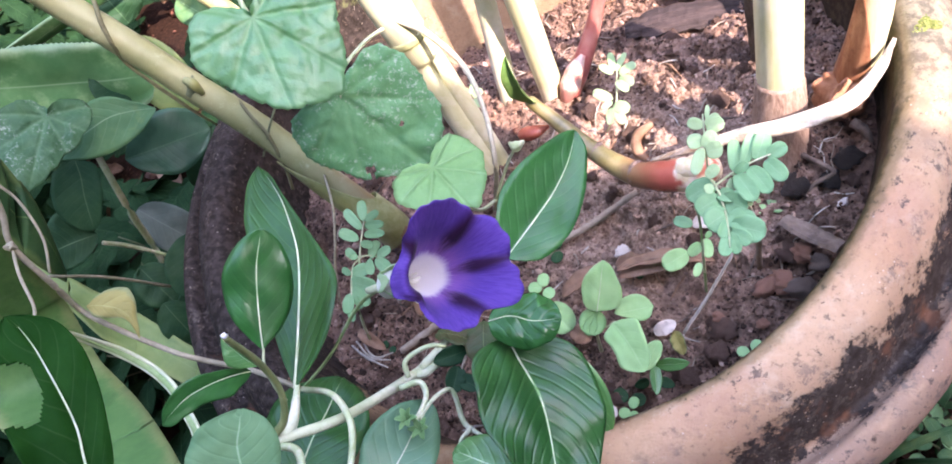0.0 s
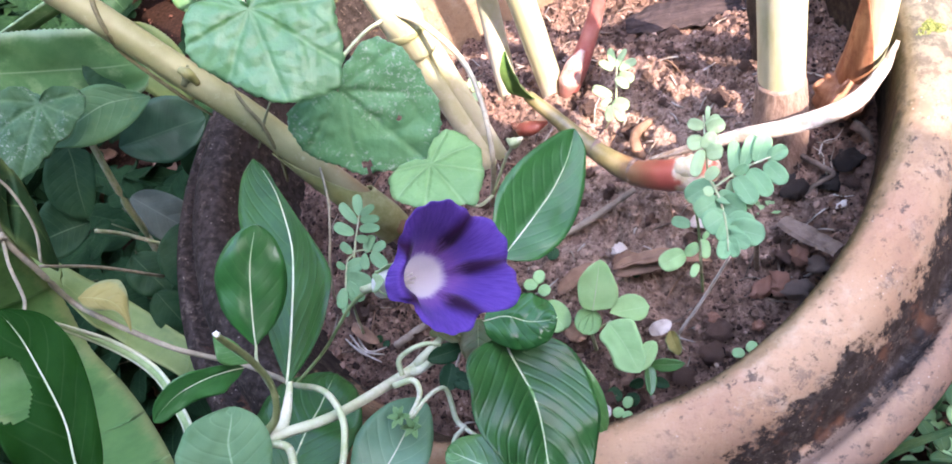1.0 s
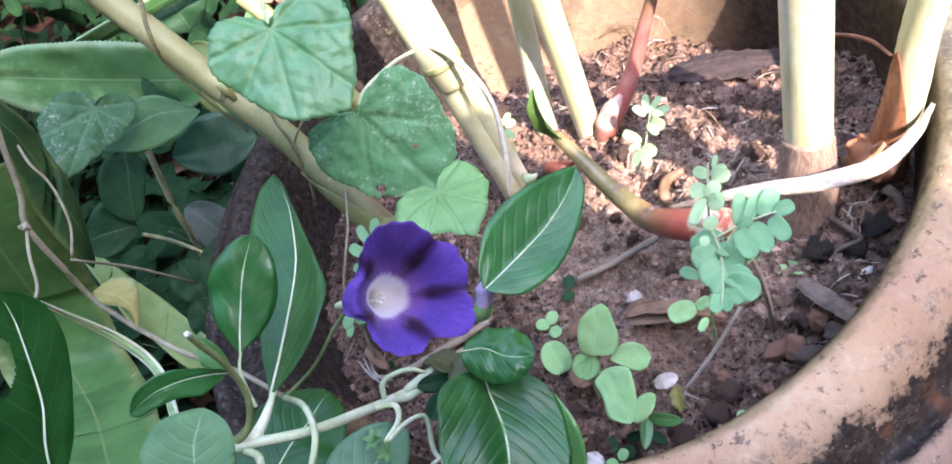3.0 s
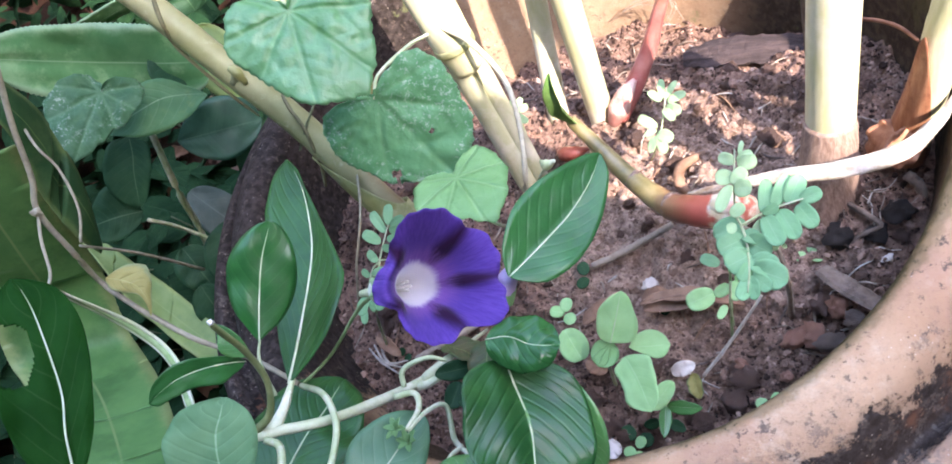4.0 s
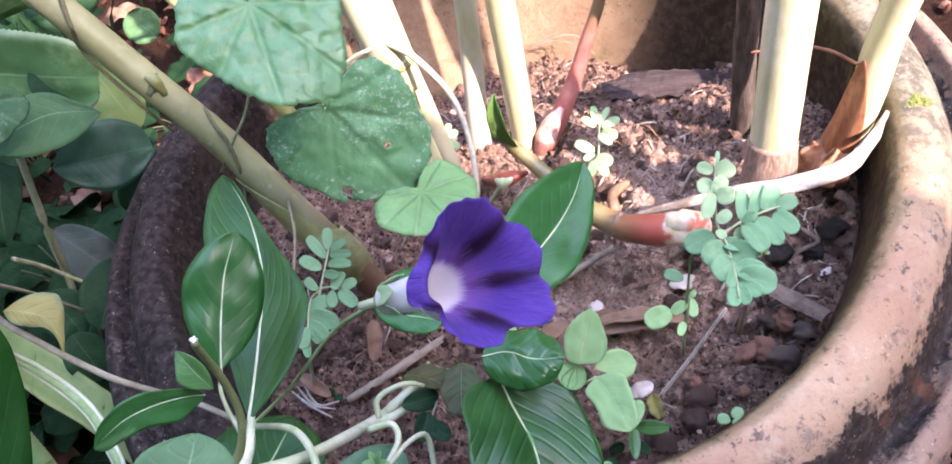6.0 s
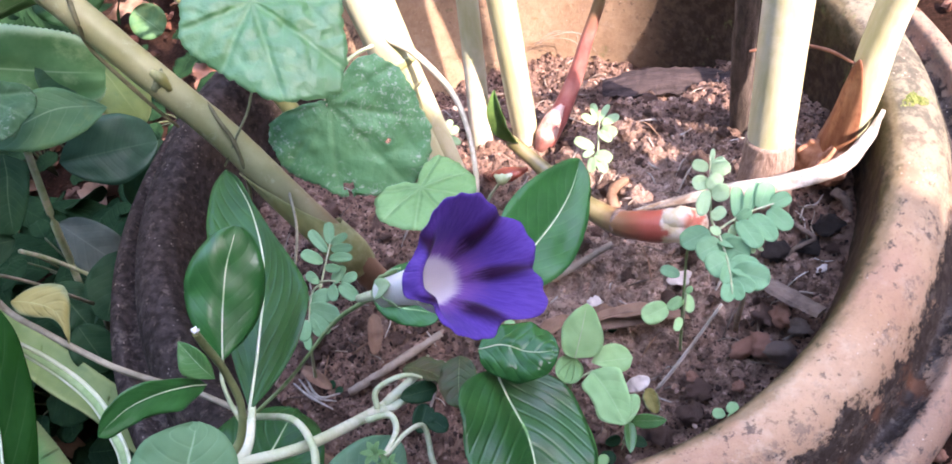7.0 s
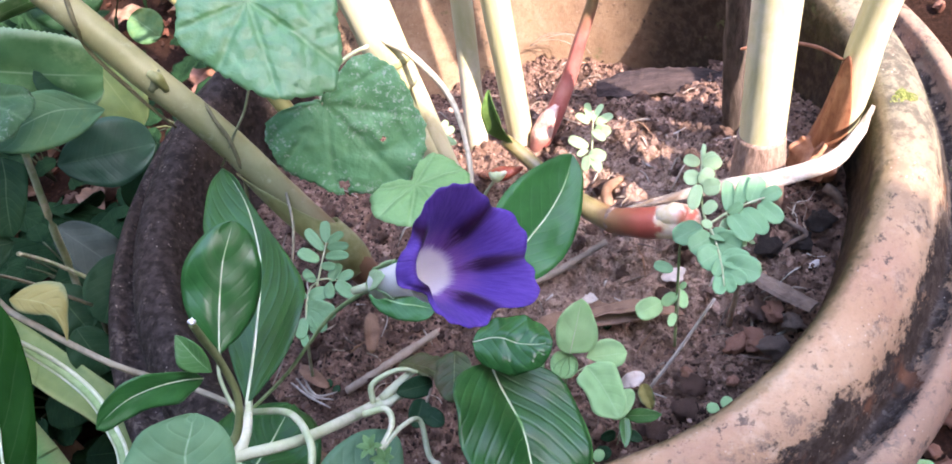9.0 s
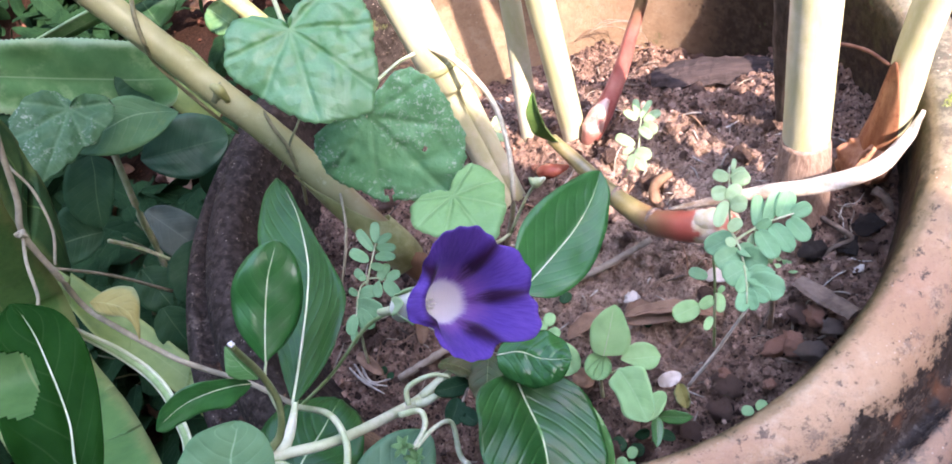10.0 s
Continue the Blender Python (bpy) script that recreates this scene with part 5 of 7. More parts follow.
part("tendril", tube([(-0.192, 0.115, 0.365), (-0.183, 0.126, 0.365), (-0.176, 0.132, 0.357), (-0.174, 0.118, 0.346), (-0.170, 0.113, 0.343), (-0.161, 0.107, 0.343)], [0.0011, 0.0013, 0.0014, 0.0016, 0.0016, 0.0011], 8, 6), VINE, glossy)
part("tendril", tube([(-0.176, 0.095, 0.347), (-0.174, 0.106, 0.347), (-0.169, 0.114, 0.343)], [0.0011, 0.0014, 0.0014], 8, 6), VINE, glossy)
part("tendril", tube([(-0.270, 0.141, 0.366), (-0.230, 0.125, 0.396), (-0.215, 0.109, 0.400), (-0.212, 0.093, 0.400), (-0.215, 0.076, 0.397)], [0.0018, 0.0018, 0.0019, 0.0019, 0.0019], 10, 8), VINE, glossy, "hairy arching stem")
part("tendril", tube([(-0.246, 0.095, 0.413), (-0.238, 0.092, 0.410), (-0.233, 0.078, 0.409)], [0.0022, 0.0022, 0.0021], 10, 6), VINE, glossy)
for k, spot in enumerate(((-0.196, 0.114, 0.371), (-0.190, 0.109, 0.366))):
    q = Vector(spot)
    for m in range(6):
        d = Vector((math.cos(m * 1.05 + k), math.sin(m * 1.05 + k), 0.4 + 0.3 * (m % 2))).normalized()
        blade("bud_scale", q, q + d * 0.0075, q + d.cross(Vector((0, 0.2, 1))), 0.0035, HEART_YOUNG, glossy, 0.5, 0.7, 0.08, 0.3, seed=m, nu=6, nv=2, label="tiny yellow-green bud scale" if m == 0 else "")
blade("leaf", (-0.181, 0.168, 0.323), (-0.198, 0.158, 0.336), (-0.190, 0.155, 0.327), 0.0125, WEED, glossy, 0.5, 0.6, 0.06, 0.25, 0.03, seed=16, nu=14, nv=4, label="small dull green leaf at the fork")
blade("leaf", (-0.185, 0.157, 0.327), (-0.189, 0.140, 0.327), (-0.182, 0.147, 0.324), 0.0125, WEED, glossy, 0.5, 0.5, 0.06, 0.25, 0.03, seed=17, nu=14, nv=4)
blade("leaf", (-0.185, 0.150, 0.326), (-0.173, 0.142, 0.324), (-0.182, 0.143, 0.325), 0.0105, WEED, glossy, 0.5, 0.5, 0.06, 0.2, 0.03, seed=18, nu=14, nv=4)
blade("leaf", (-0.201, 0.181, 0.326), (-0.171, 0.168, 0.321), (-0.186, 0.186, 0.317), 0.02, BROWN_GREEN, glossy, 0.4, 0.5, 0.12, 0.3, 0.05, seed=19, nu=16, nv=5, label="drooping brown-green leaf")
blade("leaf", (-0.163, 0.178, 0.341), (-0.164, 0.150, 0.334), (-0.174, 0.163, 0.337), 0.022, BROWN_GREEN, glossy, 0.5, 0.5, 0.06, 0.2, 0.05, seed=20, nu=16, nv=5)
part("petiole", tube([(-0.184, 0.174, 0.322), (-0.182, 0.168, 0.322), (-0.183, 0.156, 0.326), (-0.186, 0.150, 0.324)], [0.0009, 0.0009, 0.0009, 0.0006], 6, 5), TWIG, glossy)

# ---- long stems that creep in from outside ----
creeper = thing("creeping_vine", (-0.528, 0.166, 0.000), "long thin pale vine creeping over the strap leaves", "plant")
part("stem", tube([(-0.362, 0.246, 0.559), (-0.372, 0.229, 0.533), (-0.380, 0.213, 0.506), (-0.384, 0.200, 0.492), (-0.384, 0.190, 0.462), (-0.392, 0.186, 0.430), (-0.371, 0.175, 0.418), (-0.357, 0.169, 0.405), (-0.341, 0.163, 0.393), (-0.328, 0.161, 0.380), (-0.306, 0.156, 0.371), (-0.272, 0.142, 0.366)], [0.0016, 0.0016, 0.0017, 0.0018, 0.0018, 0.0018, 0.0018, 0.0018, 0.0018, 0.0017, 0.0017], 8, 8), DRY_VINE, creeper)
keel = [Vector(p) for p in ((-0.379, 0.163, 0.468), (-0.381, 0.164, 0.454), (-0.384, 0.167, 0.425), (-0.380, 0.166, 0.405), (-0.369, 0.159, 0.389), (-0.351, 0.145, 0.387), (-0.334, 0.127, 0.389), (-0.323, 0.112, 0.389), (-0.316, 0.085, 0.385))]
across = [(keel[min(i + 1, 8)] - keel[max(i - 1, 0)]).cross(Vector((0.3, -0.6, 1.0))).normalized() for i in range(9)]
half = [0.0006, 0.0012, 0.0019, 0.0024, 0.0025, 0.0024, 0.0023, 0.0022, 0.0021]
fluted = part("stem", tube(keel, half, 12, 8, flat=0.6), VINE_STREAK, creeper, "thick fluted pale green stem")
for sign in (-1, 1):
    part("ridge", tube([p + q * h * sign for p, q, h in zip(keel, across, half)], [0.0005, 0.0008, 0.0011, 0.0012, 0.0012, 0.0012, 0.0011, 0.001, 0.001], 8, 8), PALE_STEM, fluted, "whitish ridge of the stem")
part("stem", tube([(-0.559, 0.376, 0.495), (-0.492, 0.311, 0.484), (-0.456, 0.274, 0.473), (-0.449, 0.265, 0.454), (-0.445, 0.247, 0.432), (-0.446, 0.227, 0.419)], [0.001, 0.001, 0.001, 0.001, 0.001, 0.001], 8, 6), DRY_VINE, creeper)
part("stem", tube([(-0.447, 0.225, 0.418), (-0.464, 0.254, 0.356), (-0.487, 0.286, 0.272)], [0.001, 0.0012, 0.0014], 8, 6), DRY_VINE, creeper)
part("node", lump(0.0026, 3, 1.0, 3), DRY_VINE, creeper).matrix_world = Matrix.Translation((-0.383, 0.199, 0.493))
part("stem", tube([(-0.384, 0.200, 0.492), (-0.381, 0.185, 0.485), (-0.372, 0.168, 0.478), (-0.369, 0.159, 0.477)], [0.0011, 0.001, 0.001, 0.001], 8, 5), DRY_VINE, creeper)

# ---- strap-leaved plant ----
strap = thing("strap_leaf_plant", (-0.42, -0.05, 0.0), "rosette with long toothed yellow-green strap leaves", "plant")

def strap_sheet(one, other, material, label, sag=0.12, teeth=0.012, across=10):
    """A long channelled leaf between its two edges, each a smooth line, with finely toothed margins."""
    a, b = curve_points(one, 150 // (len(one) - 1)), curve_points(other, 150 // (len(other) - 1))
    n = 151
    a = [a[min(round(i / (n - 1) * (len(a) - 1)), len(a) - 1)] for i in range(n)]
    b = [b[min(round(i / (n - 1) * (len(b) - 1)), len(b) - 1)] for i in range(n)]
    bm = bmesh.new()
    uv = bm.loops.layers.uv.new("uv")
    at, grid = {}, []
    for i in range(n):
        d = (a[min(i + 1, n - 1)] - a[max(i - 1, 0)]).normalized()
        w = b[i] - a[i]
        out = d.cross(w).normalized()
        out *= 1 if out.z > 0 else -1
        row = []
        for j in range(across + 1):
            v = j / across * 2 - 1
            f = (v + 1) / 2
            if j in (0, across):
                f += (1 if j else -1) * teeth * (i % 2)
            p = bm.verts.new(a[i] + w * f + out * w.length * (sag * (v * v - 1) + 0.012 * noise.noise(Vector((i * 0.12, v * 2, w.length * 9)))))
            at[p] = (i / (n - 1), v)
            row.append(p)
        grid.append(row)
    for i in range(n - 1):
        for j in range(across):
            f = bm.faces.new((grid[i][j], grid[i + 1][j], grid[i + 1][j + 1], grid[i][j + 1]))
            for loop in f.loops:
                loop[uv].uv = at[loop.vert]
    ob = part("strap_leaf", bm, material, strap, label)
    sol = ob.modifiers.new("thickness", "SOLIDIFY")
    sol.thickness, sol.offset = 0.0015, -1
    return ob


strap_sheet([(-0.695, 0.359, 0.260), (-0.665, 0.343, 0.240), (-0.644, 0.331, 0.220), (-0.622, 0.320, 0.200), (-0.595, 0.304, 0.185), (-0.562, 0.283, 0.175), (-0.531, 0.264, 0.165), (-0.497, 0.243, 0.150)],
            [(-0.686, 0.341, 0.260), (-0.647, 0.305, 0.240), (-0.621, 0.279, 0.220), (-0.608, 0.270, 0.200), (-0.582, 0.253, 0.185), (-0.553, 0.238, 0.175), (-0.534, 0.226, 0.165), (-0.505, 0.205, 0.150)], STRAP_YELLOW, "broad channelled strap leaf with pale toothed margins", 0.08)
strap_sheet([(-0.496, 0.287, 0.464), (-0.512, 0.278, 0.419), (-0.533, 0.271, 0.367), (-0.553, 0.263, 0.316), (-0.556, 0.231, 0.270), (-0.532, 0.209, 0.264), (-0.486, 0.180, 0.280), (-0.436, 0.148, 0.305), (-0.394, 0.120, 0.328), (-0.361, 0.095, 0.346)],
            [(-0.538, 0.241, 0.501), (-0.558, 0.231, 0.460), (-0.584, 0.222, 0.413), (-0.609, 0.213, 0.367), (-0.616, 0.182, 0.325), (-0.592, 0.163, 0.319), (-0.544, 0.138, 0.331), (-0.490, 0.111, 0.353), (-0.445, 0.087, 0.372), (-0.408, 0.065, 0.387)], STRAP, "broad green toothed strap leaf", 0.06, 0.006)
strap_sheet([(-0.465, 0.302, 0.527), (-0.465, 0.303, 0.500), (-0.474, 0.306, 0.471), (-0.476, 0.294, 0.439), (-0.481, 0.280, 0.411), (-0.493, 0.257, 0.373)],
            [(-0.469, 0.284, 0.515), (-0.471, 0.276, 0.480), (-0.482, 0.260, 0.440), (-0.484, 0.250, 0.412), (-0.486, 0.247, 0.393), (-0.494, 0.250, 0.369)], STRAP_DARK, "dark green strap leaf folded along its middle", 0.1, 0.0)
blade("strap_leaf", (-0.585, 0.385, 0.468), (-0.451, 0.433, 0.374), (-0.507, 0.400, 0.382), 0.066, STRAP_PALE, strap, 0.3, 0.22, 0.03, 0.12, 0.012, seed=3, nu=90, nv=6, thick=0.002, teeth=0.035, label="broad pale-green leaf with a finely toothed edge")
blade("strap_leaf", (-0.512, 0.504, 0.358), (-0.487, 0.467, 0.284), (-0.481, 0.505, 0.323), 0.05, STRAP_YELLOW, strap, 0.4, 0.5, 0.05, 0.15, 0.015, seed=6, nu=50, nv=5, thick=0.0015, teeth=0.03)
blade("strap_leaf", (-0.651, 0.321, 0.459), (-0.412, 0.555, 0.401), (-0.562, 0.430, 0.405), 0.021, STRAP_PALE, strap, 0.3, 0.3, 0.02, 0.2, 0.01, seed=8, nu=40, nv=4, thick=0.0015, label="narrow pale strap leaf")
blade("yellow_leaf", (-0.382, 0.185, 0.437), (-0.356, 0.168, 0.416), (-0.352, 0.203, 0.428), 0.02, YELLOW, creeper, bend=0.1, fold=0.1, wave=0.05, cup=0.3, seed=5, nu=34, nv=10, label="withered yellow hooded leaf with a drooping tip",
      edges=([(0.26, 0.16), (0.54, 0.245), (0.76, 0.179)], [(0.03, 0.2), (0.15, 0.42), (0.38, 0.58), (0.59, 0.5), (0.77, 0.29), (0.91, 0.14)], [(0.1, -0.046), (0.23, -0.058), (0.42, 0.028), (0.59, 0.135), (0.73, 0.139), (0.88, 0.073)]))

# ---- round-leaved weeds beside the pot ----
weed = thing("round_leaf_weed", (-0.56, 0.40, 0.0), "low weed with soft matt green leaves growing beside the pot", "weed")
LEAF_W = [(-180, 0.08), (-150, 0.14), (-126, 0.26), (-102, 0.37), (-79, 0.51), (-52, 0.65), (-32, 0.77), (-13, 0.89), (0, 1.0), (6, 0.86), (16, 0.68), (35, 0.5), (76, 0.46), (110, 0.51), (131, 0.47), (156, 0.28), (169, 0.17), (180, 0.08)]
heart_blade("leaf", (-0.475, 0.354, 0.436), (-0.483, 0.293, 0.426), (-0.457, 0.344, 0.412), LEAF_W, HEART_WEED, weed, 0.05, 0.03, 5, rings=16, spokes=96, quilt=0.5, label="pointed heart-shaped leaf with pale mottling")
blade("leaf", (-0.438, 0.395, 0.373), (-0.507, 0.348, 0.396), (-0.444, 0.363, 0.358), 0.055, WEED_PALE, weed, 0.5, 0.6, 0.05, 0.12, 0.02, seed=2,
      edges=([(0.19, -0.071), (0.41, -0.111), (0.67, -0.077)], [(0.18, 0.124), (0.43, 0.189), (0.69, 0.169), (0.88, 0.079)], [(0.13, -0.133), (0.34, -0.296), (0.58, -0.295), (0.84, -0.148)]))
blade("leaf", (-0.532, 0.406, 0.313), (-0.469, 0.446, 0.280), (-0.518, 0.436, 0.327), 0.068, WEED_RIBBED, weed, 0.5, 0.45, 0.05, 0.1, 0.02, seed=3, label="rounded corrugated dark green leaf",
      edges=([(0.24, -0.003), (0.67, 0.002)], [(0.1, 0.16), (0.35, 0.345), (0.58, 0.388), (0.8, 0.325), (0.96, 0.187)], [(0.08, -0.141), (0.26, -0.28), (0.51, -0.363), (0.75, -0.286), (0.92, -0.144)]))
blade("leaf", (-0.490, 0.472, 0.257), (-0.519, 0.422, 0.209), (-0.482, 0.458, 0.225), 0.058, WEED, weed, 0.5, 0.5, 0.03, 0.1, 0.02, seed=4,
      edges=([(0.46, 0.0)], [(0.07, 0.328), (0.33, 0.354), (0.67, 0.302), (0.91, 0.175)], [(0.3, -0.247), (0.55, -0.341), (0.85, -0.251)]))
blade("leaf", (-0.548, 0.387, 0.351), (-0.555, 0.339, 0.306), (-0.531, 0.375, 0.322), 0.052, WEED, weed, 0.5, 0.6, 0.04, 0.15, 0.02, seed=5,
      edges=([(0.24, 0.019), (0.57, -0.003)], [(0.1, 0.227), (0.37, 0.254), (0.66, 0.193), (0.9, 0.098)], [(0.04, -0.216), (0.25, -0.342), (0.49, -0.394), (0.76, -0.338), (0.95, -0.16)]))
blade("leaf", (-0.563, 0.342, 0.296), (-0.597, 0.313, 0.319), (-0.565, 0.313, 0.276), 0.055, WEED, weed, 0.5, 0.5, 0.04, 0.1, 0.02, seed=6,
      edges=([(0.48, -0.026)], [(0.17, 0.23), (0.58, 0.397), (0.91, 0.292)], [(0.16, -0.36), (0.41, -0.625), (0.7, -0.461)]))
blade("leaf", (-0.525, 0.372, 0.224), (-0.536, 0.313, 0.199), (-0.517, 0.346, 0.201), 0.05, WEED, weed, 0.5, 0.45, 0.04, 0.1, 0.02, seed=7,
      edges=([(0.49, 0.017)], [(0.08, 0.29), (0.43, 0.328), (0.8, 0.314), (0.96, 0.146)], [(0.12, -0.185), (0.45, -0.344), (0.74, -0.291), (0.94, -0.139)]))
blade("leaf", (-0.636, 0.438, 0.196), (-0.587, 0.412, 0.127), (-0.625, 0.398, 0.155), 0.05, GREY_LEAF, weed, 0.5, 0.5, 0.04, 0.1, 0.02, seed=8)
blade("leaf", (-0.566, 0.312, 0.198), (-0.553, 0.286, 0.157), (-0.577, 0.282, 0.178), 0.04, WEED, weed, 0.5, 0.5, 0.04, 0.1, 0.02, seed=9)
blade("leaf", (-0.598, 0.353, 0.209), (-0.577, 0.325, 0.171), (-0.598, 0.326, 0.193), 0.045, WEED, weed, 0.5, 0.5, 0.04, 0.1, 0.02, seed=10)
blade("leaf", (-0.494, 0.505, 0.375), (-0.504, 0.523, 0.416), (-0.484, 0.525, 0.390), 0.06, WEED, weed, 0.5, 0.5, 0.04, 0.1, 0.02, seed=11)
blade("leaf", (-0.470, 0.422, 0.365), (-0.484, 0.425, 0.406), (-0.477, 0.405, 0.374), 0.05, WEED, weed, 0.5, 0.5, 0.04, 0.1, 0.02, seed=12)
blade("leaf", (-0.483, 0.513, 0.257), (-0.461, 0.511, 0.234), (-0.478, 0.500, 0.240), 0.03, WEED, weed, 0.5, 0.5, 0.04, 0.1, 0.02, seed=13)
part("stem", tube([(-0.549, 0.412, 0.339), (-0.580, 0.392, 0.251), (-0.612, 0.395, 0.188), (-0.640, 0.381, 0.113)], [0.003, 0.0035, 0.0035, 0.0035], 10, 6), VINE, weed)
part("stem", tube([(-0.551, 0.331, 0.194), (-0.585, 0.325, 0.118), (-0.618, 0.321, 0.060)], [0.002, 0.0025, 0.0025], 8, 5), DRY_VINE, weed)
part("stem", tube([(-0.575, 0.344, 0.278), (-0.578, 0.359, 0.240), (-0.570, 0.368, 0.190)], [0.002, 0.002, 0.002], 8, 5), VINE, weed)

blade("leaf", (-0.548, 0.655, 0.239), (-0.568, 0.661, 0.270), (-0.546, 0.670, 0.257), 0.04, WEED_PALE, weed, 0.5, 0.5, 0.04, 0.1, 0.02, seed=14)
blade("leaf", (-0.485, 0.605, 0.210), (-0.460, 0.599, 0.182), (-0.480, 0.592, 0.190), 0.03, WEED_PALE, weed, 0.5, 0.5, 0.04, 0.1, 0.02, seed=15)

# ---- seedlings in the pot ----
def seedling(place, label):
    return thing("seedling", place, label, "seedling", "seedlings in the pot")


def leaflet(plant, base, tip, width, material=None):
    """One small oval leaflet, tilted a little at random."""
    base, tip = Vector(base), Vector(tip)
    d = (tip - base).normalized()
    k = abs(hash((round(base.x, 4), round(tip.y, 4)))) % 97 / 97.0
    side = base + d.cross(Vector((0.25 * math.sin(k * 40), -0.45 + 0.25 * math.cos(k * 31), 0.9)))
    blade("leaflet", base, tip, side, width * 1.08, material or LEAFLET, plant, 0.42, 0.34, 0.03 + 0.06 * k, 0.14, 0.01, seed=k * 9, nu=12, nv=4, thick=0.0003)


def rachis(plant, points, radius, material=None):
    part("stalk", tube(points, [radius, radius * 0.8, radius * 0.5], 6, 6), material or VINE, plant)


g = seedling((-0.002, 0.238, 0.226), "seedling with drooping pinnate fronds of pale oval leaflets")
part("stem", tube([(-0.003, 0.238, 0.222), (0.000, 0.230, 0.295), (-0.004, 0.232, 0.333), (-0.017, 0.228, 0.361)], [0.0020, 0.0016, 0.0012, 0.0009], 8, 6, 0.08), TWIG, g)
rachis(g, [(-0.017, 0.228, 0.361), (-0.019, 0.233, 0.366), (-0.018, 0.243, 0.377), (-0.016, 0.258, 0.388)], 0.0008)
leaflet(g, (-0.017, 0.257, 0.378), (-0.025, 0.260, 0.381), 0.0061, LEAFLET_PALE)
leaflet(g, (-0.016, 0.255, 0.378), (-0.006, 0.255, 0.381), 0.0079, LEAFLET_PALE)
leaflet(g, (-0.016, 0.257, 0.378), (-0.008, 0.260, 0.381), 0.0054, LEAFLET_PALE)
leaflet(g, (-0.015, 0.261, 0.378), (-0.013, 0.268, 0.381), 0.0025, LEAFLET_PALE)
leaflet(g, (-0.018, 0.248, 0.378), (-0.027, 0.246, 0.381), 0.0079, LEAFLET_PALE)
leaflet(g, (-0.019, 0.243, 0.378), (-0.012, 0.250, 0.381), 0.0072, LEAFLET_PALE)
leaflet(g, (-0.018, 0.240, 0.378), (-0.009, 0.238, 0.381), 0.0090, LEAFLET_PALE)
leaflet(g, (-0.020, 0.243, 0.378), (-0.025, 0.225, 0.381), 0.0068, LEAFLET_PALE)
leaflet(g, (-0.020, 0.224, 0.378), (-0.013, 0.228, 0.381), 0.0061, LEAFLET_PALE)
leaflet(g, (-0.020, 0.220, 0.378), (-0.019, 0.212, 0.381), 0.0047, LEAFLET_PALE)
rachis(g, [(-0.017, 0.228, 0.361), (-0.004, 0.235, 0.362), (0.004, 0.237, 0.363), (0.014, 0.239, 0.364)], 0.0008)
leaflet(g, (-0.006, 0.234, 0.362), (-0.003, 0.253, 0.365), 0.0068)
leaflet(g, (-0.001, 0.237, 0.362), (0.008, 0.254, 0.365), 0.0079)
leaflet(g, (0.006, 0.238, 0.362), (0.014, 0.253, 0.365), 0.0090)
leaflet(g, (0.012, 0.239, 0.362), (0.023, 0.242, 0.365), 0.0079)
leaflet(g, (0.011, 0.237, 0.362), (0.019, 0.221, 0.365), 0.0090)
leaflet(g, (0.002, 0.235, 0.362), (0.010, 0.215, 0.365), 0.0094)
leaflet(g, (-0.006, 0.233, 0.362), (0.002, 0.236, 0.365), 0.0054)
leaflet(g, (-0.005, 0.232, 0.362), (0.002, 0.212, 0.365), 0.0101)
rachis(g, [(-0.007, 0.234, 0.360), (-0.002, 0.225, 0.357), (0.003, 0.215, 0.357)], 0.0008, LEAFLET_PALE)
leaflet(g, (-0.006, 0.233, 0.357), (-0.011, 0.224, 0.360), 0.0047, LEAFLET_PALE)
leaflet(g, (-0.002, 0.227, 0.357), (-0.006, 0.218, 0.360), 0.0036, LEAFLET_PALE)
leaflet(g, (-0.002, 0.224, 0.357), (-0.003, 0.215, 0.360), 0.0032, LEAFLET_PALE)
leaflet(g, (0.000, 0.222, 0.357), (-0.001, 0.212, 0.360), 0.0032, LEAFLET_PALE)
leaflet(g, (0.002, 0.218, 0.357), (0.004, 0.213, 0.360), 0.0022, LEAFLET_PALE)
rachis(g, [(-0.017, 0.228, 0.361), (-0.015, 0.220, 0.359), (-0.014, 0.204, 0.359), (-0.015, 0.189, 0.361)], 0.0008)
leaflet(g, (-0.016, 0.222, 0.358), (-0.029, 0.214, 0.361), 0.0130)
leaflet(g, (-0.015, 0.221, 0.358), (-0.003, 0.210, 0.361), 0.0137)
leaflet(g, (-0.013, 0.212, 0.358), (-0.025, 0.204, 0.361), 0.0137)
leaflet(g, (-0.013, 0.210, 0.358), (-0.001, 0.200, 0.361), 0.0122)
leaflet(g, (-0.013, 0.204, 0.358), (0.004, 0.194, 0.361), 0.0137)
leaflet(g, (-0.014, 0.207, 0.358), (-0.019, 0.196, 0.361), 0.0068)
leaflet(g, (-0.014, 0.199, 0.358), (-0.019, 0.185, 0.361), 0.0072)
leaflet(g, (-0.013, 0.198, 0.358), (-0.011, 0.185, 0.361), 0.0065)
leaflet(g, (-0.013, 0.200, 0.358), (-0.004, 0.190, 0.361), 0.0079)
leaflet(g, (-0.017, 0.225, 0.358), (-0.008, 0.218, 0.361), 0.0079)

g = seedling((-0.040, 0.228, 0.226), "thin-stalked seedling with one broad leaf beside the rhizome")
part("stem", tube([(-0.041, 0.226, 0.222), (-0.034, 0.245, 0.280), (-0.031, 0.242, 0.325), (-0.026, 0.243, 0.331)], [0.001, 0.0009, 0.0008, 0.0006], 6, 5), VINE_STREAK, g)
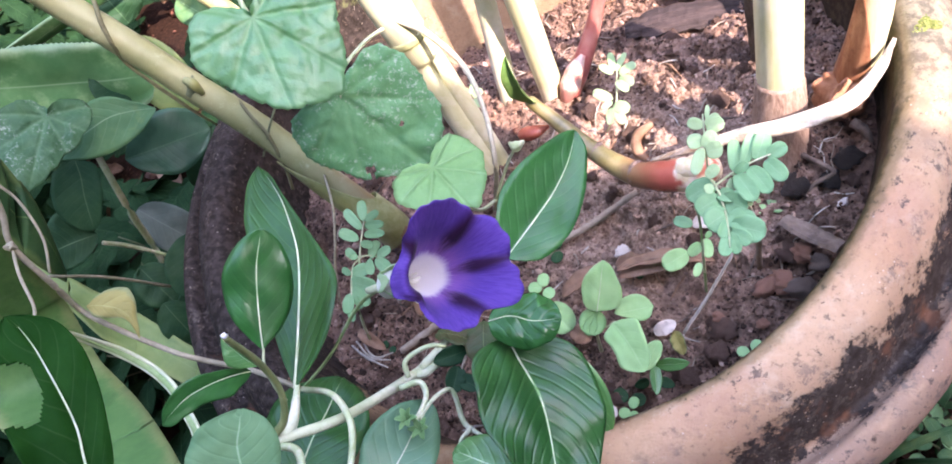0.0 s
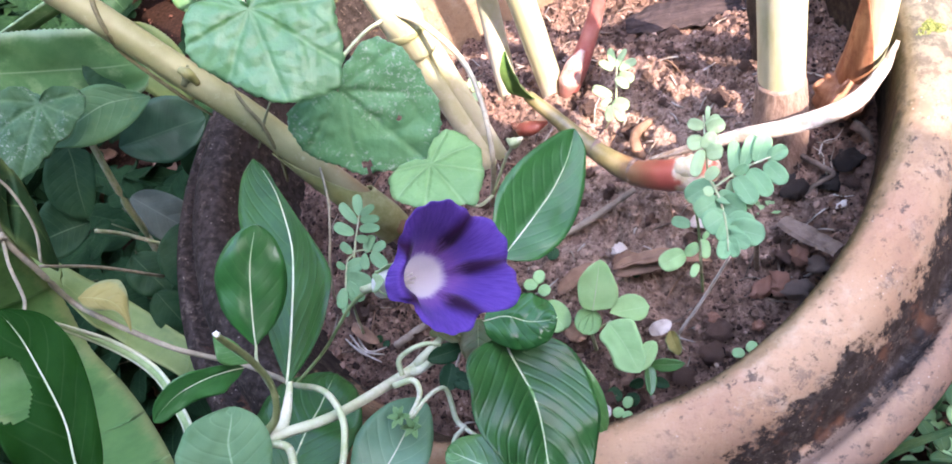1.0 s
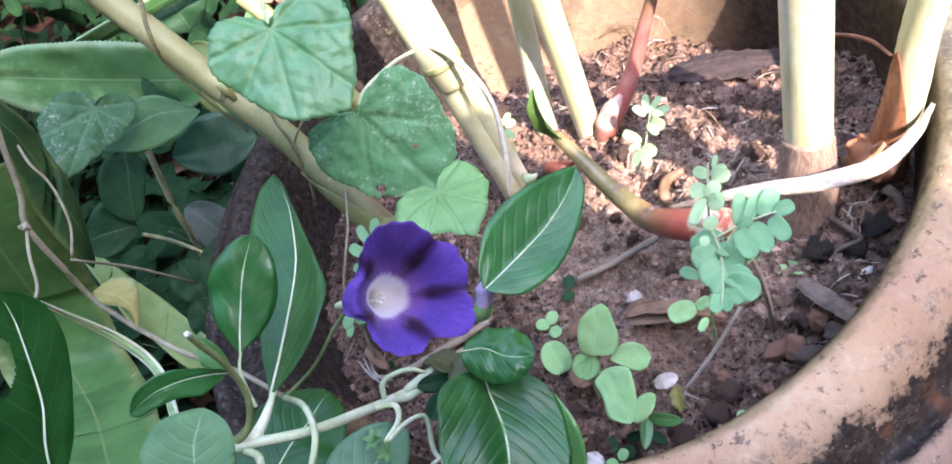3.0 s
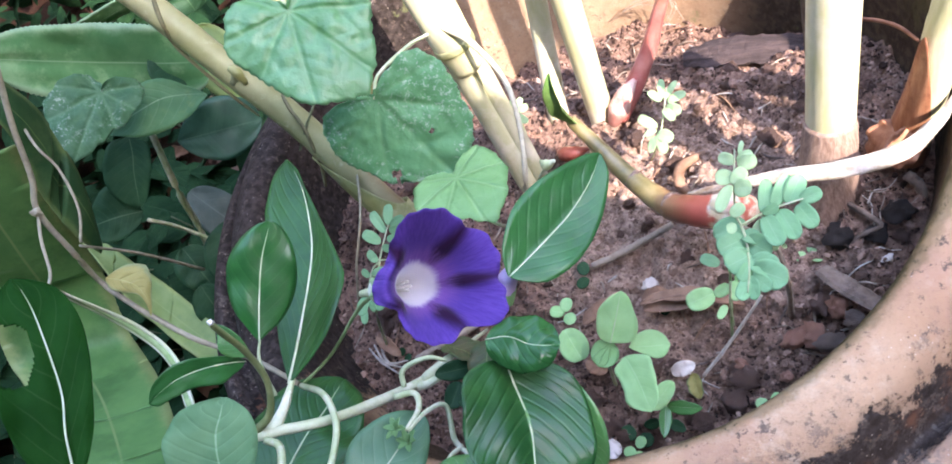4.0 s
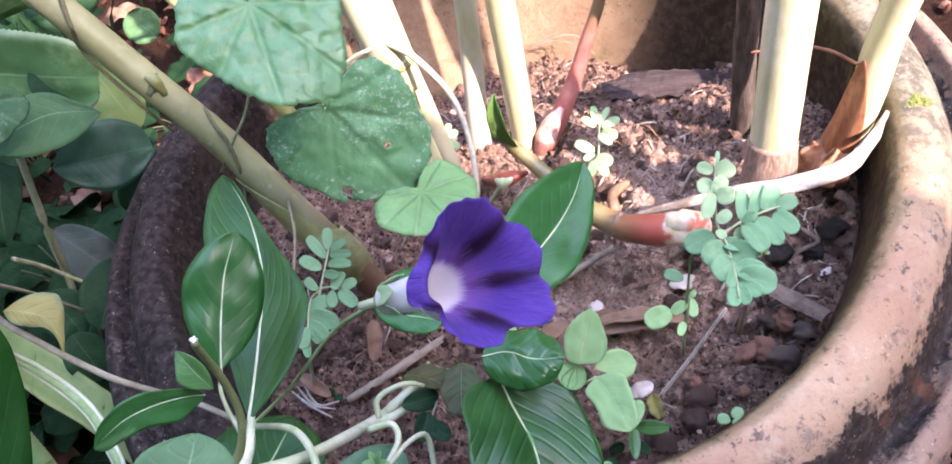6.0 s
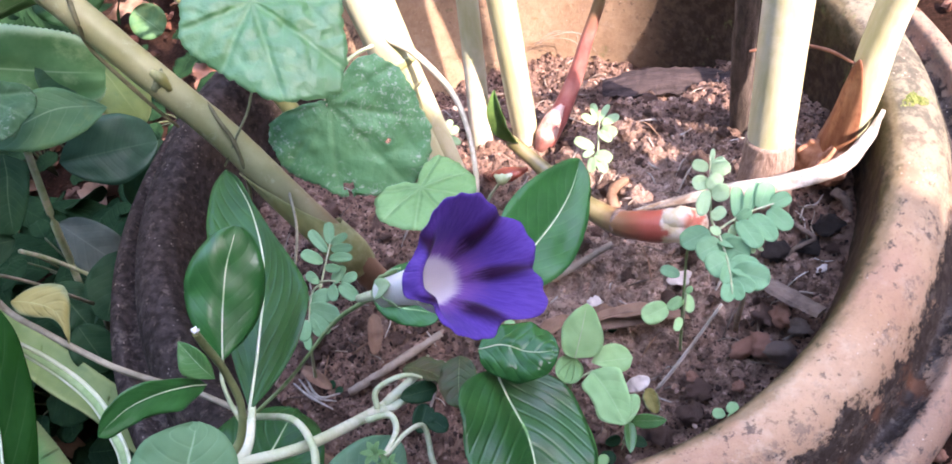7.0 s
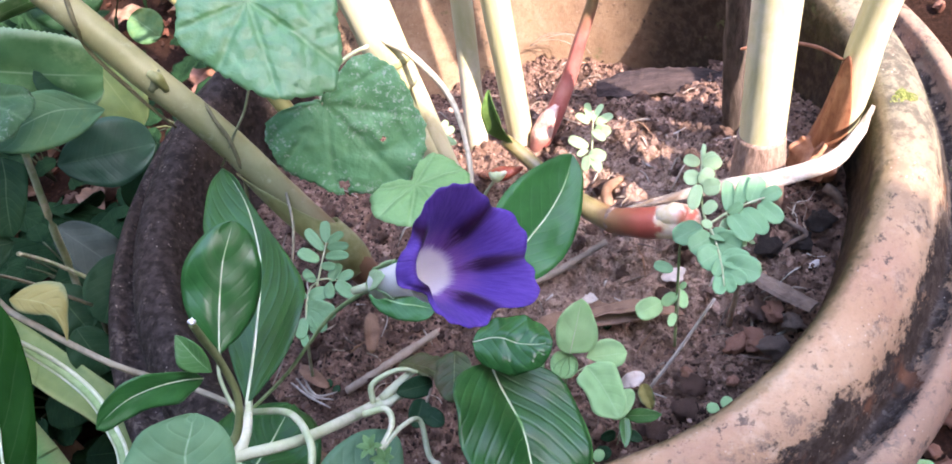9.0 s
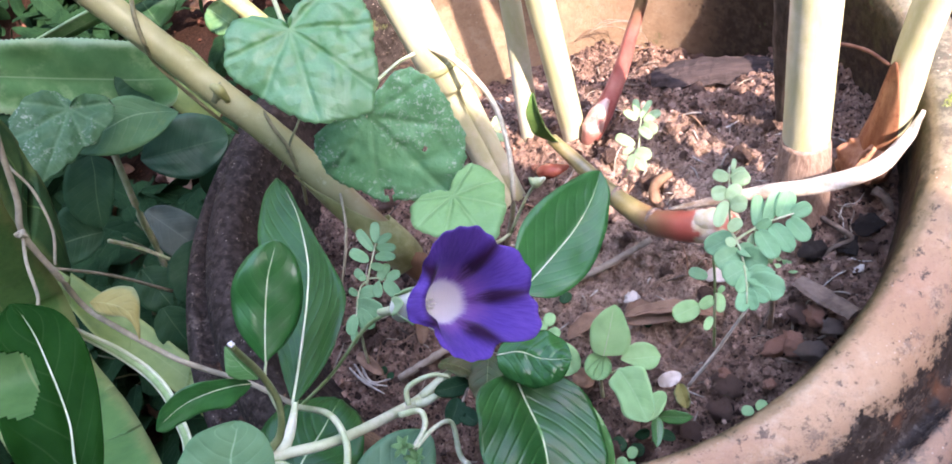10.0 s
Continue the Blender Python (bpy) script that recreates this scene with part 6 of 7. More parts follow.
leaflet(g, (-0.018, 0.249, 0.330), (-0.035, 0.239, 0.333), 0.0130)
leaflet(g, (-0.037, 0.239, 0.300), (-0.048, 0.243, 0.303), 0.0072)

g = seedling((-0.095, 0.393, 0.212), "sunlit seedling with rounded pale leaflets")
rachis(g, [(-0.101, 0.385, 0.215), (-0.084, 0.369, 0.262), (-0.080, 0.390, 0.268), (-0.078, 0.402, 0.271)], 0.0008)
leaflet(g, (-0.081, 0.400, 0.270), (-0.082, 0.417, 0.273), 0.0054, LEAFLET_PALE)
leaflet(g, (-0.079, 0.399, 0.270), (-0.070, 0.413, 0.273), 0.0047, LEAFLET_PALE)
leaflet(g, (-0.077, 0.396, 0.270), (-0.063, 0.400, 0.273), 0.0068, LEAFLET_PALE)
leaflet(g, (-0.078, 0.391, 0.270), (-0.066, 0.383, 0.273), 0.0086, LEAFLET_PALE)
leaflet(g, (-0.080, 0.390, 0.270), (-0.071, 0.376, 0.273), 0.0065, LEAFLET_PALE)
leaflet(g, (-0.082, 0.398, 0.270), (-0.091, 0.407, 0.273), 0.0061, LEAFLET_PALE)
leaflet(g, (-0.084, 0.374, 0.270), (-0.098, 0.383, 0.273), 0.0076, LEAFLET_PALE)
leaflet(g, (-0.085, 0.372, 0.270), (-0.092, 0.364, 0.273), 0.0058, LEAFLET_PALE)
leaflet(g, (-0.084, 0.368, 0.270), (-0.072, 0.358, 0.273), 0.0094, LEAFLET_PALE)
leaflet(g, (-0.083, 0.366, 0.270), (-0.077, 0.347, 0.273), 0.0072, LEAFLET_PALE)
leaflet(g, (-0.086, 0.366, 0.270), (-0.087, 0.349, 0.273), 0.0065, LEAFLET_PALE)

g = seedling((-0.308, 0.223, 0.222), "small seedling with pinnate leaflets beside the leaning cane")
part("stem", tube([(-0.308, 0.223, 0.222), (-0.285, 0.228, 0.285), (-0.262, 0.245, 0.327)], [0.0012, 0.0011, 0.0008], 6, 5), VINE, g)
rachis(g, [(-0.262, 0.245, 0.327), (-0.258, 0.255, 0.333), (-0.256, 0.270, 0.335)], 0.0008)
leaflet(g, (-0.258, 0.265, 0.333), (-0.272, 0.282, 0.336), 0.0068)
leaflet(g, (-0.257, 0.271, 0.333), (-0.259, 0.287, 0.336), 0.0068)
leaflet(g, (-0.256, 0.271, 0.333), (-0.244, 0.275, 0.336), 0.0054)
leaflet(g, (-0.256, 0.267, 0.333), (-0.239, 0.264, 0.336), 0.0061)
leaflet(g, (-0.256, 0.260, 0.333), (-0.238, 0.256, 0.336), 0.0061)
leaflet(g, (-0.260, 0.257, 0.333), (-0.275, 0.265, 0.336), 0.0076)
leaflet(g, (-0.258, 0.253, 0.333), (-0.246, 0.249, 0.336), 0.0054)
rachis(g, [(-0.264, 0.247, 0.326), (-0.256, 0.247, 0.326), (-0.249, 0.245, 0.325)], 0.0007)
leaflet(g, (-0.254, 0.245, 0.325), (-0.247, 0.256, 0.328), 0.0079)
leaflet(g, (-0.249, 0.245, 0.325), (-0.237, 0.248, 0.328), 0.0072)
leaflet(g, (-0.250, 0.244, 0.325), (-0.235, 0.230, 0.328), 0.0083)
leaflet(g, (-0.247, 0.243, 0.325), (-0.236, 0.234, 0.328), 0.0050)
leaflet(g, (-0.256, 0.244, 0.325), (-0.249, 0.231, 0.328), 0.0079)
leaflet(g, (-0.265, 0.247, 0.325), (-0.273, 0.254, 0.328), 0.0061)
leaflet(g, (-0.264, 0.248, 0.325), (-0.269, 0.247, 0.328), 0.0036)
rachis(g, [(-0.262, 0.245, 0.327), (-0.270, 0.242, 0.322), (-0.270, 0.224, 0.321), (-0.268, 0.210, 0.320)], 0.0007)
leaflet(g, (-0.271, 0.237, 0.320), (-0.255, 0.239, 0.323), 0.0094)
leaflet(g, (-0.272, 0.232, 0.320), (-0.248, 0.222, 0.323), 0.0119)
leaflet(g, (-0.270, 0.226, 0.320), (-0.253, 0.211, 0.323), 0.0094)
leaflet(g, (-0.272, 0.223, 0.320), (-0.269, 0.206, 0.323), 0.0083)
leaflet(g, (-0.269, 0.224, 0.320), (-0.259, 0.209, 0.323), 0.0054)
leaflet(g, (-0.272, 0.238, 0.320), (-0.278, 0.242, 0.323), 0.0050)
leaflet(g, (-0.270, 0.212, 0.320), (-0.265, 0.200, 0.323), 0.0050)

g = seedling((-0.211, 0.421, 0.214), "pale sunlit seedling at the foot of the canes")
rachis(g, [(-0.211, 0.421, 0.214), (-0.204, 0.414, 0.245), (-0.202, 0.411, 0.268), (-0.200, 0.402, 0.270)], 0.0008)
leaflet(g, (-0.202, 0.412, 0.270), (-0.209, 0.421, 0.273), 0.0055, LEAFLET_PALE)
leaflet(g, (-0.201, 0.413, 0.270), (-0.197, 0.423, 0.273), 0.0055, LEAFLET_PALE)
leaflet(g, (-0.200, 0.411, 0.270), (-0.190, 0.413, 0.273), 0.0062, LEAFLET_PALE)
leaflet(g, (-0.201, 0.407, 0.270), (-0.188, 0.395, 0.273), 0.0062, LEAFLET_PALE)
leaflet(g, (-0.202, 0.405, 0.270), (-0.198, 0.387, 0.273), 0.007, LEAFLET_PALE)
leaflet(g, (-0.204, 0.408, 0.270), (-0.211, 0.398, 0.273), 0.0054, LEAFLET_PALE)
leaflet(g, (-0.205, 0.412, 0.270), (-0.213, 0.413, 0.273), 0.0048, LEAFLET_PALE)
leaflet(g, (-0.200, 0.402, 0.270), (-0.191, 0.384, 0.273), 0.0055, LEAFLET_PALE)

g = seedling((-0.041, 0.235, 0.224), "tiny seedling with broad glossy leaves")
part("stem", tube([(-0.040, 0.234, 0.222), (-0.037, 0.232, 0.258), (-0.034, 0.238, 0.278)], [0.001, 0.0009, 0.0007], 6, 5), VINE, g)
leaflet(g, (-0.046, 0.239, 0.262), (-0.063, 0.230, 0.265), 0.0130, SEEDLING)
leaflet(g, (-0.046, 0.237, 0.262), (-0.036, 0.242, 0.265), 0.0072, SEEDLING)
leaflet(g, (-0.033, 0.247, 0.262), (-0.033, 0.231, 0.265), 0.0068, SEEDLING)
leaflet(g, (-0.033, 0.247, 0.262), (-0.029, 0.250, 0.265), 0.0036, SEEDLING)
leaflet(g, (-0.039, 0.230, 0.262), (-0.043, 0.219, 0.265), 0.0050, SEEDLING)

g = seedling((-0.119, 0.201, 0.222), "seedling with four soft rounded light-green leaves")
hub = (-0.109, 0.187, 0.277)
part("stem", tube([(-0.119, 0.192, 0.222), (-0.115, 0.191, 0.247), hub], [0.0015, 0.0013, 0.001], 8, 4), VINE, g)
blade("leaf", (-0.105, 0.195, 0.289), (-0.093, 0.218, 0.314), (-0.125, 0.214, 0.313), 0.0275, SEEDLING, g, 0.42, 0.55, 0.02, 0.05, 0.01, seed=1, rib=0.0003, label="soft light-green leaf",
      edges=([(0.46, -0.009)], [(0.04, 0.18), (0.29, 0.289), (0.56, 0.31), (0.83, 0.183)], [(0.11, -0.311), (0.29, -0.404), (0.53, -0.374), (0.77, -0.244), (0.94, -0.121)]))
blade("leaf", (-0.096, 0.196, 0.279), (-0.071, 0.199, 0.275), (-0.084, 0.229, 0.290), 0.021, SEEDLING, g, 0.5, 0.45, 0.02, 0.1, 0.01, seed=2,
      edges=([(0.49, -0.013)], [(0.2, 0.281), (0.56, 0.39), (0.88, 0.239)], [(0.31, -0.178), (0.66, -0.317), (0.88, -0.233)]))
blade("leaf", (-0.095, 0.185, 0.291), (-0.078, 0.151, 0.290), (-0.061, 0.185, 0.303), 0.031, SEEDLING, g, 0.45, 0.4, 0.02, 0.08, 0.01, seed=3,
      edges=([(0.5, 0.037)], [(0.09, 0.214), (0.26, 0.402), (0.48, 0.365), (0.74, 0.281), (0.92, 0.179)], [(0.07, -0.243), (0.29, -0.249), (0.5, -0.255), (0.7, -0.302), (0.86, -0.183)]))
blade("leaf", (-0.105, 0.198, 0.283), (-0.113, 0.181, 0.286), (-0.106, 0.162, 0.283), 0.0145, HEART_YOUNG, g, 0.42, 0.4, 0.02, 0.08, 0.01, seed=4, nu=12, nv=4,
      edges=([(0.5, -0.057)], [(0.12, 0.269), (0.47, 0.432), (0.85, 0.307)], [(0.13, -0.365), (0.52, -0.486), (0.89, -0.309)]))
blade("leaf", (-0.138, 0.208, 0.283), (-0.128, 0.191, 0.272), (-0.121, 0.204, 0.276), 0.019, SEEDLING, g, 0.45, 0.4, 0.02, 0.08, 0.01, seed=5)
blade("leaf", (-0.084, 0.161, 0.263), (-0.071, 0.178, 0.267), (-0.078, 0.172, 0.265), 0.013, SEEDLING, g, 0.5, 0.5, 0.02, 0.08, 0.01, seed=6, nu=12, nv=4)
part("stalk", tube([hub, (-0.102, 0.189, 0.276), (-0.096, 0.192, 0.276)], [0.0007, 0.0007, 0.0006], 6, 4), VINE, g)

g = seedling((-0.088, 0.161, 0.224), "small seedling with narrow pointed leaves near the rim")
part("stem", tube([(-0.088, 0.157, 0.222), (-0.082, 0.163, 0.236), (-0.078, 0.167, 0.253)], [0.0013, 0.0011, 0.0009], 8, 4), VINE, g)
blade("leaf", (-0.077, 0.167, 0.253), (-0.055, 0.165, 0.255), (-0.067, 0.162, 0.250), 0.0095, GLOSSY_YOUNG, g, 0.5, 0.7, 0.03, 0.2, seed=1, nu=10, nv=4)
blade("leaf", (-0.078, 0.167, 0.253), (-0.079, 0.147, 0.252), (-0.073, 0.158, 0.249), 0.0085, GLOSSY_YOUNG, g, 0.5, 0.7, 0.03, 0.2, seed=2, nu=10, nv=4)
blade("leaf", (-0.079, 0.162, 0.236), (-0.069, 0.158, 0.233), (-0.074, 0.156, 0.233), 0.0075, WEED, g, 0.5, 0.7, 0.03, 0.2, seed=3, nu=10, nv=4)
blade("leaf", (-0.085, 0.162, 0.237), (-0.095, 0.159, 0.238), (-0.092, 0.158, 0.236), 0.0075, WEED, g, 0.5, 0.7, 0.03, 0.2, seed=4, nu=10, nv=4)

for k, (spot, reach) in enumerate((((-0.101, 0.151, 0.232), 0.012), ((0.011, 0.276, 0.236), 0.0095), ((-0.144, 0.276, 0.228), 0.012), ((-0.159, 0.247, 0.226), 0.012), ((-0.082, 0.248, 0.226), 0.008), ((-0.099, 0.144, 0.236), 0.009), ((-0.292, 0.217, 0.224), 0.008), ((-0.018, 0.176, 0.230), 0.009))):
    g = seedling(spot, "tiny seedling with a pair of round leaves")
    q = Vector(spot)
    for s in range(2 + k % 2):
        w = s * 2.4 + k
        d = Vector((math.cos(w), math.sin(w), 0.15))
        blade("leaf", q + d * 0.001, q + d * reach, q + Vector((-d.y, d.x, 0)), reach * 0.8, (WEED, SEEDLING)[k % 2], g, 0.45, 0.4, 0.03, 0.1, seed=s + k, nu=8, nv=3)

# ---- litter on the soil ----
log = thing("bark_strip", (-0.026, 0.499, 0.190), "flat strip of dead brown bark with a split edge", "bark")
bm = bmesh.new()
p0, p1 = Vector((-0.076, 0.490, 0.200)), Vector((0.050, 0.478, 0.200))
d = (p1 - p0)
w = Vector((-d.y, d.x, 0)).normalized()
rnd = random.Random(5)
rows = []
for i in range(31):
    f = i / 30
    c = p0 + d * f
    c.z = 0.212 + 0.004 * math.sin(f * 5)
    half = 0.0155 * (0.55 + 0.45 * min(f * 5, 1)) * rnd.uniform(0.9, 1.06)
    notch = 0.3 if 0.62 < f < 0.66 else 1.0
    rows.append([bm.verts.new(c - w * half * notch + Vector((0, 0, 0.0))), bm.verts.new(c - w * half * 0.5 + Vector((0, 0, 0.004))), bm.verts.new(c + w * half * 0.2 + Vector((0, 0, 0.0055 + rnd.uniform(-0.0006, 0.0006)))), bm.verts.new(c + w * half + Vector((0, 0, 0.001))), bm.verts.new(c + w * half * 0.9 + Vector((0, 0, -0.004))), bm.verts.new(c - w * half * 0.9 * notch + Vector((0, 0, -0.004)))])
for i in range(30):
    for j in range(6):
        bm.faces.new((rows[i][j], rows[i + 1][j], rows[i + 1][(j + 1) % 6], rows[i][(j + 1) % 6]))
bm.faces.new(rows[0][::-1])
bm.faces.new(rows[-1])
part("strip", bm, BARK, log, smooth=False)


def twig(points, radii, material=None, label="dry thin twig lying on the soil", name="twig", rough=0.12, sides=7):
    ob = part(name, tube(points, radii, sides, 6, rough), material or TWIG)
    return tagged(ob, label, "twig", "twigs and roots on the soil")


twig([(-0.060, 0.198, 0.222), (-0.039, 0.210, 0.249), (-0.015, 0.221, 0.291)], [0.0012, 0.0012, 0.0009], PALE_TWIG, "straight pale grey twig leaning on the soil")
twig([(-0.141, 0.285, 0.226), (-0.115, 0.295, 0.228), (-0.079, 0.310, 0.235)], [0.0026, 0.003, 0.0022], TWIG, "knotted brown twig lying on the soil")
twig([(-0.278, 0.213, 0.226), (-0.256, 0.222, 0.232), (-0.234, 0.235, 0.232), (-0.209, 0.252, 0.230)], [0.0032, 0.003, 0.0034, 0.0024], TWIG, "knotted brown twig lying on the soil")
twig([(-0.010, 0.369, 0.218), (0.003, 0.376, 0.222), (0.018, 0.382, 0.226)], [0.0024, 0.0026, 0.0022], WOOD)
twig([(-0.055, 0.441, 0.200), (-0.068, 0.439, 0.200), (-0.076, 0.435, 0.200)], [0.001, 0.0013, 0.0009], PAPER, "pale broken straw on the soil")
twig([(-0.025, 0.406, 0.208), (-0.016, 0.413, 0.212), (-0.010, 0.418, 0.214)], [0.0012, 0.001, 0.0007], PAPER, "pale broken straw on the soil")
twig([(-0.117, 0.406, 0.210), (-0.107, 0.407, 0.214), (-0.099, 0.415, 0.212)], [0.001, 0.001, 0.0008], PAPER, "pale broken straw on the soil")
twig([(-0.071, 0.345, 0.222), (-0.076, 0.351, 0.230), (-0.074, 0.366, 0.228), (-0.057, 0.383, 0.220), (-0.049, 0.393, 0.216)], [0.0032, 0.0045, 0.004, 0.003, 0.0008], DRY_LEAF, "curled dry brown leaf stalk")
twig([(0.072, 0.314, 0.262), (0.078, 0.307, 0.260), (0.079, 0.298, 0.250), (0.070, 0.287, 0.244), (0.067, 0.276, 0.240)], [0.0036, 0.0034, 0.0028, 0.002, 0.0015], WOOD, "thick bare root in the soil", "root")
twig([(0.034, 0.301, 0.260), (0.047, 0.291, 0.256), (0.054, 0.284, 0.252), (0.041, 0.280, 0.248), (0.033, 0.273, 0.242)], [0.002, 0.002, 0.0018, 0.0016, 0.0008], WOOD, "crooked bare root in the soil", "root")
twig([(0.037, 0.272, 0.238), (0.048, 0.270, 0.239), (0.055, 0.267, 0.240)], [0.0006, 0.0007, 0.0006], TWIG, "fine root fibre on the soil", "root")
for k in range(5):
    twig([(-0.138, 0.575, 0.200), Vector((-0.120, 0.575, 0.205)) + Vector((0.004 * math.sin(k * 7), 0.005 * math.sin(k * 3), 0.002 * k)), Vector((-0.100, 0.564, 0.205)) + Vector((0.004 * k, -0.007 * math.sin(k * 5), 0.002 + 0.002 * k)), Vector((-0.091, 0.546, 0.200)) + Vector((0.012 * math.sin(k * 4), 0.006 * math.cos(k * 9), 0))], [0.0003, 0.0003, 0.0003, 0.0002], TWIG, "pale arching root fibre", "root", 0.3, 5)
rnd = random.Random(13)
knot = Vector((0.050, 0.268, 0.240))
for k in range(30):
    a, r = rnd.uniform(0, 6.28), 0.038 * math.sqrt(rnd.random())
    x, y = knot.x + r * math.cos(a), knot.y + r * math.sin(a)
    l = rnd.uniform(0.014, 0.034)
    pts = []
    for s in range(4):
        if math.hypot(x - PX, y - PY) < 0.237:
            pts.append((x, y, soil_height(x, y) + 0.001 + 0.004 * rnd.random()))
        a += rnd.uniform(-0.9, 0.9)
        x, y = x + math.cos(a) * l / 3, y + math.sin(a) * l / 3
    if len(pts) > 2:
        twig(pts, [0.0006, 0.0004, 0.0002], (PALE_TWIG, TWIG, WOOD)[k % 3], "fine tangled root fibre on the soil", "root", sides=5)
rnd = random.Random(11)
for k in range(250):
    w, r = rnd.uniform(0, 2 * math.pi), 0.23 * math.sqrt(rnd.random())
    x, y = PX + r * math.cos(w), PY + r * math.sin(w)
    a, l = rnd.uniform(0, math.pi), rnd.uniform(0.008, 0.03)
    pts = []
    for s in (-1, 0, 1):
        xx = x + math.cos(a) * l * s / 2 + rnd.uniform(-1, 1) * l * 0.12
        yy = y + math.sin(a) * l * s / 2 + rnd.uniform(-1, 1) * l * 0.12
        if math.hypot(xx - PX, yy - PY) > 0.236:
            xx, yy = x, y
        pts.append((xx, yy, soil_height(xx, yy) + 0.0012 + (0.003 * rnd.random() if s == 0 else 0)))
    if (Vector(pts[0]) - Vector(pts[2])).length > 0.004:
        twig(pts, [0.0004, rnd.uniform(0.0004, 0.0011), 0.0003], (TWIG, PAPER, WOOD, DRY_LEAF)[k % 4], ("thin dry root fibre on the soil", "bit of pale straw on the soil", "bit of brown twig on the soil", "shred of dry leaf on the soil")[k % 4], sides=5)


def dry_leaf(base, tip, side, width, material=None, label="dry brown leaf scrap curled on the soil", seed=0, bend=0.12, fold=0.5):
    ob = blade("dry_leaf", base, tip, side, width, material or DRY_LEAF, None, 0.5, 0.5, bend, fold, 0.08, seed=seed, nu=16, nv=4)
    return tagged(ob, label, "dry leaf", "dry leaves")


dry_leaf((-0.100, 0.244, 0.232), (-0.055, 0.247, 0.232), (-0.083, 0.235, 0.230), 0.011, seed=1, label="long brown dry leaf folded on the soil")
dry_leaf((-0.101, 0.248, 0.234), (-0.031, 0.245, 0.229), (-0.081, 0.256, 0.230), 0.012, seed=2)
dry_leaf((-0.113, 0.255, 0.230), (-0.144, 0.236, 0.229), (-0.131, 0.253, 0.230), 0.012, seed=3)
dry_leaf((-0.101, 0.252, 0.232), (-0.081, 0.256, 0.230), (-0.094, 0.261, 0.230), 0.011, DRY_LEAF, "pale dry leaf scrap on the soil", seed=4)
dry_leaf((-0.291, 0.215, 0.230), (-0.316, 0.233, 0.232), (-0.305, 0.214, 0.230), 0.01, seed=5)
dry_leaf((-0.256, 0.234, 0.240), (-0.258, 0.266, 0.245), (-0.251, 0.253, 0.240), 0.011, seed=6)
dry_leaf((-0.044, 0.277, 0.230), (-0.021, 0.275, 0.230), (-0.036, 0.270, 0.230), 0.012, CHIP, "pale pinkish dry leaf scrap", seed=7, fold=0.1)
dry_leaf((-0.125, 0.201, 0.225), (-0.139, 0.209, 0.228), (-0.134, 0.197, 0.225), 0.014, seed=8)
chip = dry_leaf((-0.079, 0.197, 0.232), (-0.063, 0.201, 0.236), (-0.071, 0.191, 0.230), 0.01, CHIP, "whitish shed petal lying on the soil", seed=9, fold=0.2)
dry_leaf((-0.065, 0.197, 0.230), (-0.061, 0.180, 0.228), (-0.058, 0.189, 0.230), 0.01, YELLOW, "yellowed shed petal on the soil", seed=10)
dry_leaf((-0.117, 0.137, 0.245), (-0.108, 0.145, 0.245), (-0.113, 0.147, 0.245), 0.013, CHIP, "white shed petal beside the rim", seed=11, fold=0.1)
for k in range(3):
    twig([Vector((-0.325, 0.224, 0.226)) + Vector((0.004 * k, 0.003 * k, 0)), Vector((-0.306, 0.209, 0.232)) + Vector((0.003 * k, 0, 0)), Vector((-0.289, 0.200, 0.228)) + Vector((0.002 * k, 0.006 * k, 0))], [0.0006, 0.0012, 0.0005], PAPER, "bit of pale straw on the soil")

# stones and clods that can be told apart
SHAPES = [mesh_of("stone", lump(1.0, 20 + k, 0.7, 3), STONE) for k in range(6)]
CLODS = [mesh_of("clod", lump(1.0, 40 + k, 0.75, 3), CLOD) for k in range(6)]


def stone(place, radius, k=0, clod=False, material=None, label="", squash=1.0):
    """A loose stone bedded a little in the soil."""
    me = (CLODS if clod else SHAPES)[k % 6]
    ob = new("soil_clod" if clod else "stone", me)
    ob.location = Vector(place) + Vector((0, 0, radius * 0.3))
    ob.scale = (radius, radius, radius * squash)
    ob.rotation_euler = (0.3 * math.sin(k * 3.7), 0.3 * math.cos(k * 2.3), k * 1.9)
    if material is not None:
        ob.material_slots[0].link = "OBJECT"
        ob.material_slots[0].material = material
    return tagged(ob, label or ("dark crumbly soil clod on the soil" if clod else "small reddish-brown stone on the soil"), "clod" if clod else "stone", "clods on the soil" if clod else "stones on the soil")


BLACK_CLOD = plain_material("charcoal_clod", (0.028, 0.022, 0.02), (0.08, 0.06, 0.052), 0.85, 90, 1.0, 0.003)
RED_STONE = plain_material("brick_stone", (0.3, 0.13, 0.09), (0.42, 0.22, 0.15), 0.85, 120, 0.8, 0.002)
WHITE_STONE = plain_material("pale_stone", (0.55, 0.47, 0.42), (0.68, 0.6, 0.54), 0.7, 90, 0.5)
GREY_STONE = plain_material("grey_brown_stone", (0.2, 0.14, 0.115), (0.31, 0.235, 0.195), 0.9, 120, 1.0, 0.003)
stone((0.020, 0.211, 0.236), 0.0083, 0, material=GREY_STONE, label="rough brown stone beside the rim")
stone((0.009, 0.220, 0.230), 0.0085, 1, material=RED_STONE, squash=0.6)
stone((-0.002, 0.219, 0.228), 0.0068, 2, material=RED_STONE)
stone((-0.036, 0.205, 0.222), 0.0043, 3, material=RED_STONE, label="small brick-red stone on the soil")
stone((-0.041, 0.203, 0.222), 0.0030, 4)
stone((-0.008, 0.194, 0.228), 0.0037, 5, material=RED_STONE, squash=0.6)
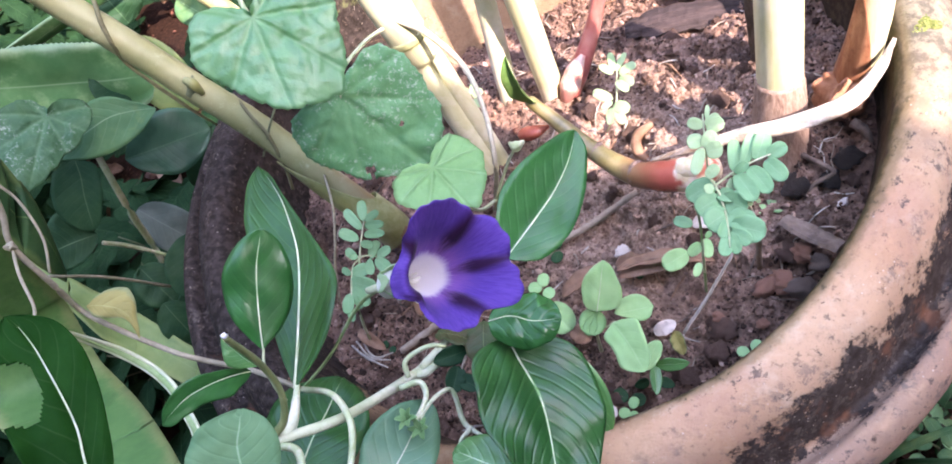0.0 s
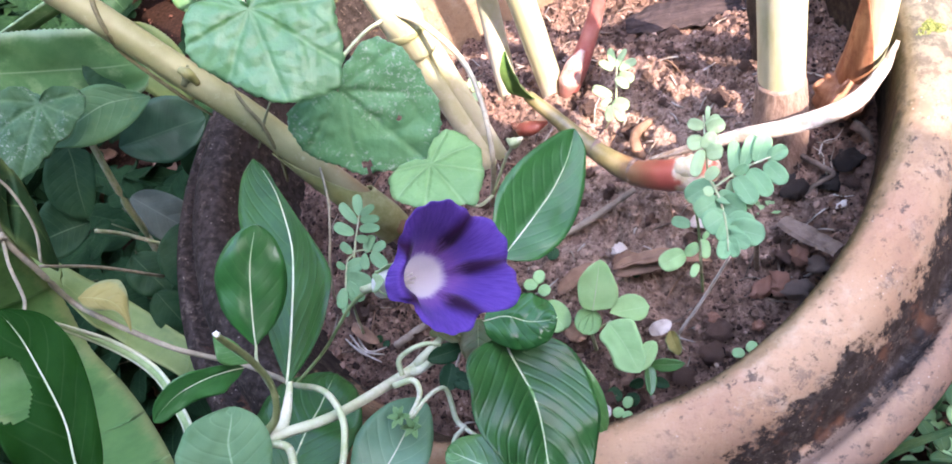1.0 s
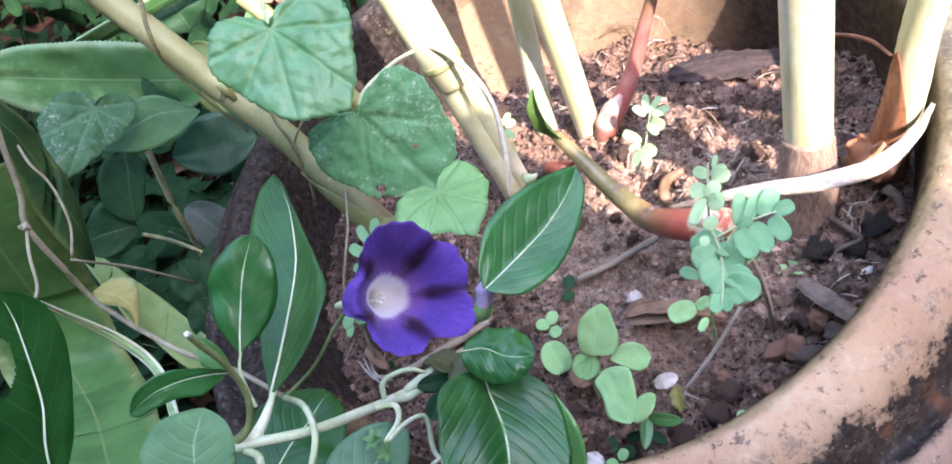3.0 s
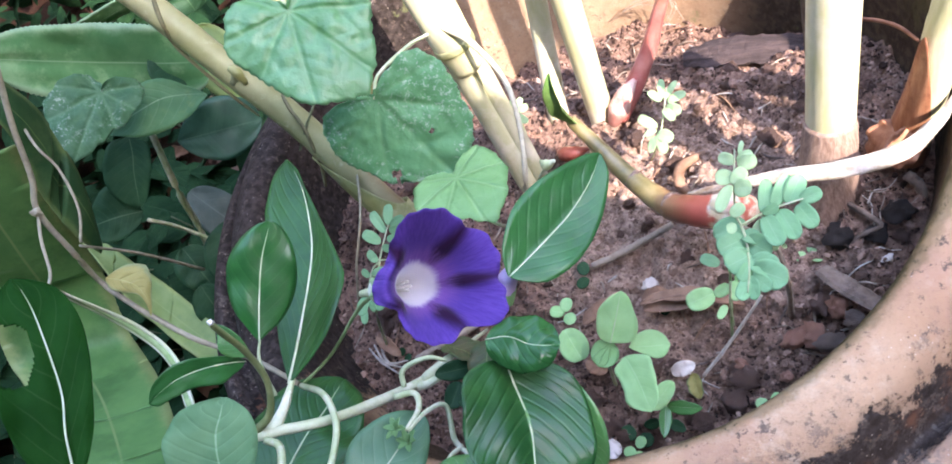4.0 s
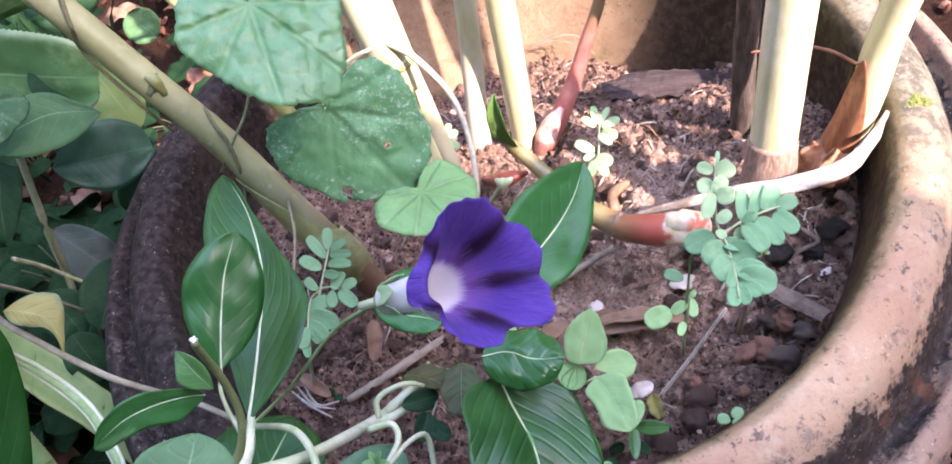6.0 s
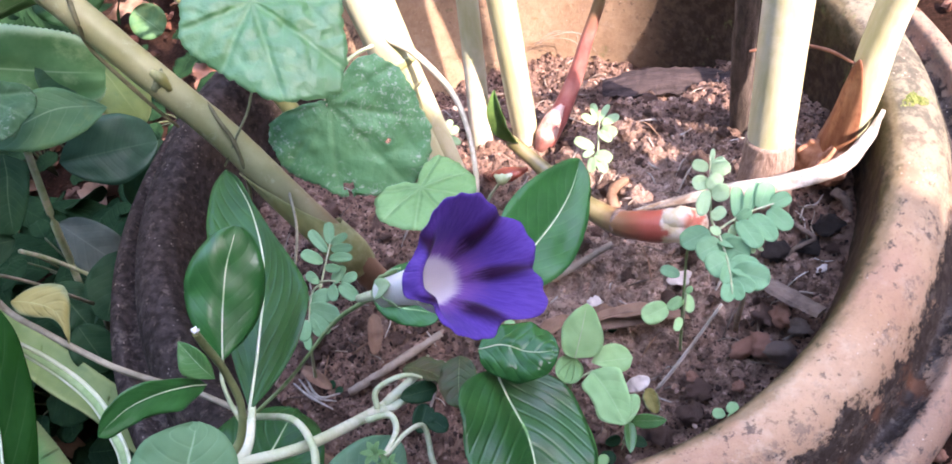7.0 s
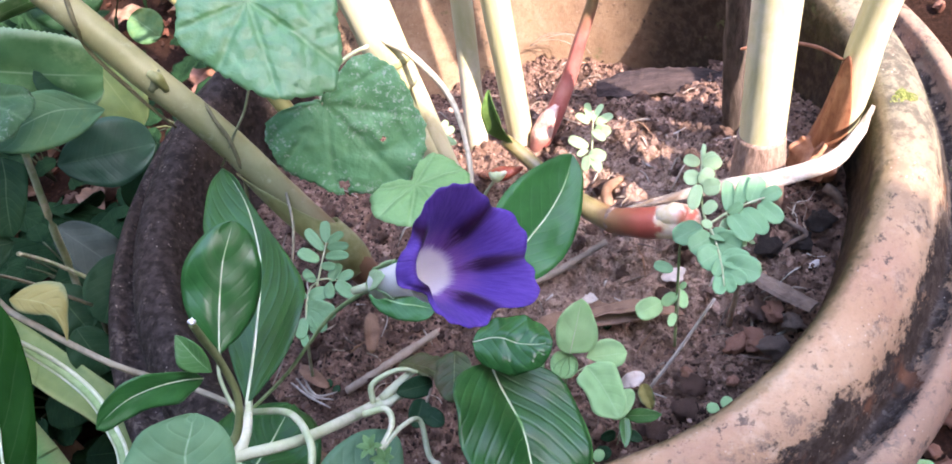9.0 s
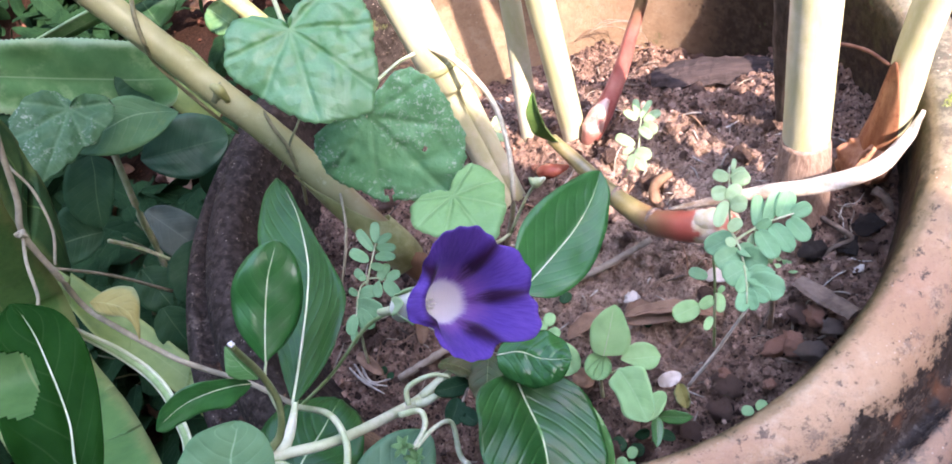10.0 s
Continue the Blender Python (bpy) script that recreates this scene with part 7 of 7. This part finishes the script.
stone((0.025, 0.236, 0.236), 0.0072, 1, material=RED_STONE, label="brick-red stone half buried in the soil")
stone((0.034, 0.225, 0.240), 0.0065, 3, material=GREY_STONE, label="rough brown stone beside the rim")
stone((0.056, 0.265, 0.243), 0.0033, 2, material=WHITE_STONE, label="small white pebble on the soil")
stone((0.029, 0.282, 0.246), 0.0086, 4, True, BLACK_CLOD, "black clod of charcoal in the soil")
stone((0.065, 0.292, 0.252), 0.0079, 5, True, BLACK_CLOD, "black clod of charcoal in the soil")
stone((0.051, 0.282, 0.245), 0.0065, 2, True, BLACK_CLOD, "black clod of charcoal in the soil")
stone((-0.032, 0.195, 0.222), 0.0078, 0, True, None, "dark damp clod in the soil", 0.4)
stone((-0.060, 0.165, 0.228), 0.0072, 1, True, None, "dark damp clod in the soil", 0.4)
stone((-0.115, 0.340, 0.222), 0.0043, 2)
stone((-0.099, 0.321, 0.224), 0.0036, 3)
stone((-0.088, 0.247, 0.226), 0.0036, 4, material=WHITE_STONE)
stone((-0.258, 0.219, 0.226), 0.0058, 3, True)
stone((-0.096, 0.265, 0.228), 0.0050, 5, material=WHITE_STONE, squash=0.4, label="flat pale stone on the soil")
plank = tagged(part("bark_chip", tube([(0.018, 0.260, 0.245), (0.032, 0.245, 0.247), (0.048, 0.230, 0.250)], [0.006, 0.0085, 0.006], 8, 5, 0.12, 0.35), WOOD, smooth=False), "grey-brown chip of bark on the soil", "bark")
rnd = random.Random(21)
for k in range(190):
    w, r = rnd.uniform(0, 2 * math.pi), 0.239 * math.sqrt(rnd.random())
    x, y = PX + r * math.cos(w), PY + r * math.sin(w)
    size = rnd.uniform(0.0022, 0.0048) if k % 5 else rnd.uniform(0.005, 0.0085)
    if r + size < 0.238:
        stone((x, y, soil_height(x, y)), size, k, k % 3 > 0)


def crumbs(name, count, place, low, high, seed, material, label, category, detail=1):
    """Many small crumbs in one mesh."""
    bm = bmesh.new()
    bmesh.ops.create_icosphere(bm, subdivisions=detail, radius=1)
    vs = np.array([v.co[:] for v in bm.verts])
    fs = np.array([[v.index for v in f.verts] for f in bm.faces])
    bm.free()
    rs = np.random.RandomState(seed)
    verts, faces = [], []
    for k in range(count):
        x, y, z = place(rs)
        s = low + (high - low) * rs.rand() ** 2.5
        q = vs * (s * (0.65 + 0.7 * rs.rand(len(vs), 1))) * np.array([1, 0.4 + 0.7 * rs.rand(), 0.35 + 0.5 * rs.rand()])
        a = rs.rand() * 6.283
        rot = np.array([[math.cos(a), -math.sin(a), 0], [math.sin(a), math.cos(a), 0], [0, 0, 1]])
        verts.append(q @ rot.T + np.array([x, y, z + s * 0.25]))
        faces.append(fs + k * len(vs))
    me = bpy.data.meshes.new(name)
    me.from_pydata(np.concatenate(verts).tolist(), [], np.concatenate(faces).tolist())
    me.materials.append(material)
    return tagged(new(name, me), label, category, kind="stuff")


def crumb_material(name, tones, dry=None):
    k = Mat(name)
    r = k.island()
    col = k.mix(k.step(r, 0.1, 0.7), tones[0], tones[1])
    col = k.mix(k.step(r, 0.8, 1.0), col, tones[2])
    col = k.mix(k.math("MULTIPLY", k.step(k.noise(11, 5, 0.65), 0.5, 0.68), 0.6), col, tones[0])
    if dry is not None:
        col = k.mix(pale_patch(k), col, k.mix(r, tones[1], dry))
    k.bump(k.noise(900, 4), 0.6, 0.001)
    return k.done(col, 0.92, 0.08)


def in_pot(rs):
    w, r = rs.rand() * 6.283, 0.24 * math.sqrt(rs.rand())
    x, y = PX + r * math.cos(w), PY + r * math.sin(w)
    return x, y, soil_height(x, y)


def on_ground(rs):
    while True:
        x, y = -0.25 + 1.1 * (rs.rand() - 0.5) * 2, 0.5 + 1.0 * (rs.rand() - 0.5) * 2
        if math.hypot(x - PX, y - PY) > 0.25:
            return x, y, 0.0


CRUMB = crumb_material("soil_crumb", ((0.036, 0.022, 0.018), (0.23, 0.14, 0.105), (0.4, 0.27, 0.21)), (0.49, 0.35, 0.275))
RUBBLE = crumb_material("earth_rubble", ((0.03, 0.016, 0.012), (0.13, 0.055, 0.037), (0.34, 0.17, 0.12)))
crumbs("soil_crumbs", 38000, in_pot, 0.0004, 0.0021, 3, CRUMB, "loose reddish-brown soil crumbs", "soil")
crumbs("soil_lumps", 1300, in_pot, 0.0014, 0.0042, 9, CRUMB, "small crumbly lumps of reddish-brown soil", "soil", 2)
crumbs("gravel", 5000, on_ground, 0.002, 0.012, 4, RUBBLE, "loose red gravel and rubble on the ground", "gravel")

MOSS = crumb_material("moss", ((0.11, 0.14, 0.04), (0.2, 0.225, 0.07), (0.32, 0.33, 0.12)))


def moss_patch(place, out, reach, count, seed):
    """A cushion of moss that clings to the clay."""
    c, o = Vector(place), Vector(out).normalized()
    s = o.orthogonal().normalized()
    q = o.cross(s)

    def spot(rs):
        a, r = rs.rand() * 6.283, reach * rs.rand() ** 0.7
        r *= 0.7 + 0.3 * math.sin(3 * a + seed)
        return tuple(c + s * (r * math.cos(a)) + q * (r * math.sin(a)) + o * (0.0025 * (1 - r / reach) * rs.rand()))

    crumbs("moss_patch", count, spot, 0.0003, 0.0008, seed, MOSS, "bright yellow-green moss cushion on the clay pot", "moss")


moss_patch((0.117, 0.337, 0.3165), (0.1, 0, 1), 0.0095, 1100, 5)
moss_patch((-0.02, 0.574, 0.285), (0.25, -0.9, 0.2), 0.022, 500, 6)

# loose rubble on the ground behind the strap leaves
rnd = random.Random(77)
for k in range(46):
    x, y = rnd.uniform(-0.95, -0.4), rnd.uniform(0.6, 1.25)
    if math.hypot(x - PX, y - PY) > 0.36:
        ob = stone((x, y, 0.0), rnd.uniform(0.008, 0.024), k, material=RED_STONE if k % 2 else STONE, label="lump of red rubble on the ground")

corner = Vector((0.102, 0.163, 0.000))
for k in range(70):
    x, y = corner.x + rnd.uniform(-0.12, 0.2), corner.y + rnd.uniform(-0.12, 0.12)
    if math.hypot(x - PX, y - PY) > 0.3:
        stone((x, y, 0.0), rnd.uniform(0.004, 0.011), k, material=RED_STONE, label="lump of red rubble on the ground")

# ---- litter and small plants on the ground outside ----
rnd = random.Random(8)
for k in range(60):
    x, y = rnd.uniform(-0.95, -0.3), rnd.uniform(0.0, 1.1)
    if math.hypot(x - PX, y - PY) < 0.36:
        continue
    a, l = rnd.uniform(0, 6.28), rnd.uniform(0.04, 0.09)
    p = Vector((x, y, 0.012 + rnd.uniform(0, 0.015)))
    d = Vector((math.cos(a), math.sin(a), rnd.uniform(-0.1, 0.3)))
    dry_leaf(p, p + d * l, p + Vector((-d.y, d.x, rnd.uniform(-0.3, 0.3))), l * rnd.uniform(0.35, 0.55), label="dry brown fallen leaf on the ground", seed=k, fold=rnd.uniform(-0.2, 0.4))


def ground_weed(place, leaves, reach, material, seed, height, label="small green weed growing on the ground"):
    g = thing("ground_weed", place, label, "weed", "weeds on the ground")
    r = random.Random(seed)
    q = Vector(place)
    for s in range(leaves):
        w = s * 2.4 + seed
        top = q + Vector((math.cos(w) * reach * 0.6, math.sin(w) * reach * 0.6, height * r.uniform(0.4, 1.0)))
        d = Vector((math.cos(w), math.sin(w), r.uniform(-0.3, 0.2)))
        part("stalk", tube([q, (q + top) / 2 + Vector((0, 0, height * 0.2)), top], [0.0016, 0.0013, 0.001], 5, 3), DARK_STALK, g)
        l = reach * r.uniform(0.7, 1.2)
        blade("leaf", top, top + d * l, top + Vector((-d.y, d.x, r.uniform(-0.2, 0.2))), l * r.uniform(0.6, 0.85), material, g, 0.5, 0.5, 0.05, 0.1, 0.03, seed=s + seed, nu=12, nv=4)
    return g


for k, (spot, n) in enumerate((((0.107, 0.168, 0.030), 6), ((0.093, 0.155, 0.030), 6), ((0.107, 0.142, 0.030), 5), ((0.125, 0.161, 0.030), 6), ((0.119, 0.187, 0.030), 5), ((0.065, 0.131, 0.030), 5), ((0.130, 0.133, 0.030), 6))):
    q = Vector(spot)
    ground_weed((q.x, q.y, 0.0), n, 0.019, (WEED_PALE, SEEDLING, WEED_PALE)[k % 3], k, 0.05)
for k in range(26):
    x, y = rnd.uniform(-0.95, -0.42), rnd.uniform(0.05, 0.75)
    if math.hypot(x - PX, y - PY) < 0.47:
        continue
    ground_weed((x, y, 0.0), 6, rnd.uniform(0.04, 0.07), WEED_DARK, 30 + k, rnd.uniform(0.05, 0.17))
for k in range(9):
    x, y = rnd.uniform(-1.0, -0.42), rnd.uniform(0.7, 1.25)
    ground_weed((x, y, 0.0), 6, rnd.uniform(0.03, 0.055), (WEED, WEED_DARK, WEED_PALE)[k % 3], 90 + k, rnd.uniform(0.04, 0.12))
blade_weed = thing("grass_tuft", (0.18, 0.02, 0.0), "sparse grass blades beside the pot", "grass")
for k in range(6):
    q = Vector((0.032, 0.123, 0.020)) + Vector((0.04 * k, 0.02 * math.sin(k * 2), 0))
    q.z = 0
    tip = q + Vector((0.1 + 0.02 * math.sin(k * 5), 0.03 * math.cos(k * 3), 0.09 + 0.02 * (k % 3)))
    blade("blade", q, tip, q + Vector((0, 1, 0)), 0.008, WEED_PALE, blade_weed, 0.3, 0.5, 0.15, 0.2, seed=k, nu=14, nv=2)

# dense low undergrowth beside the pot, its shade painted in through WEED_DARK
under = np.random.RandomState(31)
bm = bmesh.new()
uv = bm.loops.layers.uv.new("uv")
for k in range(2600):
    x, y = -0.36 - 0.9 * under.rand(), -0.15 + 1.5 * under.rand()
    if k > 1500:
        x, y = -0.9 - 1.25 * under.rand(), 0.1 + 1.75 * under.rand()
    if math.hypot(x - PX, y - PY) < 0.34:
        continue
    if under.rand() < 0.9 and (math.hypot(x - PX, y - PY) < 0.5 or (y > 0.6 and x > -0.95)):
        continue
    a = under.rand() * 6.283
    l = 0.035 + 0.045 * under.rand()
    d = Vector((math.cos(a), math.sin(a), under.rand() * 0.5 - 0.35)).normalized()
    fr = leaf_frame((x, y, 0.015 + 0.11 * under.rand()), Vector((x, y, 0.05)) + d * l, Vector((x, y, 0.05)) + Vector((-d.y, d.x, under.rand() * 0.6 - 0.3)))
    rows = [[bm.verts.new(blade_point(fr, l * 0.62, min(max(i / 7, 0.01), 0.99), v, 0.5, 0.55, 0.06, 0.12, 0.03, 0.0, 0.0, k)) for v in (-1, -0.5, 0, 0.5, 1)] for i in range(8)]
    for i in range(7):
        for j in range(4):
            f = bm.faces.new((rows[i][j], rows[i + 1][j], rows[i + 1][j + 1], rows[i][j + 1]))
            for loop, (u, v) in zip(f.loops, ((i, j), (i + 1, j), (i + 1, j + 1), (i, j + 1))):
                loop[uv].uv = (u / 7, v / 2 - 1)
tagged(part("undergrowth", bm, WEED_DARK), "dense green undergrowth beside the pot, coloured dark for shade", "undergrowth", kind="stuff")

# ---- unseen foliage added on the sunny side, outside the view, to cast shade ----
EDGE = Vector((-0.70, -0.71, 0.19)).normalized()
ACROSS = TO_SUN.cross(EDGE).normalized()
# where ten more leaves plug a stray spot of sun on a seedling
EXTRA = (-0.02, -0.376)
shade = np.random.RandomState(12)
verts, faces = [], []
for k in range(1900):
    b = -0.483 + (shade.rand() - 0.5) * 1.6
    a = -0.125 - 0.62 * (min(max(b, -0.95), -0.1) + 0.40) + 0.65 * shade.rand()
    if k < 10:
        a, b = EXTRA[0] + 0.02 * shade.randn(), EXTRA[1] + 0.02 * shade.randn()
    c = TO_SUN * (1.4 + 0.6 * shade.rand()) + EDGE * a + ACROSS * b
    d = Vector(shade.randn(3)).normalized()
    d = (d - TO_SUN * d.dot(TO_SUN) * 0.7).normalized()
    s = d.cross(TO_SUN + Vector(shade.randn(3)) * 0.35).normalized()
    o = d.cross(s)
    l, w = 0.09 + 0.06 * shade.rand(), 0.022 + 0.014 * shade.rand()
    n0 = len(verts)
    for f, g in ((0, 0.05), (0.25, 0.8), (0.5, 1.0), (0.75, 0.75), (1, 0.03)):
        for v in (-1, 0, 1):
            verts.append(tuple(c + d * (l * (f - 0.5)) + s * (w * g * v) + o * (0.02 * math.sin(f * 3) - 0.008 * abs(v))))
    for i in range(4):
        for j in range(2):
            q = n0 + i * 3 + j
            faces.append((q, q + 3, q + 4, q + 1))
me = bpy.data.meshes.new("crown")
me.from_pydata(verts, [], faces)
me.materials.append(CANOPY)
shrub = thing("shade_shrub", (1.3, -1.25, 0.0), "unseen leafy shrub added on the sunny side to shade the pot", "shrub")
crown = new("crown", me)
crown.parent = shrub
crown.matrix_parent_inverse = shrub.matrix_world.inverted()
part("trunk", tube([(1.3, -1.25, -0.02), (1.27, -1.18, 0.4), (1.18, -1.0, 0.8), (1.05, -0.8, 1.05), (0.95, -0.68, 1.2)], [0.035, 0.028, 0.022, 0.015, 0.006], 12, 6, 0.06), WOOD, shrub)
for k in range(6):
    q = Vector((1.12, -0.9, 0.94)) if k % 2 else Vector((1.05, -0.8, 1.05))
    d = Vector((0.35 * math.cos(k * 1.05), 0.35 * math.sin(k * 1.05), 0.12 + 0.05 * (k % 3)))
    part("branch", tube([q, q + d * 0.5 + Vector((0, 0, 0.03)), q + d], [0.012, 0.008, 0.003], 8, 5, 0.05), WOOD, shrub)
